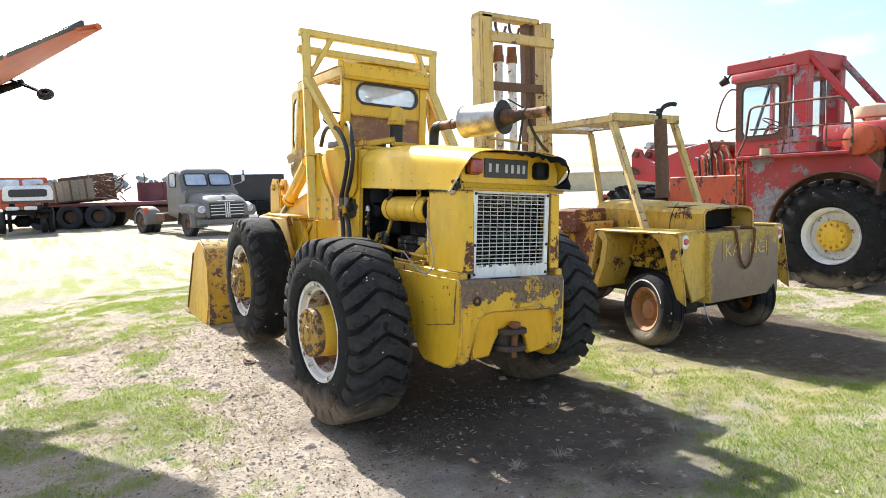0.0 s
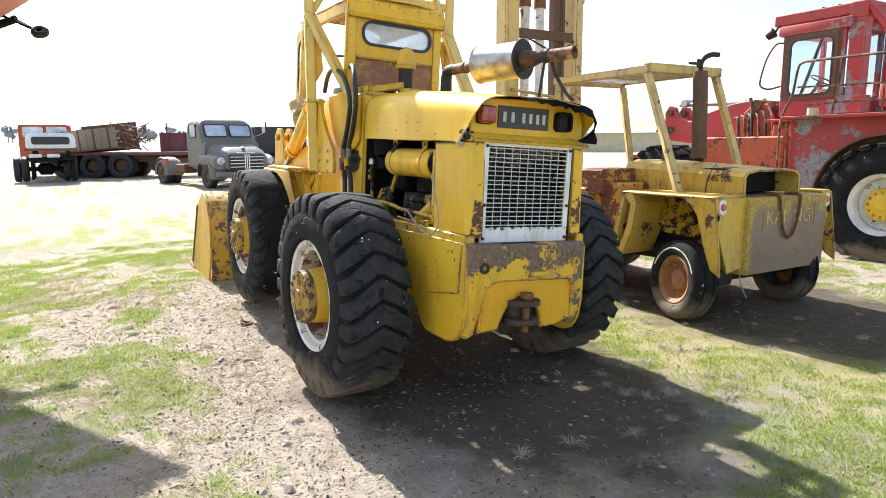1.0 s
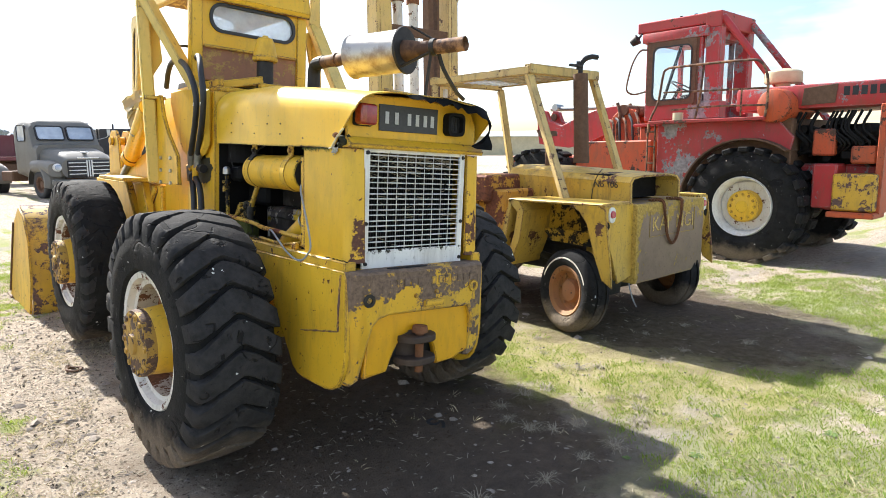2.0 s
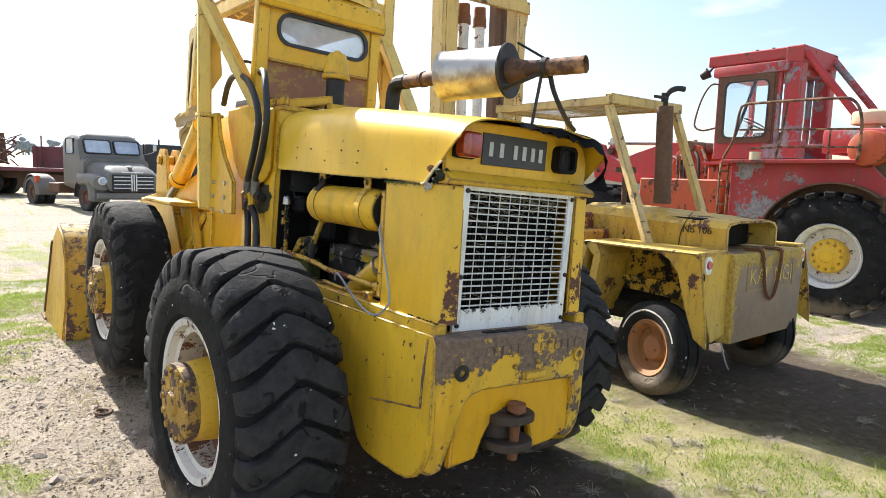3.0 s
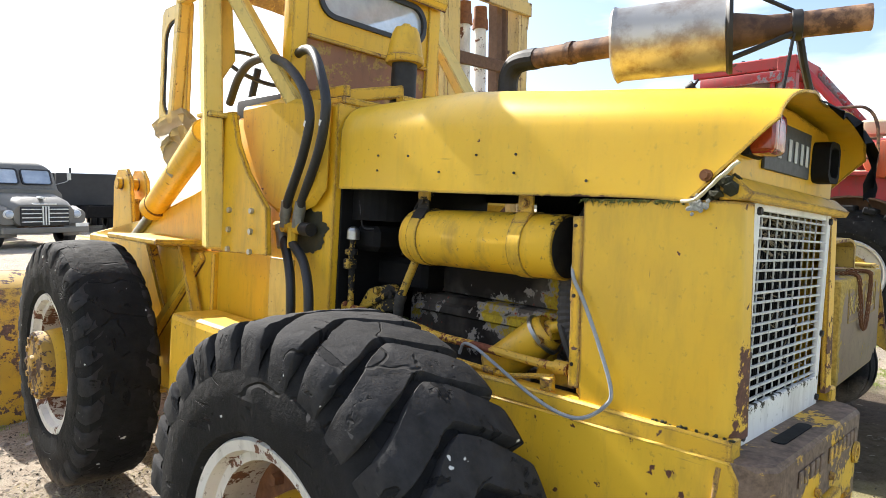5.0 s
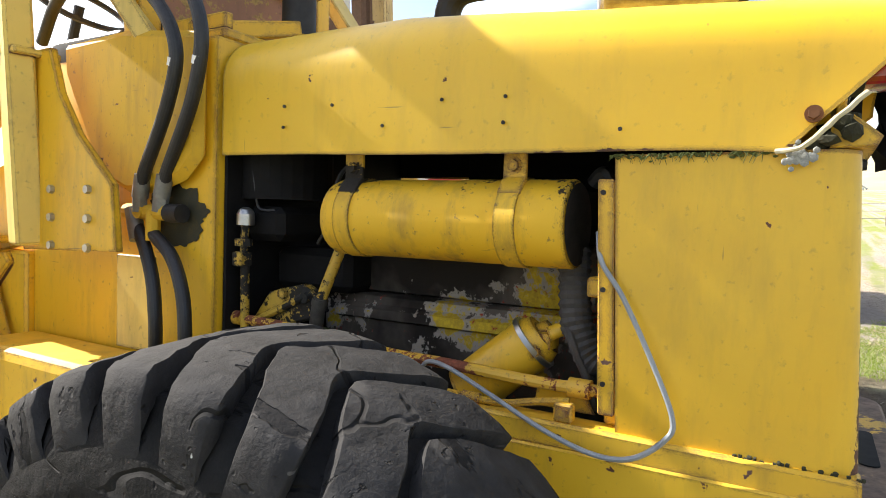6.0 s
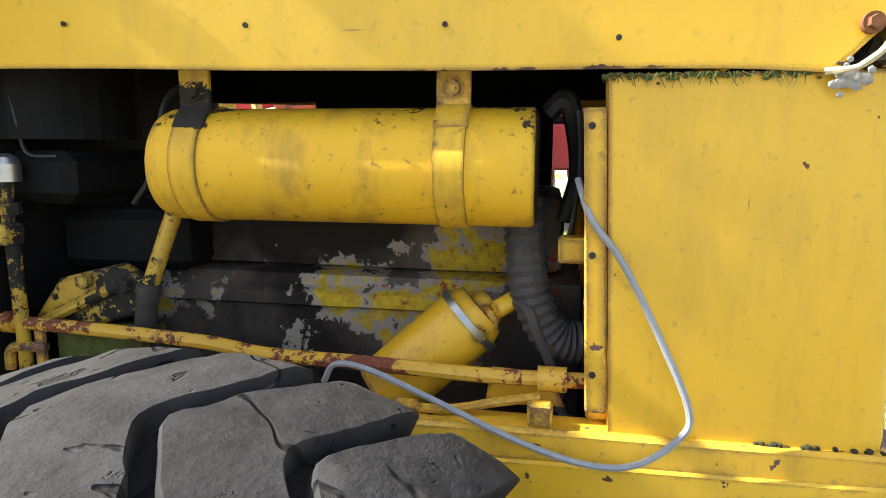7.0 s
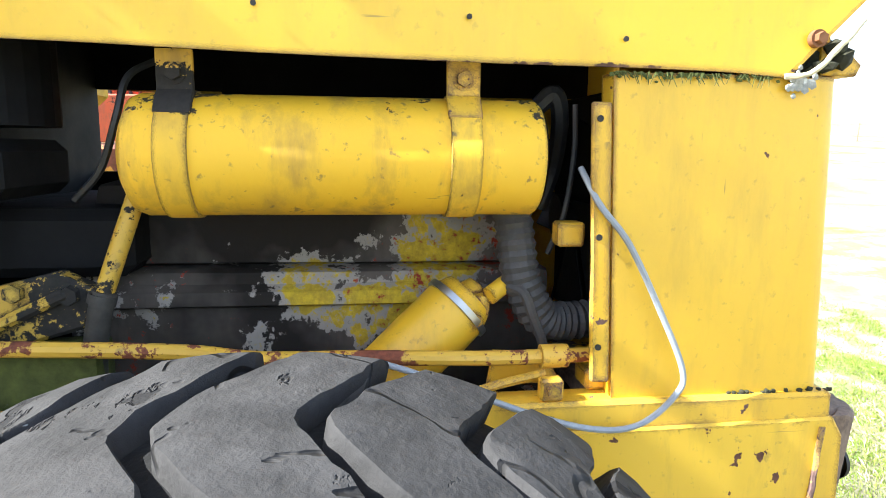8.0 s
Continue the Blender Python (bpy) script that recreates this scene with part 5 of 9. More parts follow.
def build_cab():
    y0, y1 = 1.77, 2.95
    xl, xr = -0.53, 0.29
    zb, zt = 2.02, 2.70
    cab = loader
    # back wall with a window opening
    bm = fresh()
    k = 7
    outer = rounded(xr - xl, 0.41, 0.02, k, (xl + xr) / 2, 2.495)
    inner = rounded(0.585, 0.165, 0.075, k, -0.105, 2.485)
    ring_plate(bm, outer, inner, "y", y0, y0 + 0.02)
    part("cab_back_wall", bm, YELLOW, cab, "yellow cab back wall with a rounded window")
    bm = fresh()
    ring_plate(bm, rounded(0.61, 0.19, 0.085, k, -0.105, 2.485), rounded(0.57, 0.15, 0.07, k, -0.105, 2.485), "y", y0 - 0.012, y0 + 0.03)
    gasket = part("window_gasket", bm, GASKET, cab, "black rubber window gasket")
    bm = fresh()
    prism(bm, rounded(0.575, 0.155, 0.07, k, -0.105, 2.485), "y", y0 + 0.006, y0 + 0.011)
    pane = part("rear_window_pane", bm, HAZY, gasket, "milky old glass")
    pane.visible_shadow = False
    bm = fresh()
    prism(bm, [(1.735, 2.58), (1.72, 2.615), (1.745, 2.72), (1.80, 2.755), (1.86, 2.76), (1.86, 2.70), (1.775, 2.69)], "x", xl - 0.01, xr + 0.01, 0.004)
    part("visor", bm, YELLOW, cab, "yellow rear visor of the cab roof")
    bm = fresh()
    for i in range(9):
        rod(bm, (xl + 0.06 + 0.09 * i, 1.742, 2.70), (xl + 0.06 + 0.09 * i, 1.728, 2.702), 0.005, 0.004, 8)
    apart("rivet", bm, YELLOW_WORN, cab)
    for x in (xl, xr - 0.075):
        bm = fresh()
        solid(bm, (x, y0 - 0.012, zb), (x + 0.075, y0 + 0.06, 2.70), 0.010, 2)
        part("cab_rear_post", bm, YELLOW, cab)
        bm = fresh()
        beam(bm, (x + 0.037, y1, zb), (x + 0.037, y1 - 0.06, 2.66), 0.06, 0.06, 0.008)
        part("cab_front_post", bm, YELLOW_PALE, cab)
    bm = fresh()
    solid(bm, (xl + 0.075, y0 + 0.005, 2.08), (xr - 0.075, y0 + 0.018, 2.29), 0.003)
    wobble(bm, 0.003, 8)
    part("rusty_panel", bm, RUST_PANEL, cab, "rust-brown panel below the cab window")
    bm = fresh()
    prism(bm, [(1.752, 2.288), (1.752, 2.302), (1.768, 2.306), (1.775, 2.288)], "x", xl + 0.08, xr - 0.08, 0.002)
    part("panel_lip", bm, YELLOW_WORN, cab)
    # roof sheet, crowned
    bm = fresh()
    nx, ny = 10, 12
    g = []
    for i in range(nx + 1):
        row = []
        for j in range(ny + 1):
            u, v = i / nx, j / ny
            row.append(bm.verts.new((xl + 0.0 + (xr - xl) * u, y0 - 0.01 + (y1 - y0) * v, 2.72 + 0.05 * (1 - (2 * u - 1) ** 4) - 0.02 * (2 * v - 1) ** 6)))
        g.append(row)
    for i in range(nx):
        for j in range(ny):
            bm.faces.new((g[i][j], g[i + 1][j], g[i + 1][j + 1], g[i][j + 1]))
    bmesh.ops.solidify(bm, geom=bm.faces[:], thickness=0.02)
    part("cab_roof", bm, YELLOW_PALE, cab, "faded yellow cab roof")
    for x in (xl, xr - 0.05):
        bm = fresh()
        solid(bm, (x, y0 + 0.06, 2.62), (x + 0.05, y1 - 0.06, 2.705), 0.008)
        part("roof_rail", bm, YELLOW_PALE, cab)
    # front side panel with an upright rounded window
    bm = fresh()
    k = 6
    m = Matrix.Translation((-0.45, 3.06, 2.33))
    ring_plate(bm, rounded(0.29, 0.535, 0.11, k), rounded(0.262, 0.507, 0.10, k), "x", -0.008, 0.008)
    door_bm = fresh()
    ring_plate(door_bm, rounded(0.36, 0.66, 0.05, k, 3.06, 2.34), rounded(0.28, 0.525, 0.105, k, 3.06, 2.33), "x", -0.463, -0.441)
    part("cab_side_panel", door_bm, YELLOW_PALE, cab, "pale weathered cab side panel")
    door = part("cab_side_window", bm, GASKET, cab, "upright rounded cab side window in a black gasket", m)
    bm = fresh()
    prism(bm, rounded(0.265, 0.51, 0.10, k), "x", -0.003, 0.003)
    pane = part("side_pane", bm, GLASS, door)
    pane.visible_shadow = False
    # ledge, intake bowl, cowl in front of the hood
    bm = fresh()
    solid(bm, (XL + 0.02, 1.46, 1.985), (XR + 0.06, 1.76, 2.015), 0.006)
    solid(bm, (XL + 0.03, 1.47, 2.015), (XL + 0.06, 1.74, 2.06), 0.004)
    beam(bm, (XL + 0.02, 1.60, 2.02), (-0.18, 1.47, 2.085), 0.03, 0.05, 0.004)
    solid(bm, (-0.22, 1.42, 2.03), (XR + 0.06, 1.47, 2.06), 0.005)
    part("cowl", bm, YELLOW_WORN, loader, "yellow cowl ledge below the cab")
    bm = fresh()
    rod(bm, (-0.155, 1.50, 2.00), (-0.155, 1.50, 2.22), 0.054, 0.052, 24)
    base = part("air_intake", bm, DARK_STEEL, loader, "dark air intake with a chipped yellow bowl")
    bm = fresh()
    lathe(bm, [(2.205, 0.0), (2.205, 0.075), (2.212, 0.079), (2.232, 0.079), (2.236, 0.074), (2.275, 0.069), (2.33, 0.056), (2.350, 0.046), (2.356, 0.022), (2.368, 0.016), (2.370, 0.0)], 28, pose(-0.155, 1.50, 0) @ pose(0, 0, 0, 0, -90, 0))
    part("intake_bowl", bm, YELLOW_WORN, base, "chipped yellow intake bowl")
    # seat and levers seen through the cab
    bm = fresh()
    solid(bm, (-0.33, 2.15, 2.02), (0.10, 2.60, 2.14), 0.04, 3)
    solid(bm, (-0.33, 2.05, 2.10), (0.10, 2.16, 2.42), 0.04, 3)
    part("seat", bm, BLACK_PAINT, cab)
    bm = fresh()
    lathe(bm, [(-0.012, 0.185), (0.0, 0.197), (0.012, 0.185), (0.0, 0.173), (-0.012, 0.185)], 28, pose(-0.11, 2.78, 2.36, 0, 0, 90) @ pose(0, 0, 0, 0, 55, 0))
    rod(bm, (-0.11, 2.78, 2.36), (-0.11, 2.90, 2.05), 0.02, 0.02, 10)
    part("steering_wheel", bm, BLACK_PAINT, cab)


build_cab()


def build_muffler():
    a, b = Vector((-0.105, 0.556, 2.150)), Vector((0.009, 0.246, 2.168))
    d = (b - a).normalized()
    bm = fresh()
    m = Matrix.Translation(a) @ d.to_track_quat("X", "Z").to_matrix().to_4x4()
    ln = (b - a).length
    lathe(bm, [(0.0, 0.05), (-0.004, 0.105), (0.004, 0.116), (0.012, 0.112), (0.02, 0.110), (ln - 0.02, 0.110), (ln - 0.012, 0.112)], 36, m)
    wobble(bm, 0.003, 9)
    muf = part("muffler", bm, MUFFLER_MAT, loader, "dented silver muffler drum with rusty pipes")
    bm = fresh()
    side = (m.to_3x3() @ Vector((0, 0.9, -0.25))).normalized() * 0.1105
    tube(bm, [tuple(a + d * 0.015 + side), tuple(a + d * ln * 0.5 + side), tuple(b - d * 0.015 + side)], 0.004, 6)
    part("muffler_seam", bm, RUST, muf)
    bm = fresh()
    lathe(bm, [(ln - 0.012, 0.112), (ln - 0.004, 0.120), (ln + 0.006, 0.118), (ln + 0.006, 0.10), (ln - 0.002, 0.05), (ln - 0.002, 0.0)], 36, m)
    part("muffler_cap", bm, DARK_STEEL, muf)
    bm = fresh()
    lathe(bm, [(ln, 0.055), (ln + 0.05, 0.046), (ln + 0.09, 0.038), (ln + 0.16, 0.034)], 20, m)
    rod(bm, b + d * 0.15, Vector((0.125, -0.082, 2.185)), 0.036, 0.036, 20, False)
    rod(bm, b + d * 0.15, Vector((0.125, -0.082, 2.185)), 0.030, 0.030, 20, False)
    wobble(bm, 0.002, 30)
    part("tail_pipe", bm, RUSTY_PIPE, muf, "rust-brown tail pipe")
    bm = fresh()
    c = Vector((-0.10, 0.865, 2.154))
    rod(bm, a + d * 0.01, c, 0.034, 0.034, 18)
    rod(bm, a.lerp(c, 0.50), a.lerp(c, 0.58), 0.038, 0.038, 18)
    part("exhaust_pipe", bm, RUSTY_PIPE, muf, "rusty exhaust pipe")
    bm = fresh()
    tube(bm, [tuple(c + Vector((0, 0, 0))), (-0.098, 0.92, 2.155), (-0.094, 0.965, 2.146), (-0.09, 0.993, 2.112), (-0.088, 1.0, 2.06), (-0.088, 1.0, 1.95)], 0.037, 14, 6)
    part("exhaust_elbow", bm, DARK_STEEL, muf, "sooty black exhaust elbow")
    bm = fresh()
    s = b + d * 0.17
    lathe(bm, [(-0.014, 0.040), (-0.012, 0.043), (0.012, 0.043), (0.014, 0.040)], 20, Matrix.Translation(s) @ d.to_track_quat("X", "Z").to_matrix().to_4x4())
    beam(bm, s + Vector((-0.02, 0.0, -0.03)), s + Vector((-0.03, 0.02, -0.24)), 0.028, 0.006, 0.001)
    tube(bm, [tuple(s + Vector((0.03, 0, -0.02))), tuple(s + Vector((0.06, -0.01, -0.10))), tuple(s + Vector((0.14, -0.02, -0.20))), tuple(s + Vector((0.20, -0.02, -0.24)))], 0.011, 8)
    tube(bm, [tuple(s + Vector((0, 0, 0.035))), tuple(b + d * 0.03 + Vector((0, 0, 0.118)))], 0.006, 6)
    tube(bm, [tuple(s + Vector((-0.03, 0.0, -0.03))), tuple(b + d * 0.02 + Vector((-0.05, 0, -0.09)))], 0.008, 6)
    part("pipe_strap", bm, DARK_STEEL, muf, "bent iron strap holding the tail pipe")


build_muffler()


def build_front():
    # lift arms, cylinders, axle housings, bucket
    for s, x in ((-1, -0.50), (1, 0.36)):
        bm = fresh()
        prism(bm, [(2.30, 1.66), (2.5, 1.68), (3.2, 1.50), (4.2, 1.36), (4.55, 0.95), (4.62, 0.55), (4.5, 0.5), (4.35, 0.90), (4.0, 1.12), (3.1, 1.26), (2.32, 1.40)], "x", x - 0.05 - s * 0.05, x + 0.03 - s * 0.05, 0.006)
        part("lift_arm", bm, YELLOW, loader, "yellow lift arm")
        bm = fresh()
        xs = x + s * 0.09
        xe = xs - s * 0.07
        rod(bm, (xs + s * 0.07, 2.20, 1.90), (xe, 3.10, 1.56), 0.062, 0.062, 20)
        rod(bm, (xe, 3.06, 1.575), (xe, 3.13, 1.548), 0.072, 0.072, 20)
        cyl = part("lift_cylinder", bm, YELLOW, loader, "yellow hydraulic lift cylinder")
        bm = fresh()
        rod(bm, (xe, 3.12, 1.53), (xe - s * 0.02, 3.42, 1.385), 0.028, 0.028, 16)
        xb = xs - s * 0.15
        part("cylinder_rod", bm, STEEL, cyl, "bright cylinder rod")
        bm = fresh()
        prism(bm, [(3.45, 1.30), (3.55, 1.72), (3.62, 1.78), (3.75, 1.78), (3.82, 1.70), (3.80, 1.30)], "x", xb - 0.06, xb - 0.035, 0.004)
        prism(bm, [(3.45, 1.30), (3.55, 1.72), (3.62, 1.78), (3.75, 1.78), (3.82, 1.70), (3.80, 1.30)], "x", xb + 0.035, xb + 0.06, 0.004)
        rod(bm, (xb - 0.09, 3.68, 1.69), (xb + 0.09, 3.68, 1.69), 0.035, 0.035, 14)
        solid(bm, (xb - 0.035, 3.60, 1.32), (xb + 0.035, 3.78, 1.60), 0.01)
        part("pivot_bracket", bm, YELLOW_WORN, loader, "yellow pivot bracket with a pin")
        # step plate over the front wheel
        bm = fresh()
        solid(bm, (xs - 0.17, 2.46, 1.385), (xs + 0.08, 3.10, 1.412), 0.006)
        beam(bm, (xs + 0.02, 2.60, 1.386), (xs + 0.02, 2.42, 1.05), 0.05, 0.03, 0.004)
        beam(bm, (xs + 0.02, 3.02, 1.386), (xs + 0.06, 2.85, 1.02), 0.05, 0.03, 0.004)
        part("step_plate", bm, YELLOW_WORN, loader, "scratched yellow step plate")
        bm = fresh()
        solid(bm, (x - 0.03, 2.36, 0.60), (x + 0.03, 4.15, 1.36), 0.01)
        beam(bm, (x + s * 0.02, 2.45, 1.34), (x + s * 0.05, 3.0, 0.85), 0.06, 0.05)
        part("front_frame", bm, YELLOW, loader)
    bm = fresh()
    solid(bm, (-0.47, 2.36, 0.62), (0.33, 4.1, 0.95), 0.02)
    part("front_chassis", bm, YELLOW_WORN, loader)
    # bucket
    bm = fresh()
    W0, W1 = -1.02, 1.10
    back = [(4.45, 0.02), (4.42, 0.35), (4.52, 0.70), (4.72, 0.93), (4.95, 1.02)]
    floor = [(5.60, 0.0), (4.75, -0.06), (4.55, -0.04)]
    prof = floor + back
    inner = [(y + 0.02, z + 0.02) for y, z in prof]
    poly = prof + inner[::-1]
    prism(bm, poly, "x", W0, W1)
    bucket = part("bucket", bm, YELLOW_RUSTY, loader, "yellow loader bucket resting on the ground")
    for x in (W0 - 0.02, W1):
        bm = fresh()
        prism(bm, [(4.56, -0.05), (4.42, 0.35), (4.50, 0.72), (4.72, 0.95), (4.95, 1.02), (5.22, 0.86), (5.50, 0.20), (5.62, 0.0)], "x", x, x + 0.02, 0.003)
        part("bucket_cheek", bm, YELLOW_WORN, bucket, "yellow bucket cheek with worn brown edges")
        bm = fresh()
        beam(bm, (x + 0.01, 5.22, 0.85), (x + 0.01, 5.56, 0.10), 0.05, 0.025, 0.004)
        solid(bm, (x - 0.02, 5.45, -0.02), (x + 0.05, 5.75, 0.05), 0.006)
        part("cutting_edge", bm, BROWN_STEEL, bucket)


build_front()


def lug_mesh(r, hw, pitch, worn, seed):
    """One tread bar: a blunt chevron from shoulder to shoulder, its point in the middle of the tread."""
    bm = fresh()
    rows, ns = [], 27
    for j in range(ns):
        w = 1.04 - 2.08 * j / (ns - 1)
        u, sd = abs(w), (1 if w >= 0 else -1)
        over = max(0.0, (u - 0.80) / 0.24)
        x = sd * hw * (u if u < 0.80 else 0.80 + 0.19 * math.sin(min(1.0, over) * math.pi / 2))
        rad = r - 0.010 * u ** 2 - 0.085 * over ** 2.2
        ang = -pitch * 0.95 * (0.9 - math.sqrt(min(u, 0.9) ** 2 + 0.006))
        wd = pitch * (0.405 - 0.105 * max(0.0, u - 0.35) / 0.65)
        q = noise.noise(Vector((seed * 3.1, 7.0, w * 4)))
        rad += 0.004 * q - worn * (0.014 + 0.004 * abs(q))
        row = []
        for f, dr in ((-1.07, None), (-1.0, -0.004), (-0.95, -0.0005), (-0.3, 0.0), (0.3, 0.0), (0.95, -0.0005), (1.0, -0.004), (1.07, None)):
            k = 1 + 0.09 * noise.noise(Vector((seed * 5.0 + f, w * 7, 2.0)))
            rr = rad - 0.055 if dr is None else rad + dr
            an = ang + wd * f * k
            row.append(bm.verts.new((x, rr * math.cos(an), rr * math.sin(an))))
        rows.append(row)
    fs = []
    for p, q in zip(rows, rows[1:]):
        for k in range(7):
            fs.append(bm.faces.new((p[k], p[k + 1], q[k + 1], q[k])))
    fs += [bm.faces.new(rows[0]), bm.faces.new(rows[-1][::-1])]
    bmesh.ops.recalc_face_normals(bm, faces=fs)
    for v in bm.verts:
        v.co += noise.noise_vector(v.co * 26 + Vector((seed, 0, 0))) * 0.003
    return bm


def build_wheel(parent, name, m, r, w, rim_r, side, label, lugs=20, rim_mat=None, hub=True, worn=0.0, seed=0, phase=0.0):
    """A wheel on the x axis; side: -1 if its outer face looks to -x."""
    wheel = new(name)
    wheel.parent = parent
    wheel.matrix_local = m
    tagged(wheel, label)
    hw = w / 2
    bm = fresh()
    rc = r - 0.040
    prof = [(-hw * 0.80, rim_r), (-hw * 0.98, rim_r + 0.03), (-hw * 1.02, rim_r + (rc - rim_r) * 0.40), (-hw * 1.0, rim_r + (rc - rim_r) * 0.66), (-hw * 0.93, rc - 0.055 + 0.020 * worn), (-hw * 0.80, rc - 0.010 + 0.012 * worn), (-hw * 0.4, r - 0.031 + 0.007 * worn), (0, r - 0.026 + 0.005 * worn)]
    prof += [(-x, q) for x, q in prof[-2::-1]]
    lathe(bm, prof, 96)
    for v in bm.verts:
        v.co += noise.noise_vector(v.co * 14 + Vector((seed, 0, 0))) * 0.004
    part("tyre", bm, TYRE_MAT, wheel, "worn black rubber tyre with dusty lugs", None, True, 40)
    pitch = 2 * math.pi / lugs
    shapes = []
    for i in range(lugs):
        turn = Matrix.Rotation(pitch * i + radians(phase), 4, "X")
        if i < 6:
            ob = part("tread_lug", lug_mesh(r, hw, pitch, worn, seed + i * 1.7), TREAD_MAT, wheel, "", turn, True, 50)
            shapes.append(ob.data)
        else:
            ob = new("tread_lug", shapes[(i * 5 + i // 6) % 6])
            ob.parent = wheel
            ob.matrix_local = turn
    s = side
    rim_mat = rim_mat or WHITE_RIM
    bm = fresh()
    lathe(bm, [(s * hw * 0.86, rim_r + 0.015), (s * hw * 0.92, rim_r + 0.008), (s * hw * 0.90, rim_r - 0.02), (s * hw * 0.74, rim_r - 0.03), (s * hw * 0.72, rim_r - 0.055)], 48)
    part("rim", bm, rim_mat, wheel, "white painted rim with rust breaking through")
    bm = fresh()
    lathe(bm, [(s * hw * 0.72, rim_r - 0.055), (s * hw * 0.30, rim_r - 0.065), (s * hw * 0.1, rim_r - 0.07)], 48)
    lathe(bm, [(-s * hw * 0.9, rim_r + 0.01), (-s * hw * 0.5, rim_r - 0.05), (s * hw * 0.1, rim_r - 0.07)], 32)
    part("rim_barrel", bm, RIM_BARREL, wheel, "rusty inner barrel of the rim")
    bm = fresh()
    lathe(bm, [(s * hw * 0.24, rim_r - 0.05), (s * hw * 0.26, rim_r * 0.55), (s * hw * 0.22, 0.02), (s * hw * 0.22, 0.0)], 40)
    part("rim_disc", bm, RUST, wheel)
    bm = fresh()
    for k in range(10):
        a = 2 * math.pi * (k + 0.5) / 10
        rod(bm, (s * hw * 0.24, 0.66 * rim_r * math.cos(a), 0.66 * rim_r * math.sin(a)), (s * (hw * 0.24 + 0.03), 0.66 * rim_r * math.cos(a), 0.66 * rim_r * math.sin(a)), 0.022, 0.018, 6)
    apart("wheel_nut", bm, RUST, wheel)
    if hub:
        bm = fresh()
        x0, x1 = s * hw * 0.24, s * (hw + 0.02)
        lathe(bm, [(x0, 0.185), (x1 - s * 0.05, 0.17), (x1 - s * 0.02, 0.165), (x1, 0.150)], 32)
        part("hub", bm, YELLOW_WORN, wheel, "yellow hub drum with chipped paint")
        bm = fresh()
        lathe(bm, [(x1 - s * 0.03, 0.168), (x1, 0.172), (x1 + s * 0.022, 0.168), (x1 + s * 0.024, 0.10), (x1 + s * 0.03, 0.055), (x1 + s * 0.045, 0.05), (x1 + s * 0.047, 0.0)], 32)
        part("hub_flange", bm, HUB_FLANGE, wheel, "rusty brown hub flange with a ring of bolts")
        bm = fresh()
        for k in range(14):
            a = 2 * math.pi * k / 14
            p = (x1 + s * 0.018, 0.145 * math.cos(a), 0.145 * math.sin(a))
            rod(bm, p, (p[0] + s * 0.014, p[1], p[2]), 0.017, 0.016, 6)
        apart("hub_bolt", bm, HUB_FLANGE, wheel)
    return wheel


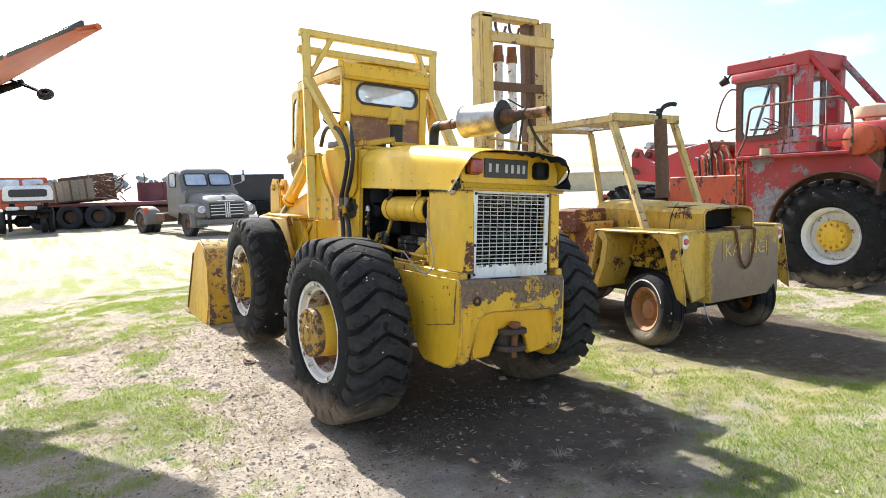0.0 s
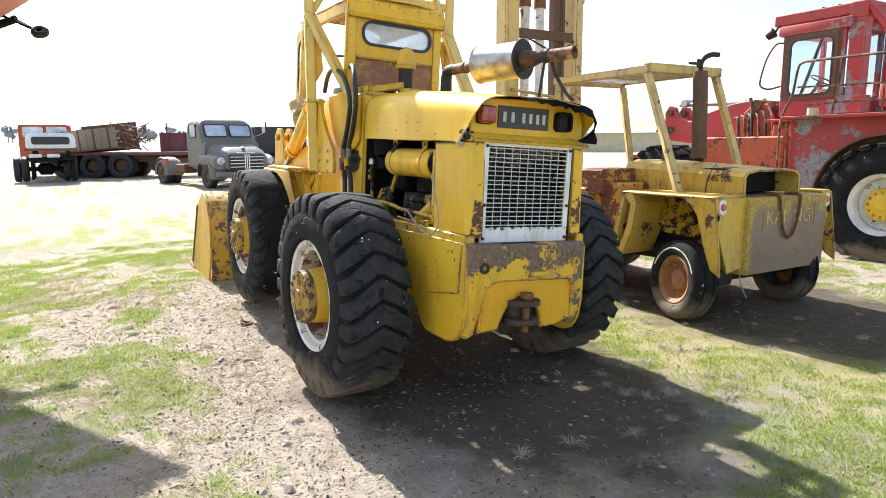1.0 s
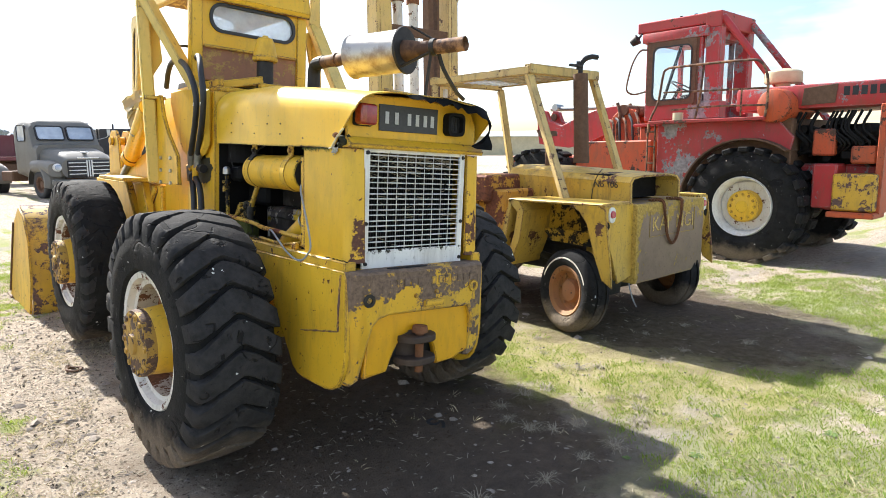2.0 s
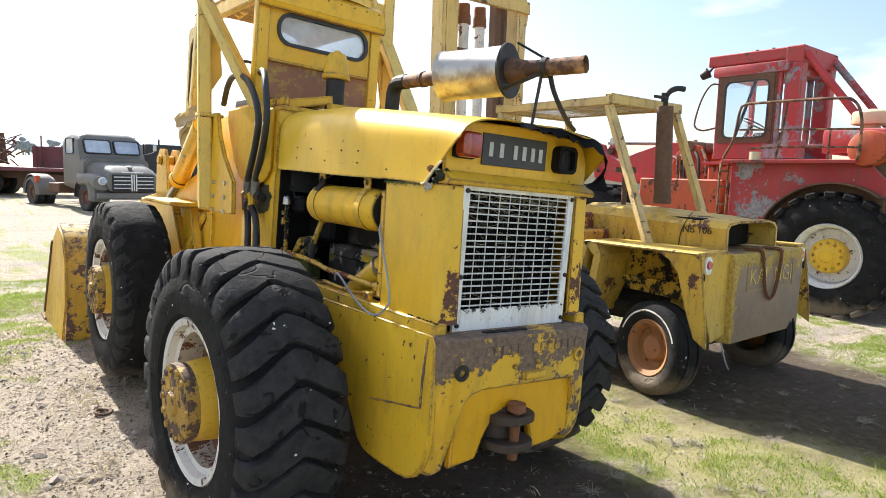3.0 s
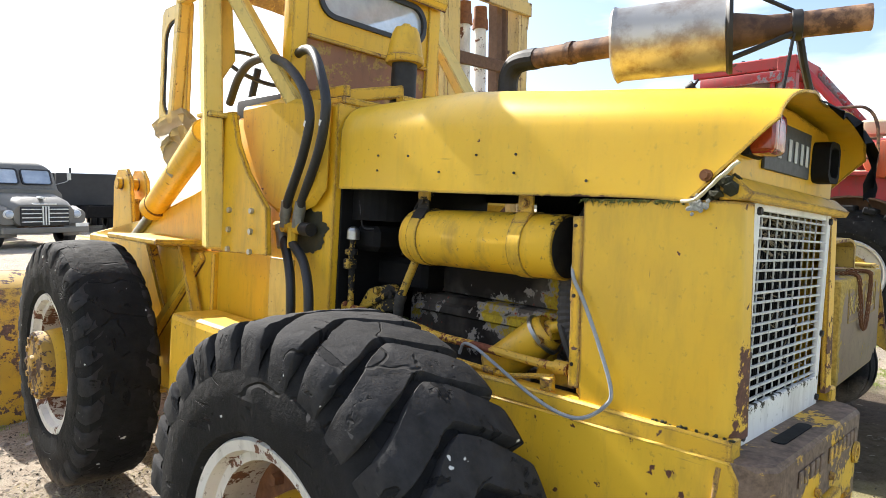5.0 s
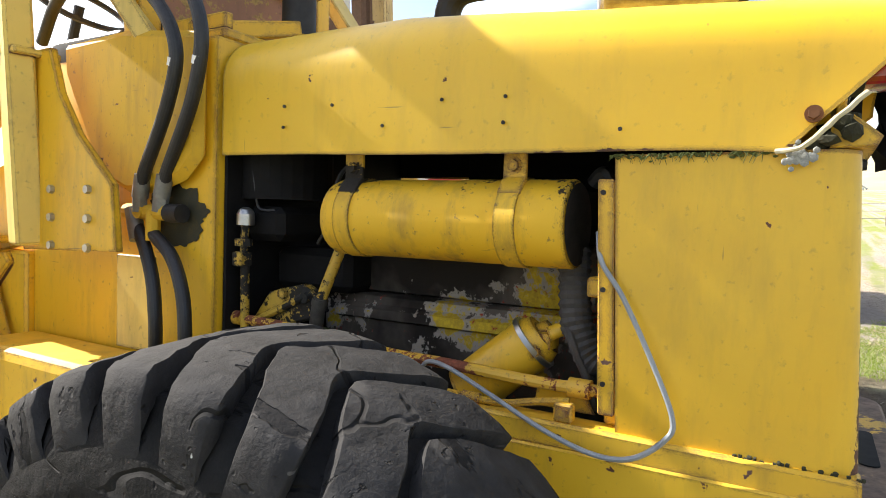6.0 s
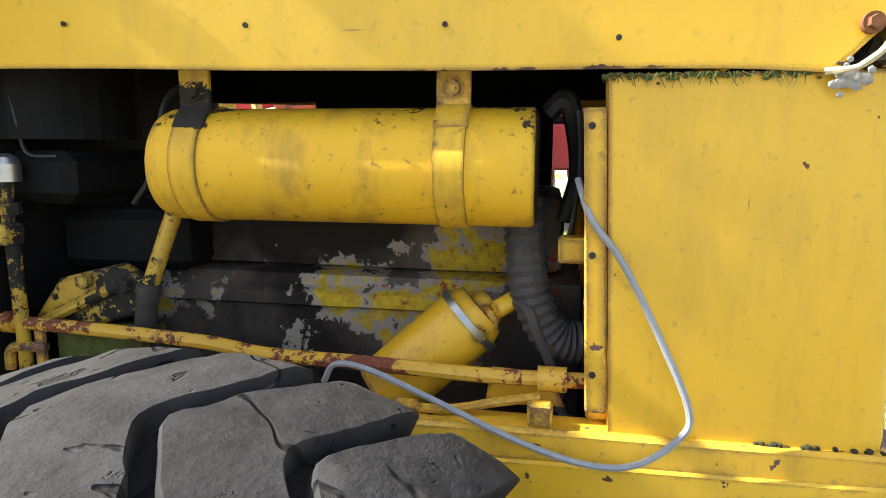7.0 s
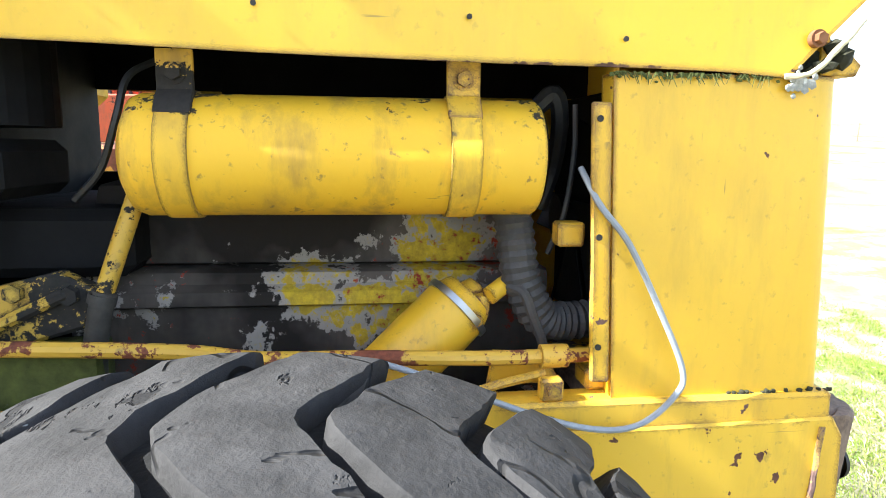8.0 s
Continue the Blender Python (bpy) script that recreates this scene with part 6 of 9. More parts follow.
def tyre_material(name, dark, pale, rough, gloss):
    m, n, l, b = mat_base(name)
    f, g, c = noise_node(n, l, 70, 6, 0.7), noise_node(n, l, 5, 5), noise_node(n, l, 16, 6, 0.65)
    col = mix(n, l, ramp(n, l, c, 0.32, 0.68), dark, pale)
    col = mix(n, l, calc(n, l, "MULTIPLY", ramp(n, l, g, 0.50, 0.78), 0.22), col, (0.065, 0.061, 0.061))
    # long cuts in the old rubber
    cut = noise_node(n, l, 3.2, 2, 0.4, (1.0, 0.6, 1.6))
    line = calc(n, l, "ABSOLUTE", calc(n, l, "SUBTRACT", cut, 0.5), 0.0)
    gate = ramp(n, l, noise_node(n, l, 7, 3, 0.5), 0.50, 0.54)
    crack = calc(n, l, "MULTIPLY", ramp(n, l, line, 0.002, 0.007, (1, 1, 1, 1), (0, 0, 0, 1)), gate)
    pit = ramp(n, l, noise_node(n, l, 34, 2, 0.5), 0.70, 0.76)
    gouge = ramp(n, l, noise_node(n, l, 8, 5, 0.58, (1.0, 0.55, 1.8)), 0.64, 0.67)
    tear = ramp(n, l, noise_node(n, l, 6, 4, 0.55, (2.4, 0.7, 1.0)), 0.645, 0.675)
    crack = calc(n, l, "MAXIMUM", calc(n, l, "MAXIMUM", crack, calc(n, l, "MULTIPLY", pit, 0.6)), calc(n, l, "MAXIMUM", gouge, tear))
    scratch = ramp(n, l, noise_node(n, l, 5, 2, 0.5, (0.5, 9.0, 3.0)), 0.715, 0.74)
    col = mix(n, l, calc(n, l, "MULTIPLY", scratch, 0.45), col, (0.16, 0.15, 0.145))
    col = mix(n, l, calc(n, l, "MULTIPLY", crack, 0.7), col, (0.008, 0.008, 0.009))
    # pale scuffs and droppings
    col = mix(n, l, ramp(n, l, noise_node(n, l, 20, 3, 0.5), 0.735, 0.75), col, (0.62, 0.62, 0.60))
    # mud dried on the foot of the tyre
    geo, sep = n.new("ShaderNodeNewGeometry"), n.new("ShaderNodeSeparateXYZ")
    l.new(geo.outputs["Position"], sep.inputs[0])
    low = calc(n, l, "SUBTRACT", sep.outputs["Z"], calc(n, l, "MULTIPLY", calc(n, l, "SUBTRACT", g, 0.5), 0.30))
    mud = ramp(n, l, low, 0.22, 0.34, (1, 1, 1, 1), (0, 0, 0, 1))
    col = mix(n, l, calc(n, l, "MULTIPLY", mud, 0.85), col, mix(n, l, ramp(n, l, f, 0.3, 0.7), (0.22, 0.175, 0.13), (0.12, 0.095, 0.07)))
    l.new(col, b.inputs["Base Color"])
    l.new(ramp(n, l, c, 0.3, 0.7, (rough - 0.1, rough - 0.1, rough - 0.1, 1), (rough + 0.1, rough + 0.1, rough + 0.1, 1)), b.inputs["Roughness"])
    b.inputs["Specular IOR Level"].default_value = gloss
    h = calc(n, l, "ADD", calc(n, l, "MULTIPLY", f, 0.08), calc(n, l, "SUBTRACT", calc(n, l, "MULTIPLY", c, 0.9), calc(n, l, "MULTIPLY", crack, 0.8)))
    bump(n, l, b, h, 0.85, 0.010)
    return m


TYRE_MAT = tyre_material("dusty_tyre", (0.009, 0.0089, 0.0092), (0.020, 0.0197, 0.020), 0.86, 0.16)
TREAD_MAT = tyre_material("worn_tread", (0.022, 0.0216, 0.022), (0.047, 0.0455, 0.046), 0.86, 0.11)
RR, WW = 0.645, 0.36
build_wheel(loader, "rear_wheel", UNLEAN @ pose(-0.849, 0.874, 0.709, 0, 1.0, 2), 0.655, 0.44, 0.345, -1, "rear loader wheel with a white rim and yellow hub", 28, seed=1, phase=-2.6)
build_wheel(loader, "rear_wheel", UNLEAN @ pose(0.885, 0.885, 0.70, 0, 0, 2), 0.655, 0.40, 0.345, 1, "rear loader wheel with a white rim and yellow hub", 28, seed=2)
build_wheel(loader, "front_wheel", UNLEAN @ pose(-0.79, 3.14, 0.825, 0, 1.0, 0), RR, WW, 0.345, -1, "front loader wheel with worn smooth tread", 28, worn=1.55, seed=3)
build_wheel(loader, "front_wheel", UNLEAN @ pose(0.92, 3.06, 0.77, 0, 0, 0), RR, WW, 0.345, 1, "front loader wheel with worn smooth tread", 28, worn=1.55, seed=4)
bm = fresh()
rod(bm, (-0.75, 0.93, 0.62), (0.75, 0.93, 0.66), 0.09, 0.09, 20)
lathe(bm, [(-0.18, 0.10), (-0.12, 0.19), (0.12, 0.19), (0.18, 0.10)], 24, pose(0.0, 0.93, 0.64))
rod(bm, (-0.75, 3.06, 0.62), (0.75, 3.06, 0.68), 0.09, 0.09, 20)
apart("axle", bm, YELLOW_WORN, loader)
# blocks added beside the frame to close sunlit gaps in the loader's shadow
bm = fresh()
for x0, x1 in ((-0.74, XL - 0.006), (XR + 0.006, 0.67)):
    solid(bm, (x0, 1.60, 0.58), (x1, 2.32, 1.10), 0.03, 2)
apart("side_tank", bm, YELLOW_WORN, loader, "yellow side block behind the wheel, added to fill sun gaps")
bm = fresh()
g_ = [[bm.verts.new((-0.66 + 0.26 * u / 9 + 0.05 * noise.noise(Vector((u, v, 1.0))), 2.55 + 0.10 * noise.noise(Vector((u * 0.7, v * 0.6, 3.0))) + 0.03 * v, 1.80 + 0.030 * v + 0.04 * noise.noise(Vector((u * 0.9, v, 7.0))) - 0.004 * (u - 5) ** 2)) for v in range(10)] for u in range(10)]
for u in range(9):
    for v in range(9):
        bm.faces.new((g_[u][v], g_[u + 1][v], g_[u + 1][v + 1], g_[u][v + 1]))
bmesh.ops.solidify(bm, geom=bm.faces[:], thickness=0.02)
part("crumpled_sheet", bm, CREAM, loader, "crumpled beige sheet wedged before the cab")
bm = fresh()
rod(bm, (-0.44, 0.80, 0.72), (-0.42, 1.15, 0.68), 0.045, 0.045, 14)
rod(bm, (-0.50, 0.80, 0.72), (-0.36, 0.80, 0.72), 0.055, 0.055, 14)
part("steering_link", bm, YELLOW_WORN, loader)

# ---- the yellow forklift ----
def road_wheel(parent, m, r, w, rim_r, side, rim_mat, label="", tyre_mat=None, name="wheel", blocks=0):
    """A plain road wheel on the x axis."""
    wheel = new(name)
    wheel.parent = parent
    wheel.matrix_local = m
    hw = w / 2
    bm = fresh()
    prof = [(-hw * 0.75, rim_r), (-hw * 0.98, rim_r + 0.25 * (r - rim_r)), (-hw, rim_r + 0.6 * (r - rim_r)), (-hw * 0.85, r - 0.02), (-hw * 0.70, r - 0.004), (-hw * 0.5, r), (-hw * 0.48, r - 0.012), (-hw * 0.30, r - 0.012), (-hw * 0.28, r), (0, r)]
    prof += [(-x, q) for x, q in prof[-2::-1]]
    lathe(bm, prof, 40)
    for sd in (-1, 1):
        for i in range(blocks):
            a = 2 * math.pi * (i + (0.5 if sd > 0 else 0)) / blocks
            m2 = Matrix.Rotation(a, 4, "X")
            if i == 0:
                lb = fresh()
                solid(lb, (sd * hw * 0.60 - hw * 0.42, -math.pi * r / blocks * 0.62, r - 0.03), (sd * hw * 0.60 + hw * 0.42, math.pi * r / blocks * 0.62, r + 0.045), 0.015, 1)
                lug = part("tread_lug", lb, tyre_mat or RUBBER, wheel)
            else:
                lug = new("tread_lug", lug.data)
                lug.parent = wheel
            lug.matrix_local = m2
    tyre = part("tyre", bm, tyre_mat or RUBBER, wheel, label)
    bm = fresh()
    s = side
    lathe(bm, [(s * hw * 0.78, rim_r + 0.012), (s * hw * 0.86, rim_r), (s * hw * 0.70, rim_r - 0.03), (s * hw * 0.25, rim_r - 0.05), (s * hw * 0.18, rim_r * 0.5), (s * hw * 0.45, rim_r * 0.42), (s * hw * 0.5, rim_r * 0.2), (s * hw * 0.52, 0.0)], 32)
    rim = part("rim", bm, rim_mat, wheel)
    bm = fresh()
    for k in range(6):
        a = k * math.pi / 3
        rod(bm, (s * hw * 0.2, 0.62 * rim_r * math.cos(a), 0.62 * rim_r * math.sin(a)), (s * (hw * 0.2 + 0.02), 0.62 * rim_r * math.cos(a), 0.62 * rim_r * math.sin(a)), 0.014, 0.012, 6)
    apart("wheel_nut", bm, rim_mat, wheel)
    return wheel


def text_mesh(name, body, size, mat, parent, m, label=""):
    c = bpy.data.curves.new(name, "FONT")
    c.body, c.size, c.extrude = body, size, 0.002
    c.align_x = "CENTER"
    tmp = bpy.data.objects.new(name, c)
    me = bpy.data.meshes.new_from_object(tmp)
    bpy.data.objects.remove(tmp)
    me.materials.clear()
    me.materials.append(mat)
    ob = new(name, me)
    ob.parent = parent
    ob.matrix_local = m
    if label:
        tagged(ob, label)
    return ob


def build_forklift():
    fl = thing("forklift", pose(0, 0, 0.05), "old rusty yellow forklift with a raised mast and overhead guard", "forklift")
    # counterweight box
    bm = fresh()
    solid(bm, (2.86, 0.50, 0.43), (4.06, 1.02, 1.125), 0.02, 2)
    wobble(bm, 0.004, 4)
    cw = part("counterweight", bm, COUNTER_GREY, fl, "weathered brown counterweight box with worn lettering")
    bm = fresh()
    ring_plate(bm, rounded(0.80, 0.23, 0.01, 2, 3.46, 0.94), rounded(0.785, 0.215, 0.008, 2, 3.46, 0.94), "y", 0.492, 0.502)
    part("raised_border", bm, COUNTER_GREY, cw)
    text_mesh("worn_lettering", "KAI", 0.19, YELLOW_PALE, cw, pose(3.25, 0.497, 0.875, 90, 0, 0), "raised worn letters")
    text_mesh("worn_lettering", "NGI", 0.19, YELLOW_PALE, cw, pose(3.68, 0.497, 0.875, 90, 0, 0))
    bm = fresh()
    def chain(p):
        pts = smooth_path(p, 10)
        for i, q in enumerate(pts[:-1]):
            d = pts[i + 1] - q
            m = Matrix.Translation(q) @ d.to_track_quat("X", "Z").to_matrix().to_4x4() @ Matrix.Rotation(math.pi / 2 * (i % 2), 4, "X")
            k = [(math.cos(a) * 0.022, math.sin(a) * 0.012, 0) for a in (2 * math.pi * t / 8 for t in range(9))]
            tube(bm, [tuple(m @ Vector(v)) for v in k], 0.0042, 5, 1)
    chain([(3.26, 0.62, 1.14), (3.27, 0.50, 1.135), (3.28, 0.475, 1.0), (3.33, 0.475, 0.83), (3.42, 0.475, 0.745), (3.50, 0.475, 0.80), (3.55, 0.475, 0.95), (3.57, 0.475, 1.10), (3.57, 0.50, 1.14), (3.56, 0.62, 1.14)])
    part("chain", bm, RUST, cw, "rusty chain hanging over the counterweight")
    # rear fenders
    for s, x0, x1 in ((-1, 2.44, 2.87), (1, 4.05, 4.22)):
        xo = x0 if s < 0 else x1
        bm = fresh()
        solid(bm, (x0, 0.56, 1.13), (x1, 1.60, 1.155), 0.008)
        prism(bm, [(1.60, 1.15), (1.56, 1.15), (1.70, 0.52), (1.78, 0.52)], "x", x0, x1, 0.004)
        prism(bm, [(1.62, 1.14), (1.55, 1.155), (1.47, 1.13), (1.42, 1.05), (1.46, 0.80), (1.58, 0.52), (1.66, 0.52), (1.54, 0.82), (1.50, 1.03)], "x", x0, x1, 0.003)
        fender = part("fender", bm, FORK_YELLOW, fl, "dented yellow rear fender")
        # dirty inner wall, its dark paint also standing for under-fender shade
        bm = fresh()
        solid(bm, (x1 - 0.02 if s < 0 else x0, 0.56, 0.84), (x1 if s < 0 else x0 + 0.02, 1.60, 1.135), 0.004)
        prism(bm, [(0.70, 0.86), (1.50, 0.86), (1.38, 0.74), (0.82, 0.72)], "x", x1 - 0.07 if s < 0 else x0 + 0.05, x1 - 0.05 if s < 0 else x0 + 0.07, 0.003)
        wobble(bm, 0.006, 7)
        part("inner_wall", bm, YELLOW_OILY, fender, "grimy inner wall darkened for the shade under the fender")
        bm = fresh()
        prism(bm, [(0.60, 1.15), (0.90, 1.13), (0.80, 1.08), (0.72, 0.98), (0.64, 0.72), (0.56, 0.52), (0.46, 0.46), (0.47, 0.60), (0.54, 1.10)], "x", min(xo, xo - s * 0.02), max(xo, xo - s * 0.02), 0.003)
        prism(bm, [(x0, 1.14), (x1, 1.14), (x1, 0.50), (x0 + 0.22, 0.46), (x0 + 0.02, 0.95)] if s < 0 else [(x0, 1.14), (x1, 1.14), (x1 - 0.02, 0.95), (x1 - 0.2, 0.46), (x0, 0.50)], "y", 0.545, 0.565, 0.003)
        part("fender_skirt", bm, FORK_YELLOW, fender)
        bm = fresh()
        xc = x0 + 0.10 if s < 0 else x1 - 0.10
        prism(bm, rounded(0.085, 0.13, 0.04, 6, xc, 1.06), "y", 0.532, 0.545)
        refl = part("reflector_plate", bm, WHITE_PAINT, fender)
        bm = fresh()
        rod(bm, (xc, 0.532, 1.065), (xc, 0.520, 1.065), 0.032, 0.028, 20)
        part("reflector", bm, PINK_DISC, refl, "pink-red round reflector")
        bm = fresh()
        rod(bm, (xc + 0.06 * s, 0.545, 0.97), (xc + 0.06 * s, 0.541, 0.97), 0.035, 0.035, 18)
        part("lamp_hole", bm, BLACK_IRON, fender)
    # engine hood, open at the rear
    bm = fresh()
    sec = [(2.93, 1.14), (2.93, 1.36), (2.98, 1.42), (3.10, 1.445), (3.62, 1.445), (3.74, 1.42), (3.79, 1.36), (3.79, 1.14)]
    ins = [(2.96, 1.14), (2.96, 1.35), (3.0, 1.395), (3.11, 1.42), (3.61, 1.42), (3.72, 1.395), (3.76, 1.35), (3.76, 1.14)]
    prism(bm, sec + ins[::-1], "y", 0.62, 2.05, 0.0)
    for v in bm.verts:
        v.co.z -= 0.075 * (2.05 - v.co.y) / 1.43 * (v.co.z - 1.14) / 0.3
    wobble(bm, 0.010, 5)
    hood = part("hood", bm, FORK_YELLOW, fl, "scraped yellow forklift hood with a painted number")
    bm = fresh()
    solid(bm, (2.97, 0.85, 1.14), (3.75, 2.0, 1.38), 0.01)
    part("radiator", bm, BLACK_IRON, hood)
    bm = fresh()
    tube(bm, [(2.924, 1.02, 1.15), (2.924, 1.0, 1.28), (2.924, 0.95, 1.38), (2.95, 0.93, 1.42)], 0.004, 5)
    part("hood_seam", bm, DARK_STEEL, hood)
    text_mesh("painted_number", "No 106", 0.082, BLACK_PAINT, hood, pose(2.910, 0.86, 1.262, 90, 0, -90), "hand-painted black number")
    # body in front
    bm = fresh()
    solid(bm, (2.52, 1.72, 0.50), (4.0, 2.10, 1.22), 0.02)
    solid(bm, (2.42, 2.10, 0.38), (4.05, 3.40, 1.16), 0.02)
    solid(bm, (2.45, 1.90, 1.10), (2.95, 2.3, 1.36), 0.02)
    wobble(bm, 0.004, 4)
    part("body", bm, FORK_RUSTY, fl, "yellow forklift body with rust-red patches")
    bm = fresh()
    solid(bm, (2.95, 2.30, 1.16), (3.65, 2.85, 1.32), 0.03, 2)
    part("seat", bm, DARK_STEEL, fl)
    bm = fresh()
    solid(bm, (2.98, 0.6, 0.42), (3.72, 2.2, 0.70), 0.03)
    rod(bm, (2.55, 0.90, 0.36), (3.98, 0.84, 0.36), 0.06, 0.06, 14)
    solid(bm, (2.80, 0.72, 0.30), (3.0, 1.06, 0.46), 0.03, 2)
    rod(bm, (2.78, 1.02, 0.52), (2.92, 1.75, 0.60), 0.035, 0.035, 12)
    rod(bm, (3.3, 1.0, 0.5), (3.3, 1.9, 0.55), 0.14, 0.14, 18)
    part("rear_axle", bm, DARK_STEEL, fl)
    bm = fresh()
    tube(bm, [(2.9, 0.6, 0.50), (2.86, 0.55, 0.40), (2.88, 0.53, 0.30), (2.93, 0.52, 0.22)], 0.006, 6)
    part("loose_wire", bm, CABLE_GREY, fl)
    # wheels
    road_wheel(fl, pose(2.52, 0.90, 0.37, 0, 4, -14), 0.365, 0.24, 0.215, -1, FORK_RIM, "worn black forklift tyre", TYRE_MAT)
    road_wheel(fl, pose(3.98, 0.84, 0.37, 0, 0, -14), 0.365, 0.24, 0.215, 1, FORK_RIM, "worn black forklift tyre", TYRE_MAT)
    road_wheel(fl, pose(2.55, 3.2, 0.50), 0.50, 0.32, 0.27, -1, FORK_RIM, "worn black forklift tyre", TYRE_MAT)
    road_wheel(fl, pose(3.95, 3.2, 0.50), 0.50, 0.32, 0.27, 1, FORK_RIM, "worn black forklift tyre", TYRE_MAT)
    bm = fresh()
    lathe(bm, [(-0.122, 0.283), (-0.1235, 0.29), (-0.122, 0.297)], 30, pose(2.52, 0.90, 0.37, 0, 4, -14), radians(20), radians(160))
    part("sidewall_stripe", bm, WHITE_RIM, fl, "worn pale stripe on the tyre wall")
    # overhead guard
    for p, q, nm in (((2.80, 1.22, 1.13), (2.99, 1.86, 2.37), "guard_post"), ((3.92, 1.30, 1.13), (4.06, 1.86, 2.40), "guard_post"), ((2.62, 2.86, 1.15), (2.96, 3.24, 2.34), "guard_post"), ((3.90, 2.86, 1.15), (4.06, 3.24, 2.34), "guard_post")):
        bm = fresh()
        beam(bm, p, q, 0.075, 0.065, 0.006)
        part(nm, bm, TAN_PAINT, fl, "pale yellow guard post")
    bm = fresh()
    for lo, hi in (((2.60, 1.56, 2.34), (2.68, 3.06, 2.42)), ((3.68, 1.56, 2.38), (3.76, 3.06, 2.45)), ((2.606, 1.537, 2.347), (3.754, 1.617, 2.443)), ((2.606, 2.984, 2.344), (3.754, 3.063, 2.434))):
        solid(bm, lo, hi, 0.006)
    guard = part("guard_frame", bm, TAN_PAINT, fl, "pale yellow overhead guard frame", Matrix.Translation((0.34, 0.25, 0.0)))
    bm = fresh()
    for i in range(15):
        y = 1.66 + 1.30 * i / 14
        solid(bm, (2.66, y - 0.006, 2.395), (3.72, y + 0.006, 2.407), 0.0)
    for i in range(9):
        x = 2.72 + 0.95 * i / 8
        solid(bm, (x - 0.005, 1.6, 2.388), (x + 0.005, 3.0, 2.396), 0.0)
    tagged(part("guard_mesh", bm, WHITE_PAINT, guard, "pale wire mesh"), kind="stuff")
    bm = fresh()
    solid(bm, (2.675, 1.615, 2.409), (3.685, 2.62, 2.421), 0.002)
    wobble(bm, 0.004, 4)
    part("guard_sheet", bm, YELLOW_RUSTY, guard, "rusty sheet closing the rear half of the guard")
    bm = fresh()
    solid(bm, (2.70, 2.90, 2.12), (2.74, 2.95, 2.30), 0.006)
    part("hanging_plate", bm, WHITE_PAINT, guard)
    # exhaust stack
    bm = fresh()
    rod(bm, (3.52, 1.58, 1.52), (3.50, 1.60, 2.36), 0.078, 0.074, 22)
    rod(bm, (3.52, 1.58, 1.46), (3.52, 1.58, 1.53), 0.082, 0.082, 22)
    stack = part("exhaust_pipe", bm, BROWN_STEEL, fl, "upright brown rusty exhaust pipe")
    bm = fresh()
    tube(bm, [(3.50, 1.60, 2.33), (3.50, 1.60, 2.44), (3.53, 1.58, 2.50), (3.60, 1.55, 2.53), (3.68, 1.53, 2.53)], 0.026, 10)
    solid(bm, (3.30, 1.57, 2.42), (3.50, 1.60, 2.445), 0.004)
    rod(bm, (3.46, 1.60, 2.40), (3.46, 1.60, 2.48), 0.02, 0.02, 10)
    part("tail_pipe", bm, DARK_STEEL, stack)
    bm = fresh()
    rod(bm, (3.30, 1.85, 1.38), (3.30, 1.85, 1.78), 0.025, 0.025, 12)
    rod(bm, (3.30, 1.85, 1.74), (3.30, 1.85, 1.79), 0.10, 0.09, 18)
    part("filler_pipe", bm, BROWN_STEEL, fl)
    # mast
    for x0, x1 in ((2.44, 2.66), (3.56, 3.72)):
        bm = fresh()
        solid(bm, (x0, 3.78, 0.25), (x0 + 0.05, 3.98, 4.02), 0.006)
        solid(bm, (x0 + 0.05, 3.78, 0.25), (x1, 3.81, 4.02), 0.004)
        solid(bm, (x0 + 0.05, 3.95, 0.25), (x1 - 0.03, 3.98, 4.02), 0.004)
        part("mast_rail", bm, TAN_PAINT, fl, "pale yellow mast rail with rust")
    bm = fresh()
    solid(bm, (3.28, 3.84, 0.25), (3.36, 3.96, 3.98), 0.004)
    solid(bm, (3.42, 3.84, 0.25), (3.46, 3.96, 3.98), 0.004)
    part("inner_mast_rail", bm, BROWN_STEEL, fl, "brown rusty inner mast rail")
    bm = fresh()
    solid(bm, (2.60, 3.74, 3.66), (3.74, 3.79, 3.80), 0.006)
    solid(bm, (2.44, 3.78, 3.98), (3.50, 3.96, 4.05), 0.008)
    prism(bm, [(3.60, 3.82), (3.78, 3.74), (3.76, 3.55), (3.66, 3.42), (3.60, 3.42)], "y", 3.80, 3.90, 0.004)
    part("mast_beam", bm, TAN_PAINT, fl, "pale yellow mast cross beam")
    bm = fresh()
    solid(bm, (2.60, 3.80, 3.02), (3.60, 3.84, 3.14), 0.006)
    solid(bm, (2.60, 3.80, 2.05), (3.60, 3.84, 2.16), 0.006)
    apart("mast_tie", bm, BROWN_STEEL, fl, "brown rusty mast tie bar")
    for x in (2.82, 3.06):
        bm = fresh()
        rod(bm, (x, 3.88, 0.3), (x, 3.88, 3.50), 0.062, 0.062, 16)
        cyl = part("mast_cylinder", bm, WHITE_RIM, fl, "worn grey mast cylinder")
        bm = fresh()
        rod(bm, (x, 3.88, 3.42), (x, 3.88, 3.52), 0.082, 0.078, 16)
        rod(bm, (x, 3.88, 3.52), (x, 3.88, 3.64), 0.070, 0.066, 16)
        part("cylinder_head", bm, RUST, cyl)
        bm = fresh()
        tube(bm, [(x - 0.05, 3.86, 3.95), (x - 0.06, 3.83, 3.85), (x + 0.02, 3.82, 3.74), (x + 0.10, 3.82, 3.90)], 0.02, 6)
        part("mast_chain", bm, BROWN_STEEL, cyl)
    bm = fresh()
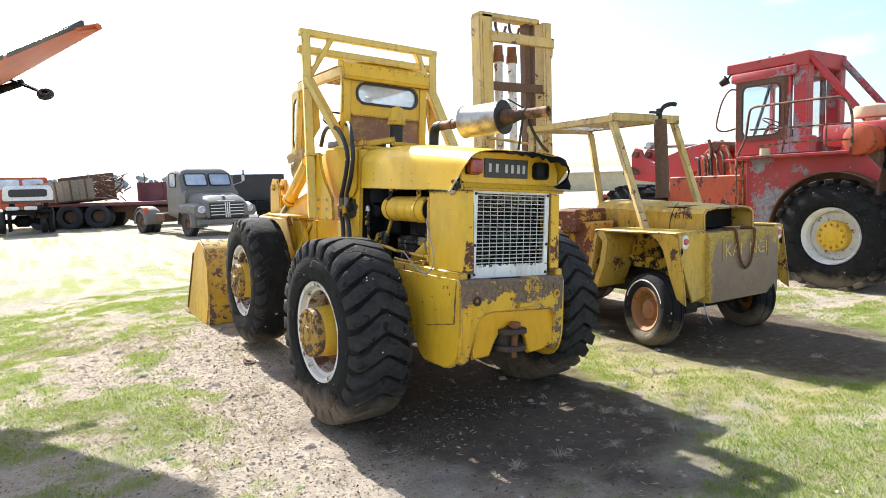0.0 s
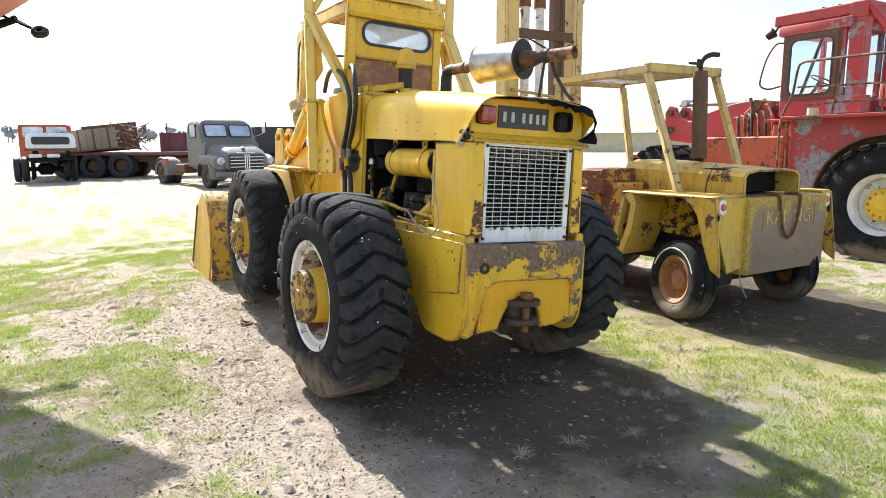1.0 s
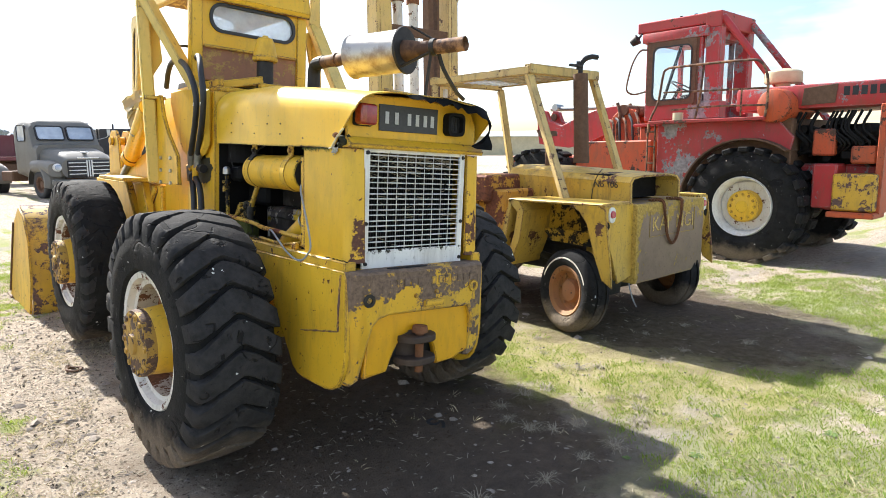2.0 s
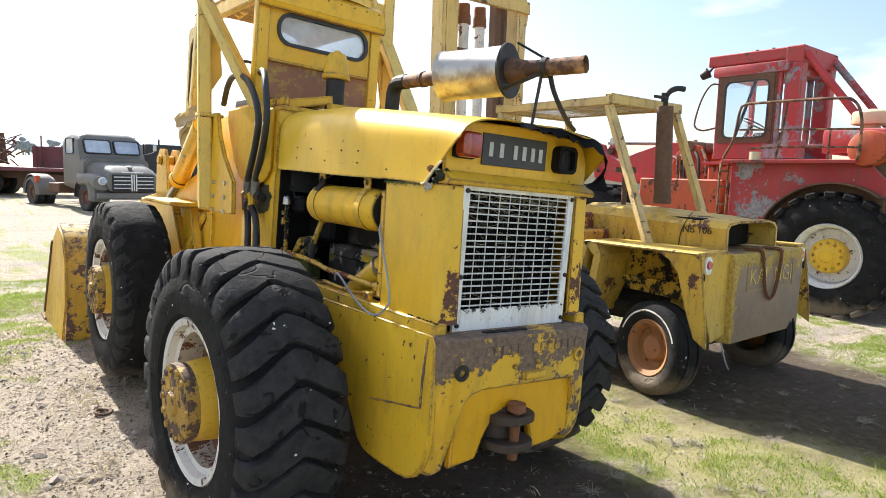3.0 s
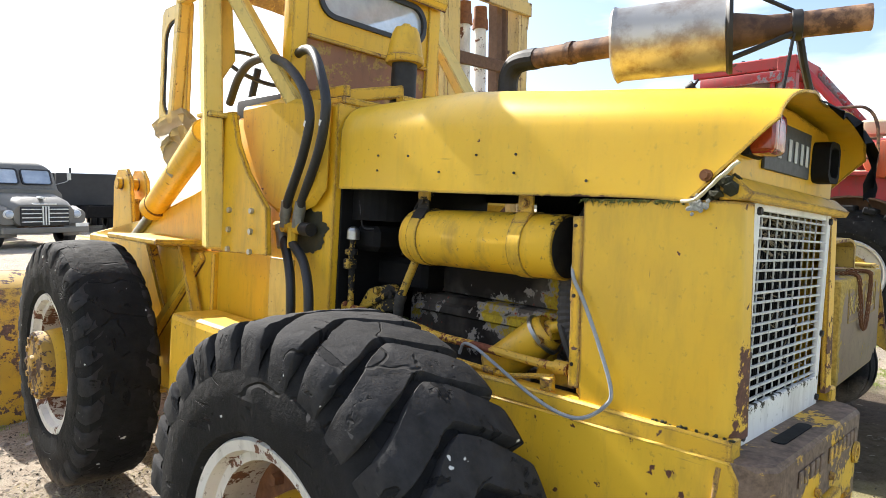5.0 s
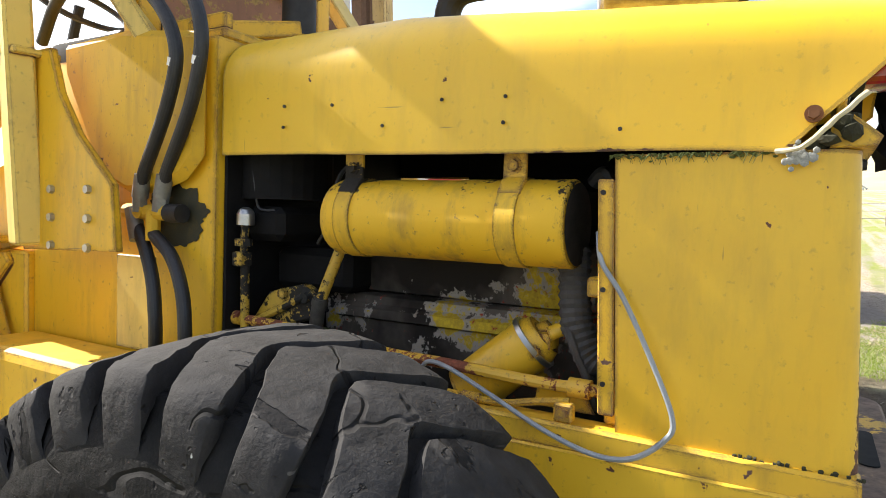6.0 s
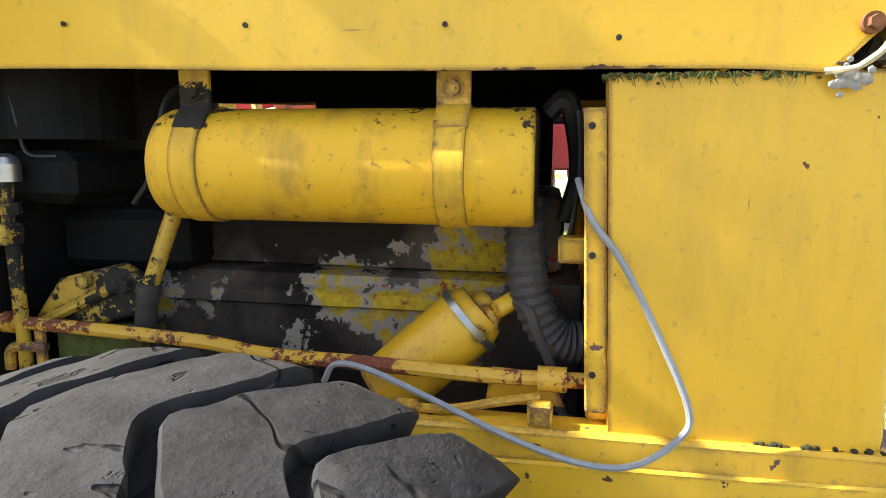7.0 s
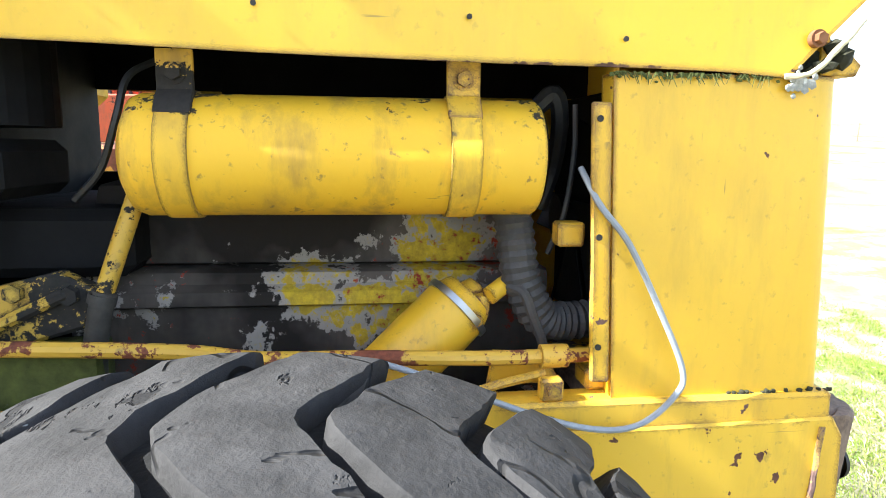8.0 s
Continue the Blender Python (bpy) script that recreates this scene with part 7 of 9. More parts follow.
    tube(bm, [(2.62, 3.76, 2.32), (2.90, 3.70, 2.28), (3.40, 3.68, 2.22)], 0.02, 8)
    part("guard_pipe", bm, TAN_PAINT, fl)
    for ob in fl.children:
        if ob.name.split(".")[0] in ("mast_rail", "inner_mast_rail", "mast_beam", "mast_tie", "mast_cylinder"):
            ob.matrix_local = Matrix.Translation((0.11, 0, 0)) @ ob.matrix_local
    return fl


build_forklift()

# ---- the big red loader ----
def build_red():
    rl = thing("red_wheel_loader", pose(0, -0.08, 0.08), "large faded red wheel loader with a high cab and huge tyres", "wheel loader")
    for x, y, s in ((7.08, 1.42, -1), (9.10, 1.42, 1), (7.10, 5.10, -1), (9.10, 5.10, 1)):
        w = road_wheel(rl, pose(x, y, 0.775), 0.765, 0.62, 0.40, s, WHITE_PAINT, "huge black loader tyre with block lugs", TYRE_MAT, "wheel", 22)
        tagged(w, "huge wheel with a white rim and yellow hub")
        bm = fresh()
        lathe(bm, [(s * 0.05, 0.22), (s * 0.20, 0.215), (s * 0.215, 0.20), (s * 0.22, 0.10), (s * 0.235, 0.08), (s * 0.236, 0.0)], 32)
        for k in range(12):
            a = 2 * math.pi * k / 12
            rod(bm, (s * 0.215, 0.165 * math.cos(a), 0.165 * math.sin(a)), (s * 0.235, 0.165 * math.cos(a), 0.165 * math.sin(a)), 0.016, 0.014, 6)
        part("hub", bm, YELLOW, w, "yellow bolted hub")
        bm = fresh()
        lathe(bm, [(s * 0.10, 0.335), (s * 0.092, 0.30), (s * 0.088, 0.222)], 32)
        part("rim_well", bm, WHITE_RIM, w, "rust-stained white well of the rim")
    # rear frame, belly, arch and side panel
    bm = fresh()
    solid(bm, (7.35, -0.12, 0.75), (8.75, 2.9, 1.35), 0.03)
    solid(bm, (7.0, 0.34, 0.80), (7.36, 0.62, 1.36), 0.02)
    part("rear_frame", bm, RED_PAINT, rl, "faded red rear frame")
    bm = fresh()
    c, ro, ri = (1.42, 0.78), 1.02, 0.90
    arch = [(2.80, 1.96), (2.80, 0.62), (2.30, 0.62)]
    for k in range(11):
        a = radians(10 + 115 * k / 10)
        arch.append((c[0] + ri * math.cos(a), c[1] + ri * math.sin(a)))
    arch += [(0.86, 1.70), (1.10, 1.96)]
    prism(bm, arch, "x", 6.98, 7.02, 0.004)
    side = part("side_panel", bm, RED_PAINT, rl, "faded red side panel with grey primer patches")
    bm = fresh()
    pts = [(c[0] + ri * math.cos(radians(0 + 125 * k / 14)), c[1] + ri * math.sin(radians(0 + 125 * k / 14))) for k in range(15)]
    out = [(c[0] + (ri + 0.02) * math.cos(radians(0 + 125 * k / 14)), c[1] + (ri + 0.02) * math.sin(radians(0 + 125 * k / 14))) for k in range(15)]
    prism(bm, pts + out[::-1], "x", 6.82, 7.40)
    part("wheel_arch", bm, BROWN_STEEL, side, "brown wheel arch edge")
    bm = fresh()
    solid(bm, (7.02, 0.9, 0.7), (8.7, 2.8, 1.95), 0.02)
    part("inner_body", bm, BROWN_STEEL, rl)
    # deck, cab
    bm = fresh()
    solid(bm, (6.78, 1.18, 1.93), (8.72, 2.85, 1.975), 0.006)
    solid(bm, (7.60, 2.85, 1.93), (9.20, 3.62, 1.975), 0.006)
    solid(bm, (8.72, 1.60, 1.93), (9.25, 2.85, 1.975), 0.006)
    part("deck", bm, RED_RUST, rl, "deck plate at the cab's foot")
    bm = fresh()
    solid(bm, (7.70, 2.80, 1.30), (9.10, 3.56, 1.93), 0.03)
    bulk = part("bulkhead", bm, ORANGE_RED, rl, "scraped orange bulkhead below the cab")
    bm = fresh()
    solid(bm, (7.692, 3.02, 1.48), (7.699, 3.26, 1.66), 0.0)
    part("opening", bm, BLACK_IRON, bulk)
    bm = fresh()
    rod(bm, (6.86, 2.42, 1.975), (6.86, 2.42, 2.08), 0.075, 0.075, 20)
    part("filler_cap", bm, CREAM, rl, "cream filler cap on the deck")
    cy0, cy1, cx0, cx1 = 2.42, 3.40, 7.47, 8.62
    bm = fresh()
    solid(bm, (cx0, cy0, 1.975), (cx1, cy1, 2.26), 0.012)
    part("cab_base", bm, RED_PAINT, rl)
    for x in (cx0, cx1 - 0.10):
        for y in (cy0, cy1 - 0.08):
            bm = fresh()
            solid(bm, (x, y, 2.26), (x + 0.08, y + 0.08, 3.34), 0.012)
            part("cab_post", bm, RED_PAINT, rl)
    bm = fresh()
    solid(bm, (cx0 - 0.02, 2.47, 2.20), (cx0 + 0.06, 2.56, 3.26), 0.01)
    part("door_frame", bm, BROWN_STEEL, rl)
    bm = fresh()
    k = 5
    ring_plate(bm, rounded(0.86, 1.04, 0.06, k, 2.93, 2.735), rounded(0.66, 0.84, 0.09, k, 2.91, 2.725), "x", cx0 - 0.035, cx0 - 0.015)
    door = part("cab_door", bm, BROWN_STEEL, rl, "brown rusty cab door with a large window")
    bm = fresh()
    ring_plate(bm, rounded(0.69, 0.87, 0.10, k, 2.91, 2.725), rounded(0.65, 0.83, 0.09, k, 2.91, 2.725), "x", cx0 - 0.045, cx0 - 0.012)
    part("door_gasket", bm, GASKET, door)
    bm = fresh()
    prism(bm, rounded(0.66, 0.84, 0.09, k, 2.91, 2.725), "x", cx0 - 0.028, cx0 - 0.022)
    p = part("door_pane", bm, GLASS, door)
    p.visible_shadow = False
    for lo, hi, nm in (((cx0 + 0.08, cy0 + 0.02, 2.40), (cx1 - 0.08, cy0 + 0.03, 3.30), "rear_pane"), ((cx0 + 0.08, cy1 - 0.03, 2.28), (cx1 - 0.08, cy1 - 0.02, 3.30), "front_pane")):
        bm = fresh()
        solid(bm, lo, hi, 0)
        p = part(nm, bm, GLASS, rl)
        p.visible_shadow = False
    bm = fresh()
    solid(bm, (cx0 - 0.06, cy0 - 0.10, 3.24), (cx1 + 0.06, cy1 + 0.06, 3.405), 0.04, 2)
    part("cab_roof", bm, RED_PAINT, rl, "red cab roof")
    bm = fresh()
    lathe(bm, [(-0.012, 0.19), (0.0, 0.20), (0.012, 0.19), (0.0, 0.18), (-0.012, 0.19)], 24, pose(8.0, 3.02, 2.55, 0, 0, 90) @ pose(0, 0, 0, 0, 60, 0))
    rod(bm, (8.0, 3.06, 2.53), (8.0, 3.24, 2.24), 0.03, 0.03, 10)
    solid(bm, (7.80, 2.50, 2.1), (8.3, 2.95, 2.40), 0.05, 2)
    beam(bm, (7.72, 3.2, 2.3), (7.80, 2.95, 3.20), 0.03, 0.05)
    part("steering_wheel", bm, BLACK_PAINT, rl)
    # roll-over frame
    bm = fresh()
    solid(bm, (7.54, 2.24, 3.49), (8.66, 3.55, 3.55), 0.01)
    solid(bm, (7.50, 2.20, 3.43), (7.64, 3.60, 3.60), 0.015)
    solid(bm, (8.56, 2.20, 3.43), (8.70, 3.60, 3.60), 0.015)
    solid(bm, (7.494, 2.145, 3.36), (8.706, 2.40, 3.606), 0.015)
    solid(bm, (7.64, 3.48, 3.45), (8.56, 3.595, 3.58), 0.012)
    part("roll_over_roof", bm, RED_RUST, rl, "red roll-over frame roof with worn edges")
    for x in (7.50, 8.52):
        bm = fresh()
        solid(bm, (x, 2.15, 1.98), (x + 0.18, 2.39, 3.38), 0.02)
        prism(bm, [(2.10, 1.98), (2.48, 1.98), (2.48, 2.12), (2.40, 2.24), (2.10, 2.24)], "x", x - 0.02, x + 0.20, 0.01)
        part("roll_over_post", bm, RED_PAINT, rl, "red roll-over post")
        bm = fresh()
        rod(bm, (x + 0.07, 2.16, 3.52), (x + 0.04, 0.42, 1.30), 0.052, 0.052, 18)
        part("roll_over_strut", bm, RED_PAINT, rl, "red tubular strut")
        bm = fresh()
        prism(bm, [(0.62, 1.45), (0.56, 1.14), (0.18, 1.14), (0.26, 1.26), (0.46, 1.50)], "x", x - 0.06, x + 0.14, 0.008)
        part("strut_foot", bm, ORANGE_RED, rl)
    # rails, mirror, ladder, lamps
    def rail(pts, r=0.018):
        b2 = fresh()
        tube(b2, pts, r, 8, 5)
        return part("hand_rail", b2, RUSTY_PIPE, rl, "rusty tubular hand rail")
    rail([(6.82, 2.88, 1.75), (6.82, 2.84, 2.0), (6.82, 2.72, 2.25), (6.82, 2.66, 2.62), (6.82, 2.60, 2.71), (6.82, 2.4, 2.725), (6.82, 1.5, 2.72), (6.82, 1.28, 2.68), (6.82, 1.18, 2.5), (6.82, 1.16, 2.2), (6.82, 1.18, 1.97)])
    rail([(6.82, 2.64, 2.38), (6.82, 2.0, 2.36), (6.82, 1.16, 2.34)], 0.013)
    rail([(6.82, 2.50, 2.12), (6.82, 1.9, 2.14), (6.82, 1.17, 2.12)], 0.013)
    rail([(6.82, 2.14, 1.97), (6.82, 2.08, 2.3), (6.82, 2.04, 2.72)], 0.016)
    rail([(6.82, 1.50, 1.97), (6.82, 1.50, 2.36)], 0.012)
    for y in (2.80, 2.92):
        rail([(6.90, y, 0.75), (6.90, y, 1.93)], 0.014)
    bm = fresh()
    for z in (0.85, 1.1, 1.35, 1.6, 1.82):
        rod(bm, (6.90, 2.80, z), (6.90, 2.92, z), 0.012, 0.012, 8)
    apart("ladder_rung", bm, RUSTY_PIPE, rl)
    bm = fresh()
    tube(bm, [(7.44, 3.36, 3.14), (7.34, 3.44, 3.12), (7.28, 3.54, 2.92), (7.26, 3.62, 2.60), (7.28, 3.62, 2.47), (7.34, 3.52, 2.42), (7.45, 3.38, 2.46)], 0.014, 8)
    part("mirror_arm", bm, BROWN_STEEL, rl)
    bm = fresh()
    rod(bm, (7.44, 3.55, 3.34), (7.42, 3.66, 3.28), 0.085, 0.06, 16)
    rod(bm, (7.46, 3.56, 3.34), (7.54, 3.52, 3.46), 0.02, 0.02, 8)
    part("work_lamp", bm, DARK_STEEL, rl, "dark work lamp under the roof")
    bm = fresh()
    for y in (2.35, 2.6):
        rod(bm, (7.75, y + 0.35, 3.55), (7.75, y + 0.35, 3.66), 0.03, 0.025, 10)
    apart("roof_lamp", bm, DARK_STEEL, rl)
    # air tank, air cleaner, hood, engine
    bm = fresh()
    lathe(bm, [(6.84, 0.0), (6.845, 0.15), (6.865, 0.205), (6.89, 0.218), (7.75, 0.218)], 32, Matrix.Translation((0, 1.10, 2.11)))
    part("air_tank", bm, ORANGE_RED, rl, "orange-red round tank end with scraped paint")
    bm = fresh()
    lathe(bm, [(2.34, 0.09), (2.48, 0.10), (2.49, 0.24), (2.515, 0.255), (2.64, 0.25), (2.66, 0.23), (2.69, 0.10), (2.692, 0.0)], 32, pose(8.05, 1.45, 0) @ pose(0, 0, 0, 0, -90, 0))
    part("air_cleaner", bm, CREAM, rl, "cream air cleaner cap with a rusty lid")
    bm = fresh()
    solid(bm, (7.10, -0.14, 2.06), (8.50, 1.70, 2.37), 0.05, 2)
    hood = part("hood", bm, RED_PAINT, rl, "faded red engine hood")
    bm = fresh()
    for k in range(5):
        solid(bm, (7.094, -0.08 + 0.095 * k, 2.20), (7.0995, -0.015 + 0.095 * k, 2.31), 0.001)
    apart("name_bar", bm, BLACK_PAINT, hood)
    bm = fresh()
    prism(bm, [(0.45, 2.12), (0.84, 2.10), (0.82, 2.32), (0.43, 2.35)], "x", 7.085, 7.098, 0.002)
    part("burnt_patch", bm, BROWN_STEEL, hood)
    bm = fresh()
    rnd = random.Random(21)
    solid(bm, (7.45, -0.08, 1.3), (8.2, 0.75, 1.86), 0.05)
    for i in range(26):
        y, z = rnd.uniform(0.0, 0.9), rnd.uniform(1.4, 1.85)
        if i % 2:
            rod(bm, (7.18, y, z), (7.45, y + rnd.uniform(-0.1, 0.1), z), rnd.uniform(0.03, 0.10), None, 12)
        else:
            solid(bm, (7.20, y, z), (7.46, y + rnd.uniform(0.06, 0.16), z + rnd.uniform(0.05, 0.12)), 0.01)
    for i in range(14):
        y = rnd.uniform(0.02, 0.9)
        tube(bm, [(7.2, y, 2.02), (7.14, y + 0.05, 1.8), (7.16, y - 0.12, 1.6), (7.3, y + 0.1, 1.45)], 0.016, 6, 5)
    part("engine", bm, BLACK_IRON, rl, "dark exposed engine with pipes")
    bm = fresh()
    solid(bm, (7.10, 0.42, 1.46), (7.24, 0.68, 1.80), 0.02)
    solid(bm, (7.12, -0.04, 1.36), (7.34, 0.24, 1.58), 0.02)
    apart("battery_box", bm, ORANGE_RED, rl, "orange-red box beside the engine")
    bm = fresh()
    solid(bm, (6.96, -0.10, 0.78), (7.36, 0.37, 1.24), 0.02)
    part("step_box", bm, YELLOW_RUSTY, rl, "yellow and red step box")
    bm = fresh()
    solid(bm, (6.90, -0.12, 0.70), (7.36, 0.40, 0.77), 0.01)
    solid(bm, (7.08, -0.13, 0.75), (7.36, -0.05, 2.08), 0.01)
    apart("rear_post", bm, ORANGE_RED, rl)
    # front frame, arms
    bm = fresh()
    solid(bm, (7.3, 2.9, 0.75), (8.7, 6.2, 1.45), 0.05)
    solid(bm, (7.15, 3.0, 1.10), (7.35, 4.4, 1.70), 0.02)
    part("front_frame", bm, ORANGE_RED, rl, "scraped orange-red front frame")
    for x in (7.72, 8.36):
        bm = fresh()
        prism(bm, [(3.50, 1.30), (3.62, 2.02), (3.74, 2.28), (3.98, 2.32), (4.16, 2.16), (4.32, 1.84), (4.50, 1.30)], "x", x, x + 0.09, 0.012)
        part("arm_tower", bm, ORANGE_RED, rl, "scraped orange upright carrying the lift arms")
    bm = fresh()
    solid(bm, (7.16, 3.02, 1.18), (7.36, 4.30, 1.66), 0.02)
    part("valve_box", bm, ORANGE_RED, rl, "scraped orange valve box")
    for k in range(6):
        bm = fresh()
        y = 3.1 + 0.13 * k
        tube(bm, [(7.60, y + 0.4, 1.55), (7.60, y + 0.43, 1.80 + 0.04 * (k % 3)), (7.62, y + 0.46, 2.05), (7.70, y + 0.58, 2.22 - 0.03 * k)], 0.024, 8, 5)
        part("hydraulic_hose", bm, HOSE if k % 2 else RUSTY_PIPE, rl)
    for x in (7.84, 8.24):
        bm = fresh()
        prism(bm, [(5.98, 1.70), (6.02, 1.95), (6.04, 2.24), (5.94, 2.38), (5.80, 2.34), (5.72, 2.16), (5.42, 2.05), (5.02, 2.20), (4.60, 2.32), (4.28, 2.36), (3.98, 2.37), (3.82, 2.28), (4.10, 2.06), (4.36, 1.86), (4.72, 1.72), (5.25, 1.62)], "x", x, x + 0.10, 0.012)
        arm = part("lift_arm", bm, RED_PAINT, rl, "faded red lift arm")
        bm = fresh()
        rod(bm, (x - 0.16, 3.92, 2.27), (x + 0.20, 3.92, 2.27), 0.095, 0.095, 18)
        rod(bm, (x - 0.05, 5.90, 2.24), (x + 0.15, 5.90, 2.24), 0.07, 0.07, 14)
        beam(bm, (x - 0.04, 5.86, 1.82), (x - 0.02, 5.98, 1.98), 0.10, 0.03, 0.004)
        apart("arm_pin", bm, BROWN_STEEL, arm)
        bm = fresh()
        tube(bm, [(x - 0.14, 4.05, 2.40), (x - 0.16, 3.98, 2.20), (x - 0.17, 4.02, 1.95), (x - 0.16, 4.00, 1.60)], 0.03, 8)
        part("arm_hose", bm, RUSTY_PIPE, arm)
    bm = fresh()
    rod(bm, (8.09, 4.4, 2.36), (8.09, 5.86, 2.40), 0.045, 0.045, 14)
    rod(bm, (7.98, 5.70, 2.42), (8.20, 5.70, 2.42), 0.07, 0.07, 14)
    part("tilt_rod", bm, STEEL, rl)
    text_mesh("painted_number", "968", 0.22, BLACK_PAINT, rl, pose(7.832, 5.15, 1.88, 90, 0, -90), "dark painted number on the arm")
    # the cab sits inboard, and the arms hang between the front wheels
    cab_parts = ("cab_base", "cab_post", "door_frame", "cab_door", "rear_pane", "front_pane", "cab_roof", "steering_wheel", "roll_over_roof", "roll_over_post", "roll_over_strut", "strut_foot", "mirror_arm", "work_lamp", "roof_lamp")
    arm_parts = ("arm_tower", "lift_arm", "tilt_rod", "painted_number", "hydraulic_hose")
    for ob in rl.children:
        kind = ob.name.split(".")[0]
        if kind in cab_parts:
            ob.matrix_local = Matrix.Translation((0.50, 0.16, 0.14)) @ ob.matrix_local
        elif kind in arm_parts:
            ob.matrix_local = Matrix.Translation((0.45, 0.16, 0.06)) @ ob.matrix_local
    return rl


build_red()

# ---- trucks parked across the paddock ----
def shell(bm, sections, close=True):
    """A skin through sections of equal point counts."""
    rings = [[bm.verts.new(p) for p in sec] for sec in sections]
    k = len(rings[0])
    fs = []
    for a, b in zip(rings, rings[1:]):
        for i in range(k):
            fs.append(bm.faces.new((a[i], a[(i + 1) % k], b[(i + 1) % k], b[i])))
    if close:
        fs.append(bm.faces.new(rings[0][::-1]))
        fs.append(bm.faces.new(rings[-1]))
    bmesh.ops.recalc_face_normals(bm, faces=fs)


def section(y, w, z0, z1, r, seg=4, cx=0.0):
    return [(x, y, z) for x, z in rounded(w, z1 - z0, r, seg, cx, (z0 + z1) / 2)]


def dual(parent, y, half, r, mat, rim):
    for s in (-1, 1):
        for off in (0.0, 0.27):
            road_wheel(parent, pose(s * (half - off), y, r), r, 0.24, r * 0.56, s, rim, "", mat)


def build_grey_truck(m):
    t = thing("vintage_truck", m, "vintage grey-green truck with a rounded cab and bare chassis", "truck")
    # local: front looks to -y
    bm = fresh()
    shell(bm, [section(-0.95, 1.30, 0.62, 1.18, 0.22), section(-0.75, 1.34, 0.60, 1.34, 0.25), section(-0.3, 1.40, 0.60, 1.46, 0.25), section(0.25, 1.62, 0.60, 1.52, 0.2)])
    part("bonnet", bm, GREY_TRUCK, t, "grey rounded bonnet")
    bm = fresh()
    shell(bm, [section(0.0, 1.66, 0.60, 1.60, 0.18), section(0.18, 1.70, 0.60, 1.62, 0.18), section(0.42, 1.66, 0.60, 2.24, 0.26), section(0.56, 1.66, 0.60, 2.35, 0.32), section(0.80, 1.66, 0.60, 2.42, 0.36), section(1.20, 1.66, 0.60, 2.42, 0.36), section(1.36, 1.64, 0.60, 2.34, 0.34), section(1.44, 1.58, 0.62, 2.20, 0.30)])
    cab = part("cab", bm, GREY_TRUCK, t, "grey rounded truck cab")
    k = 5
    tilt = Matrix.Translation((0, 0.285, 1.95)) @ Matrix.Rotation(radians(-20), 4, "X")
    for s in (-1, 1):
        bm = fresh()
        ring_plate(bm, rounded(0.68, 0.46, 0.07, k, s * 0.37, 0), rounded(0.62, 0.40, 0.06, k, s * 0.37, 0), "y", -0.03, 0.02)
        fr = part("windscreen_frame", bm, GASKET, cab, m=tilt)
        bm = fresh()
        prism(bm, rounded(0.63, 0.41, 0.06, k, s * 0.37, 0), "y", -0.012, -0.008)
        part("windscreen_pane", bm, SKY_GLASS, fr)
        bm = fresh()
        ring_plate(bm, rounded(0.52, 0.50, 0.08, k, 0.86, 1.95), rounded(0.46, 0.44, 0.06, k, 0.86, 1.95), "x", s * 0.81, s * 0.85)
        fr = part("side_window_frame", bm, GASKET, cab)
        bm = fresh()
        prism(bm, rounded(0.47, 0.45, 0.06, k, 0.86, 1.95), "x", s * 0.832, s * 0.838)
        part("side_window_pane", bm, SKY_GLASS, fr)
        bm = fresh()
        lathe(bm, [(s * 0.50, 0.58), (s * 0.62, 0.60), (s * 0.86, 0.58), (s * 0.95, 0.50), (s * 0.96, 0.45)], 22, Matrix.Translation((0, -0.15, 0.52)), radians(-10), radians(200))
        shell(bm, [section(-0.88, 0.40, 0.66, 1.05, 0.14, 4, s * 0.74), section(-0.55, 0.44, 0.80, 1.16, 0.15, 4, s * 0.74), section(0.2, 0.34, 0.78, 1.14, 0.12, 4, s * 0.78)])
        part("front_wing", bm, GREY_TRUCK, t, "grey rounded front wing")
        bm = fresh()
        lathe(bm, [(0.0, 0.115), (0.03, 0.12), (0.06, 0.10), (0.075, 0.05), (0.08, 0.0)], 20, pose(s * 0.72, -0.86, 0.93, 0, 0, -90))
        lamp = part("headlamp", bm, WHITE_PAINT, t, "round headlamp with a pale ring")
        bm = fresh()
        lathe(bm, [(0.0, 0.086), (0.02, 0.08), (0.03, 0.05), (0.034, 0.0)], 18, pose(s * 0.72, -0.93, 0.93, 0, 0, -90))
        part("lens", bm, SKY_GLASS, lamp)
        road_wheel(t, pose(s * 0.78, -0.15, 0.42), 0.42, 0.22, 0.24, s, BROWN_STEEL, "", RUBBER)
        bm = fresh()
        lathe(bm, [(s * 0.55, 0.58), (s * 0.62, 0.60), (s * 0.98, 0.60), (s * 1.0, 0.57)], 20, Matrix.Translation((0, 3.35, 0.45)), radians(-5), radians(185))
        bmesh.ops.solidify(bm, geom=bm.faces[:], thickness=0.02)
        part("rear_mudguard", bm, GREY_TRUCK, t, "curved grey rear mudguard with a rust patch")
        bm = fresh()
        solid(bm, (s * 0.95 - 0.05, 2.85, 0.75), (s * 0.95 + 0.05, 3.05, 1.0), 0.02)
        part("rust_flap", bm, ORANGE_RED, t)
    # grille slats and bumper
    for s in (-1, 1):
        for i in range(8):
            bm = fresh()
            solid(bm, (s * 0.29 - 0.21, -1.0, 0.66 + 0.055 * i), (s * 0.29 + 0.21, -0.945, 0.69 + 0.055 * i), 0.008)
            part("grille_slat", bm, WHITE_PAINT if i % 2 else BLACK_PAINT, t)
    for x in (-0.06, 0.0, 0.06):
        bm = fresh()
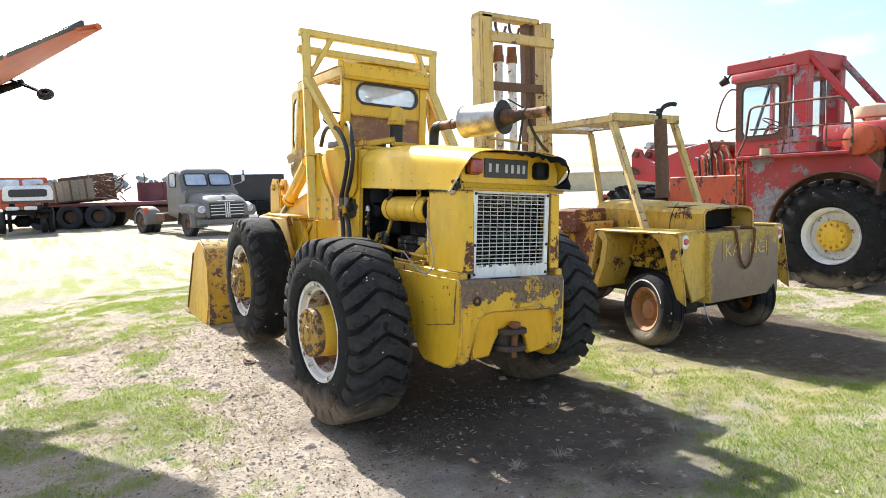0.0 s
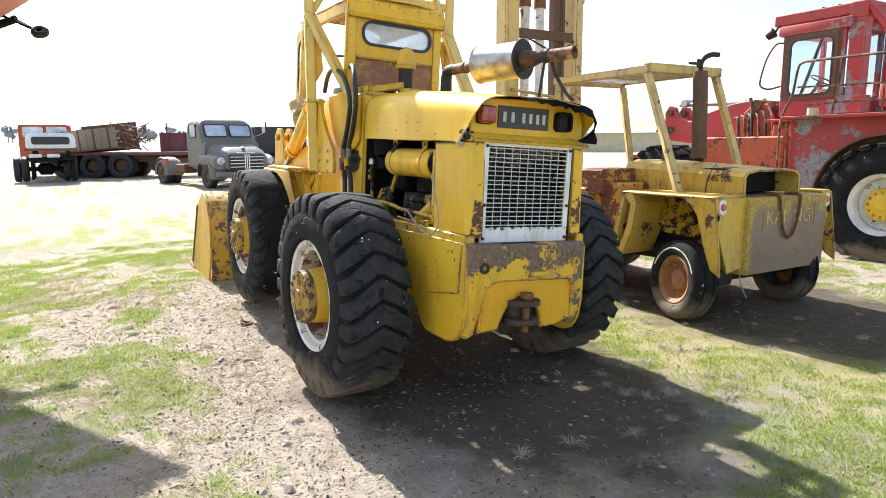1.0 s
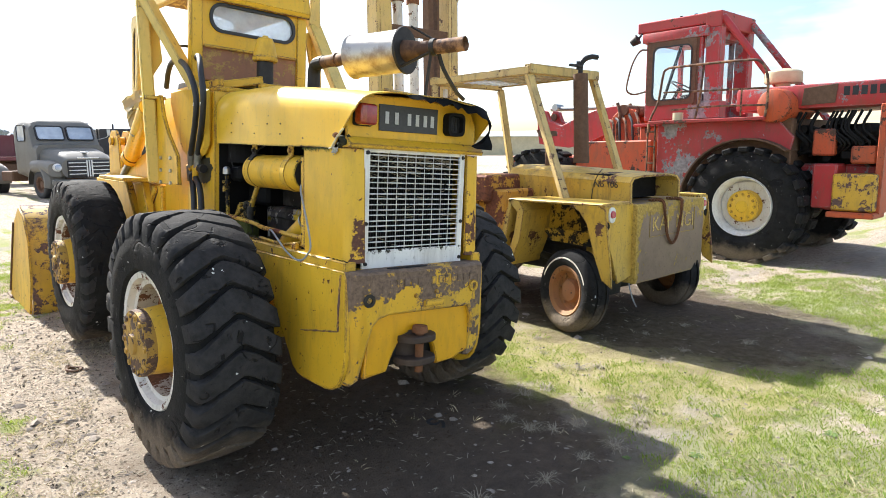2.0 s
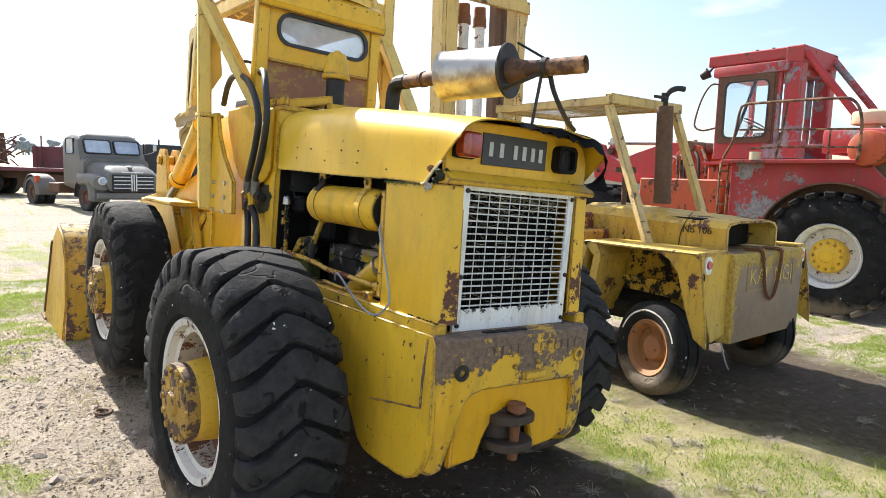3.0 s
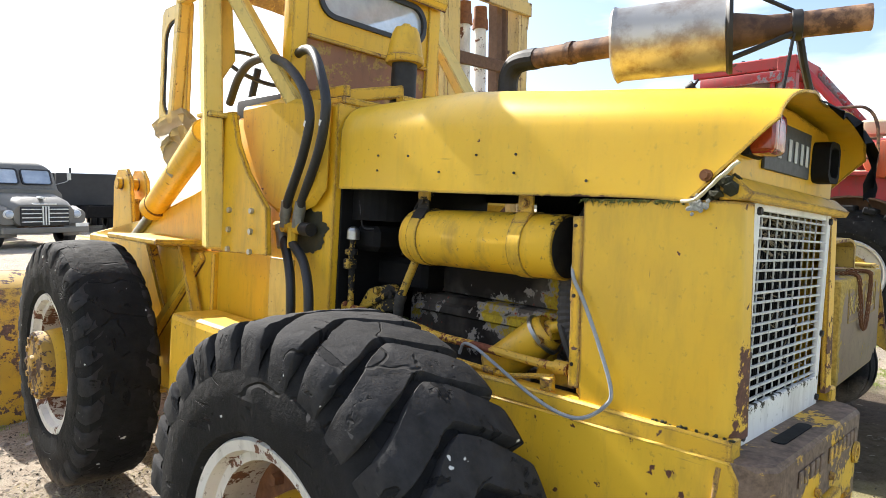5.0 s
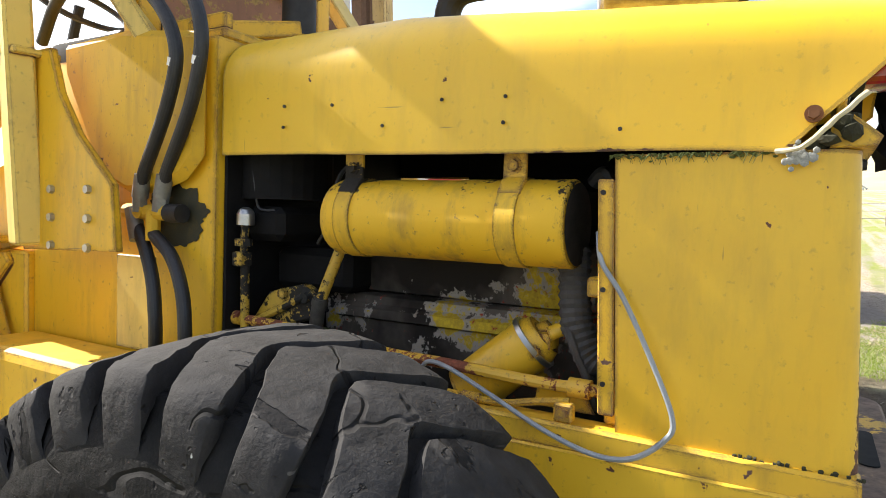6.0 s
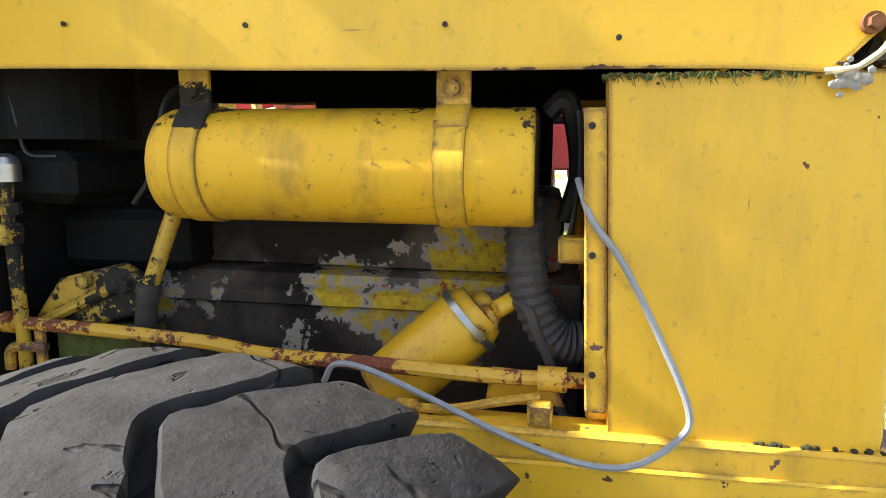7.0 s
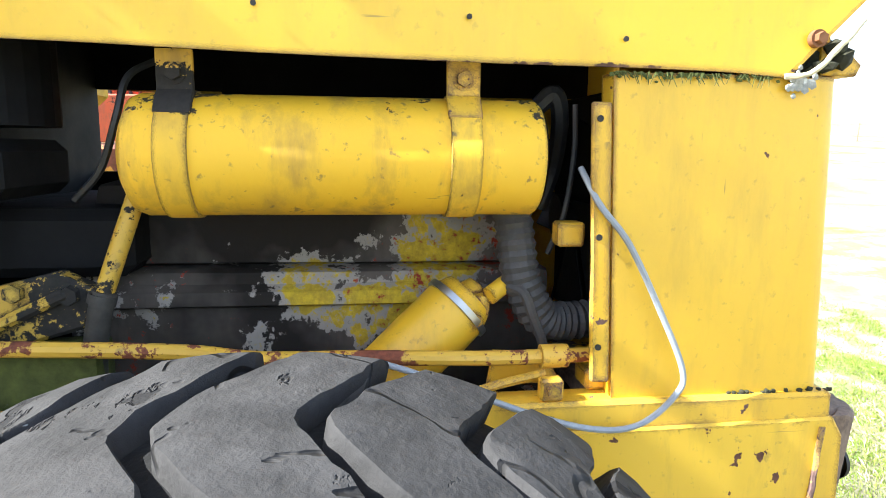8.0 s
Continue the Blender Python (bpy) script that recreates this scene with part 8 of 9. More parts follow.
        solid(bm, (x - 0.014, -1.01, 0.64), (x + 0.014, -0.95, 1.14), 0.006)
        part("grille_bar", bm, WHITE_PAINT, t)
    bm = fresh()
    solid(bm, (-0.52, -0.985, 0.62), (0.52, -0.93, 1.13), 0.04, 2)
    part("grille_back", bm, BLACK_PAINT, t)
    bm = fresh()
    solid(bm, (-0.26, -0.97, 1.18), (0.26, -0.90, 1.215), 0.012)
    solid(bm, (-0.05, -0.90, 1.34), (0.05, -0.62, 1.40), 0.02)
    part("bonnet_trim", bm, WHITE_PAINT, t, "pale bonnet trim")
    bm = fresh()
    solid(bm, (-0.92, -1.08, 0.42), (0.92, -0.98, 0.58), 0.02)
    part("bumper", bm, GREY_TRUCK, t)
    bm = fresh()
    solid(bm, (0.60, -1.10, 0.58), (0.90, -1.09, 0.68), 0.004)
    part("plate_bar", bm, WHITE_PAINT, t)
    bm = fresh()
    tube(bm, [(0.80, 0.3, 1.75), (1.0, 0.12, 1.85), (1.05, 0.1, 1.95)], 0.012, 6)
    solid(bm, (1.0, 0.08, 1.90), (1.10, 0.10, 2.10), 0.01)
    part("mirror", bm, STEEL, t)
    bm = fresh()
    for x in (-0.38, 0.38):
        solid(bm, (x - 0.05, -0.9, 0.50), (x + 0.05, 4.4, 0.68), 0.01)
    for y in (1.7, 2.6, 3.4, 4.3):
        solid(bm, (-0.40, y, 0.52), (0.40, y + 0.08, 0.66), 0.01)
    solid(bm, (0.42, 1.7, 0.50), (0.80, 2.3, 0.85), 0.03)
    solid(bm, (-0.82, 1.75, 0.48), (-0.42, 2.5, 0.80), 0.03)
    part("chassis", bm, BROWN_STEEL, t)
    bm = fresh()
    solid(bm, (-0.70, 1.45, 0.7), (0.70, 1.75, 1.55), 0.05)
    part("spare_box", bm, GREY_TRUCK, t)
    dual(t, 3.35, 0.86, 0.43, RUBBER, BROWN_STEEL)
    for s in (-1, 1):
        bm = fresh()
        lathe(bm, [(s * 0.46, 0.49), (s * 0.48, 0.51), (s * 0.96, 0.51), (s * 1.0, 0.47), (s * 1.0, 0.40)], 18, Matrix.Translation((0, 3.35, 0.45)), radians(-8), radians(188))
        part("rear_mudguard", bm, GREY_TRUCK, t, "grey rounded rear mudguard")
    return t


def glass_far(name):
    m, n, l, b = mat_base(name)
    f = noise_node(n, l, 3, 3)
    # a blue-grey sky reflection is painted into the pane colour
    l.new(mix(n, l, ramp(n, l, f, 0.3, 0.7), (0.30, 0.36, 0.44), (0.52, 0.58, 0.66)), b.inputs["Base Color"])
    b.inputs["Roughness"].default_value = 0.08
    b.inputs["Metallic"].default_value = 0.3
    return m


SKY_GLASS = glass_far("sky_lit_glass")
build_grey_truck(pose(2.80, 20.72, 0.28, 0, 0, 14) @ Matrix.Diagonal((1.24, 1.06, 1.03, 1)))


def build_deck_truck(m):
    t = thing("flat_deck_truck", m, "rusty maroon flat deck truck carrying a wooden tipper body", "truck")
    bm = fresh()
    solid(bm, (-4.9, -1.1, 1.02), (3.4, 1.1, 1.16), 0.01)
    part("deck", bm, MAROON, t, "maroon steel deck")
    bm = fresh()
    solid(bm, (-0.9, 1.02, 1.16), (3.4, 1.10, 2.05), 0.01)
    for i in range(5):
        solid(bm, (-0.8 + i * 1.0, 0.97, 1.16), (-0.72 + i * 1.0, 1.03, 2.08), 0.01)
    part("side_board", bm, MAROON, t, "tall maroon side board")
    # tipper body, tilted on the deck
    tip = pose(-3.2, -0.05, 1.20, 0, -5, 0)
    bm = fresh()
    solid(bm, (-1.25, -1.15, 0.0), (1.35, 1.15, 0.08), 0.01)
    solid(bm, (-1.25, -1.15, 0.08), (-1.17, 1.15, 0.92), 0.01)
    solid(bm, (-1.17, 1.07, 0.08), (1.35, 1.15, 1.25), 0.01)
    box = part("tipper_body", bm, BROWN_STEEL, t, "tipper body of weathered boards", tip)
    for i in range(8):
        bm = fresh()
        x = -1.22 + 0.32 * i
        solid(bm, (x, -1.17, 0.06), (x + 0.30, -1.12, 0.94), 0.012)
        part("board", bm, WOOD_GREY, box)
        if i % 2 == 0:
            bm = fresh()
            solid(bm, (x + 0.27, -1.21, 0.0), (x + 0.34, -1.15, 0.96), 0.01)
            part("stake", bm, BROWN_STEEL, box)
    bm = fresh()
    rnd = random.Random(3)
    for i in range(60):
        p = Vector((rnd.uniform(0.9, 2.0), rnd.uniform(-0.9, 0.6), rnd.uniform(0.1, 1.0)))
        q = p + Vector((rnd.uniform(-0.5, 0.5), rnd.uniform(-0.4, 0.4), rnd.uniform(-0.3, 0.4)))
        rod(bm, p, q, rnd.uniform(0.015, 0.05), None, 6)
    tagged(part("scrap_heap", bm, BROWN_STEEL, box, "heap of scrap iron"), kind="stuff")
    bm = fresh()
    for y in (-0.4, 0.4):
        solid(bm, (-4.8, y - 0.06, 0.72), (3.3, y + 0.06, 1.02), 0.01)
    rod(bm, (-0.6, -0.5, 0.6), (-0.6, 0.5, 0.6), 0.30, 0.30, 18)
    solid(bm, (0.4, -0.9, 0.55), (1.3, -0.5, 0.9), 0.03)
    part("chassis", bm, BROWN_STEEL, t)
    for x in (-4.3, -3.1, -1.9, 2.2):
        for s in (-1, 1):
            for off in (0.0, 0.28):
                road_wheel(t, pose(x, s * (0.98 - off), 0.56, 0, 0, 90), 0.56, 0.27, 0.30, -s, BROWN_STEEL, "", RUBBER)
    bm = fresh()
    rod(bm, (-0.5, 0.9, 1.2), (-0.5, 0.9, 2.5), 0.03, 0.03, 8)
    part("stake_post", bm, BROWN_STEEL, t)
    return t


build_deck_truck(pose(1.85, 28.9, 0.38, 0, 0, -27))


def build_orange_truck(m):
    t = thing("orange_truck", m, "faded orange truck with a bare rear chassis and twin wheels", "truck")
    bm = fresh()
    shell(bm, [section(0.0, 2.0, 0.75, 1.55, 0.1), section(0.05, 2.0, 0.75, 2.36, 0.15), section(0.5, 2.05, 0.75, 2.45, 0.2), section(1.5, 2.05, 0.75, 2.42, 0.2), section(1.75, 2.0, 0.75, 1.70, 0.15)])
    cab = part("cab", bm, ORANGE_RED, t, "faded orange cab")
    bm = fresh()
    for s in (-1, 1):
        prism(bm, rounded(0.78, 0.44, 0.08, 5, s * 0.45, 2.05), "y", -0.03, 0.03)
    part("rear_window_pane", bm, SKY_GLASS, cab)
    bm = fresh()
    shell(bm, [section(1.7, 1.9, 0.8, 1.55, 0.2), section(2.9, 1.7, 0.8, 1.35, 0.25), section(3.0, 1.5, 0.85, 1.2, 0.15)])
    part("bonnet", bm, ORANGE_RED, t)
    bm = fresh()
    for x in (-0.4, 0.4):
        solid(bm, (x - 0.05, -4.2, 0.72), (x + 0.05, 2.8, 0.95), 0.01)
    for y in (-4.1, -3.0, -1.6, -0.6):
        solid(bm, (-0.45, y, 0.76), (0.45, y + 0.1, 0.92), 0.01)
    lathe(bm, [(-0.3, 0.1), (-0.2, 0.24), (0.2, 0.24), (0.3, 0.1)], 18, Matrix.Translation((0, -2.9, 0.5)))
    rod(bm, (-0.9, -2.9, 0.5), (0.9, -2.9, 0.5), 0.09, 0.09, 12)
    part("chassis", bm, BLACK_IRON, t)
    dual(t, -2.9, 0.98, 0.50, RUBBER, BROWN_STEEL)
    for s in (-1, 1):
        road_wheel(t, pose(s * 0.95, 2.0, 0.50), 0.50, 0.25, 0.27, s, BROWN_STEEL, "", RUBBER)
        bm = fresh()
        solid(bm, (s * 0.3 - 0.22, -4.0, 0.95), (s * 0.3 + 0.22, -3.1, 1.10), 0.06, 2)
        part("mudguard", bm, WHITE_PAINT, t)
    return t


build_orange_truck(pose(-3.1, 30.6, 0.40, 0, 0, 0))


def build_canopy(m):
    t = thing("truck_canopy", m, "white ute canopy with tinted window on a steel stand", "canopy")
    bm = fresh()
    shell(bm, [section(0.0, 1.70, 0.0, 0.42, 0.08), section(0.12, 1.62, 0.0, 0.60, 0.12), section(1.6, 1.60, 0.0, 0.62, 0.12), section(1.9, 1.70, 0.0, 0.45, 0.08)])
    body = part("canopy_shell", bm, WHITE_PAINT, t)
    bm = fresh()
    prism(bm, rounded(1.30, 0.30, 0.10, 5, 0, 0.30), "y", -0.04, 0.06)
    part("canopy_window_pane", bm, GASKET, body)
    bm = fresh()
    solid(bm, (-0.9, -0.05, -0.10), (0.9, 1.95, 0.0), 0.01)
    part("base_frame", bm, BROWN_STEEL, t)


build_canopy(pose(-2.85, 26.9, 1.72, 0, 0, 0))
boxes("tray_bench", BLACK_IRON, None, [((-4.35, 25.8, 0.75), (-2.75, 27.9, 0.88)), ((-4.20, 25.9, 0.88), (-4.05, 27.8, 1.12)), ((-3.05, 25.9, 0.88), (-2.90, 27.8, 1.12)), ((-4.30, 26.0, 0.0), (-4.20, 26.1, 0.76)), ((-2.90, 26.0, 0.0), (-2.80, 26.1, 0.76)), ((-4.30, 27.6, 0.0), (-4.20, 27.7, 0.76)), ((-2.90, 27.6, 0.0), (-2.80, 27.7, 0.76))], m=pose(0.70, 1.0, 0.50))
tagged(bpy.data.objects["tray_bench"], "low dark steel stand carrying a white canopy", "stand")


def build_black_truck(m):
    t = thing("black_truck", m, "black truck with a high-sided body parked behind", "truck")
    bm = fresh()
    solid(bm, (-1.2, 0.0, 1.05), (1.2, 5.0, 2.30), 0.03)
    body = part("body", bm, BLACK_PAINT, t)
    for i in range(7):
        bm = fresh()
        solid(bm, (-1.25, 0.3 + i * 0.72, 1.05), (-1.19, 0.38 + i * 0.72, 2.30), 0.008)
        part("body_rib", bm, BLACK_PAINT, body)
    bm = fresh()
    solid(bm, (-0.5, -1.6, 0.6), (0.5, 5.0, 1.05), 0.02)
    solid(bm, (-1.1, 0.1, 0.55), (1.1, 0.25, 1.05), 0.02)
    part("chassis", bm, BLACK_IRON, t)
    bm = fresh()
    solid(bm, (0.2, -0.03, 0.85), (0.75, -0.01, 0.98), 0.004)
    part("plate_bar", bm, WHITE_PAINT, t)
    dual(t, 3.6, 1.05, 0.5, RUBBER, BLACK_PAINT)
    dual(t, 0.9, 1.05, 0.5, RUBBER, BLACK_PAINT)
    bm = fresh()
    for x in (-0.9, 0.2):
        rod(bm, (x, 4.6, 2.3), (x, 4.6, 2.7), 0.04, 0.04, 8)
    apart("body_post", bm, BLACK_PAINT, t)


build_black_truck(pose(6.4, 27.0, 0.36, 0, 0, -4))


def build_maroon_trailer(m):
    t = thing("maroon_trailer", m, "low maroon steel trailer behind the forklift", "trailer")
    bm = fresh()
    solid(bm, (-1.6, -0.9, 0.75), (1.6, 0.9, 1.62), 0.06, 2)
    part("body", bm, MAROON, t)
    bm = fresh()
    solid(bm, (-1.62, -0.92, 1.60), (1.62, 0.92, 1.67), 0.01)
    part("rim_bar", bm, MAROON, t)
    for s in (-1, 1):
        road_wheel(t, pose(s * 0.9, -0.75, 0.42, 0, 0, 90), 0.42, 0.22, 0.24, 1, BROWN_STEEL, "", RUBBER)


build_maroon_trailer(pose(5.3, 9.0, 0.17, 0, 0, 0))
b_ = fresh()
shell(b_, [section(-0.4, 0.8, 0.0, 0.5, 0.05), section(-0.3, 0.82, 0.0, 0.62, 0.1), section(0.4, 0.80, 0.0, 0.60, 0.1)])
tank_box = part("grey_bin", b_, plain("grey_plastic", (0.42, 0.43, 0.42), (0.34, 0.35, 0.34), 0.6, 0, 8, 0.1), None, "", pose(4.3, 9.0, 1.84))
tagged(tank_box, "grey plastic bin standing on the maroon trailer", "bin")


def build_shed(m):
    t = thing("long_shed", m, "long low pale shed far beyond the machines", "shed")
    boxes("wall", CREAM, t, [((-18, -3, 0), (18, 3, 2.6))], bevel=0.02)
    bm = fresh()
    prism(bm, [(-3.4, 2.55), (0, 3.3), (3.4, 2.55), (3.4, 2.65), (0, 3.42), (-3.4, 2.65)], "x", -18.3, 18.3)
    part("roof", bm, plain("pale_roof_iron", (0.55, 0.56, 0.48), (0.48, 0.49, 0.42), 0.6, 0, 3, 0.0), t)


build_shed(pose(62, 60, 0.75, 0, 0, -30))


# ---- aeroplane standing high at the left ----
def build_plane():
    t = thing("aeroplane", pose(0, 0, 0), "white and orange aeroplane with a navy trimmed wing", "aeroplane")
    # a wing running back from its tip, its unseen root widened to shade the ground
    def along(f, a0, a1):
        return Vector(a0).lerp(Vector(a1), f)
    e0, e1 = (-2.05, 4.42, 3.53), (-3.52, 2.85, 2.41)
    o0, o1 = (-1.90, 4.47, 3.49), (-3.79, 6.82, 2.57)
    bm = fresh()
    secs = []
    for i in range(11):
        f = i / 10
        p, q = along(f, e0, e1), along(f, o0, o1)
        if i == 0:
            p = p.lerp(q, 0.5)
        th = 0.05 + 0.05 * f
        secs.append([tuple(p.lerp(q, u) + Vector((0, 0, v * th))) for u, v in ((0, 0), (0.15, 0.5), (0.5, 0.8), (0.85, 0.5), (1, 0), (0.85, -0.25), (0.5, -0.4), (0.15, -0.25))])
    shell(bm, secs)
    wing = part("wing", bm, PLANE_ORANGE, t, "orange-red wing with flaking paint")
    for f0, f1 in ((0.02, 0.48), (0.50, 1.0)):
        bm = fresh()
        secs = []
        for i in range(6):
            f = f0 + (f1 - f0) * i / 5
            p, q = along(f, e0, e1), along(f, o0, o1)
            n = (p - q).normalized()
            w = 0.05 + 0.10 * f
            secs.append([tuple(p + n * (w * u) + Vector((0, 0, v))) for u, v in ((-0.1, 0.02), (0.5, 0.022), (1.0, 0.0), (0.5, -0.012), (-0.1, -0.025))])
        shell(bm, secs)
        part("aileron", bm, PLANE_NAVY, wing, "navy aileron")
    bm = fresh()
    rings = []
    for y, r, z in ((3.2, 0.25, 2.5), (3.8, 0.55, 2.55), (6.0, 0.75, 2.6), (9.0, 0.7, 2.8), (12.0, 0.4, 3.1), (14.0, 0.15, 3.3)):
        rings.append([(-4.45 - 0.15 * (y - 6) + r * math.cos(a), y, z + r * math.sin(a)) for a in (2 * math.pi * j / 18 for j in range(18))])
    shell(bm, rings)
    part("fuselage", bm, WHITE_PAINT, t, "white fuselage")
    bm = fresh()
    a, b = Vector((-2.70, 5.55, 3.05)), Vector((-2.48, 5.42, 2.92))
    rod(bm, a, b, 0.02, 0.017, 10)
    rod(bm, a + Vector((-0.10, -0.05, 0.02)), b, 0.014, 0.014, 10)
    rod(bm, a + Vector((-0.55, 0.3, -0.22)), a + Vector((0.04, -0.05, -0.01)), 0.05, 0.04, 12)
    leg = part("wheel_leg", bm, BLACK_IRON, t, "dark wheel leg")
    bm = fresh()
    lathe(bm, [(-0.03, 0.03), (-0.037, 0.06), (-0.024, 0.083), (0, 0.088), (0.024, 0.083), (0.037, 0.06), (0.03, 0.03)], 24, Matrix.Translation(b + Vector((0.03, -0.03, -0.015))) @ pose(0, 0, 0, 30, 45, 75))
    part("tyre", bm, RUBBER, leg)
    for x, y in ((-4.35, 5.2), (-5.0, 9.6)):
        bm = fresh()
        rod(bm, (x, y, 0.0), (x, y, 2.1), 0.12, 0.10, 16)
        part("stand_post", bm, DARK_STEEL, t, "steel post under the fuselage")


build_plane()


# ---- cars beyond the fence, towards the hills ----
def build_car(m, paint_mat, label, tall=0.0):
    t = thing("car", m, label, "car", "cars parked beyond the fence")
    bm = fresh()
    shell(bm, [section(-2.15, 1.60, 0.38, 0.80, 0.12), section(-1.9, 1.74, 0.30, 0.92, 0.15), section(1.9, 1.74, 0.30, 0.98, 0.15), section(2.15, 1.62, 0.40, 0.86, 0.12)])
    part("body", bm, paint_mat, t)
    bm = fresh()
    shell(bm, [section(-1.2, 1.50, 0.85, 0.98, 0.05), section(-0.5, 1.40, 0.85, 1.46 + tall, 0.15), section(1.2, 1.40, 0.85, 1.46 + tall, 0.15), section(1.85, 1.52, 0.85, 1.0, 0.05)])
    cabin = part("cabin", bm, SKY_GLASS if not tall else CAR_DARK, t)
    bm = fresh()
    solid(bm, (-0.62, -0.45, 1.45 + tall), (0.62, 1.15, 1.50 + tall), 0.02)
    part("roof", bm, paint_mat, cabin)
    for x in (-0.78, 0.78):
        for y in (-1.3, 1.3):
            road_wheel(t, pose(x, y, 0.32), 0.32, 0.2, 0.2, 1 if x > 0 else -1, STEEL, "", RUBBER)
    bm = fresh()
    for x in (-0.6, 0.6):
        solid(bm, (x - 0.14, 2.08, 0.72), (x + 0.14, 2.17, 0.86), 0.02)
    apart("tail_light", bm, RED_LENS, t)


build_car(pose(39.0, -5.4, 0.0, 0, 0, 8), CAR_SILVER, "silver car parked on the far grass")
build_car(pose(38.5, -8.3, 0.0, 0, 0, -4), CAR_DARK, "dark van-like car parked on the far grass", 0.25)
build_car(pose(37.6, -12.0, 0.0, 0, 0, 12), CAR_BLUE, "blue car parked on the far grass")
build_car(pose(41.5, -15.5, 0.0, 0, 0, 0), CAR_DARK, "dark car parked on the far grass")
build_car(pose(44.0, -24.5, 0.0, 0, 0, 60), CAR_SILVER, "silver car parked on the far grass")


def build_fence():
    t = thing("wire_fence", pose(0, 0, 0), "low wire fence along the paddock's edge", "fence")
    for i in range(16):
        bm = fresh()
        x, y = 29.5 + 0.05 * i, 8 - 2.6 * i
        rod(bm, (x, y, 0.0), (x, y, 1.1), 0.045, 0.04, 8)
        part("post", bm, WOOD_GREY, t)
    for z in (0.4, 0.7, 1.0):
        bm = fresh()
        rod(bm, (29.5, 8, z), (30.3, -33, z), 0.012, 0.012, 5)
        part("wire", bm, STEEL, t)


build_fence()


def build_treeline(name, label, a0, a1, dist, h, n, seed, mat):
    """A far row of trees: trunks and ragged crowns of many clumps, too many to count."""
    bm = fresh()
    rnd = random.Random(seed)
    for i in range(n):
        a = radians(rnd.uniform(a0, a1))
        d = dist * rnd.uniform(0.95, 1.1)
        x, y, hh = d * math.cos(a), d * math.sin(a), h * rnd.uniform(0.6, 1.2)
        z = rise(y)
        rod(bm, (x, y, z), (x, y, z + hh * 0.6), 0.3, 0.15, 5)
        for k in range(7):
            s = hh * rnd.uniform(0.12, 0.24)
            c = Vector((x + rnd.gauss(0, hh * 0.16), y + rnd.gauss(0, hh * 0.16), z + hh * rnd.uniform(0.35, 0.9)))
            bmesh.ops.create_icosphere(bm, subdivisions=1, radius=s, matrix=Matrix.Translation(c) @ pose(0, 0, 0, rnd.uniform(0, 90), rnd.uniform(0, 90), 0) @ Matrix.Diagonal((1, rnd.uniform(0.6, 1.2), rnd.uniform(0.7, 1.4), 1)))
    wobble(bm, h * 0.07, 0.9)
    tagged(part(name, bm, mat, smooth=False), label, "trees", kind="stuff")


# grey-blue haze of distance is put into the trees' colour
HAZED_TREES = plain("far_trees", (0.26, 0.30, 0.31), (0.20, 0.24, 0.25), 0.95, 0, 0.8, 0.0)
build_treeline("far_trees", "distant trees greyed by haze along the field's edge", 80, 118, 420, 9, 46, 5, HAZED_TREES)
build_treeline("far_trees_side", "distant trees near the hills' foot", -40, 30, 520, 6, 30, 6, HAZED_TREES)

# ---- stones, grass and weeds ----
def scatter_stones():
    rnd = random.Random(11)
    verts, faces = [], []
    base = [Vector(p).normalized() for p in ((1, 0, 0.3), (0.3, 1, 0), (-0.8, 0.6, 0.2), (-0.9, -0.5, 0), (0.1, -1, 0.1), (0.8, -0.6, 0), (0.4, 0.2, 1), (-0.4, -0.2, 0.9))]
    tri = ((6, 0, 1), (6, 1, 2), (6, 2, 7), (7, 2, 3), (7, 3, 4), (7, 4, 6), (6, 4, 5), (6, 5, 0))
    for i in range(12000):
        if i < 7000:
            x, y = rnd.gauss(-0.9, 1.0), rnd.uniform(-2.6, 5.0)
        else:
            x, y = rnd.uniform(-4.5, 6.0), rnd.uniform(-2.8, 6.0)
        if turf(x, y) > 0.55 and rnd.random() < 0.85 or soil_shade(x, y) > 0.25 and rnd.random() < 0.75:
            continue
        s = 0.004 + 0.010 * rnd.random() ** 2 + (0.030 * rnd.random() if rnd.random() < 0.035 else 0)
        z = ground_z(x, y)
        rot = Matrix.Rotation(rnd.uniform(0, 6.28), 3, "Z")
        sx, sy, sz = s * rnd.uniform(0.8, 1.6), s * rnd.uniform(0.7, 1.2), s * rnd.uniform(0.4, 0.8)
        k = len(verts)
        for p in base:
            q = rot @ Vector((p.x * sx * rnd.uniform(0.8, 1.2), p.y * sy, p.z * sz))
            verts.append((x + q.x, y + q.y, z + q.z))
        faces += [tuple(k + j for j in t) for t in tri]
    me = bpy.data.meshes.new("gravel")
    me.from_pydata(verts, [], faces)
    me.materials.append(STONE_MAT)
    tagged(new("gravel", me), "loose pale stones scattered on the bare earth", "gravel", kind="stuff")


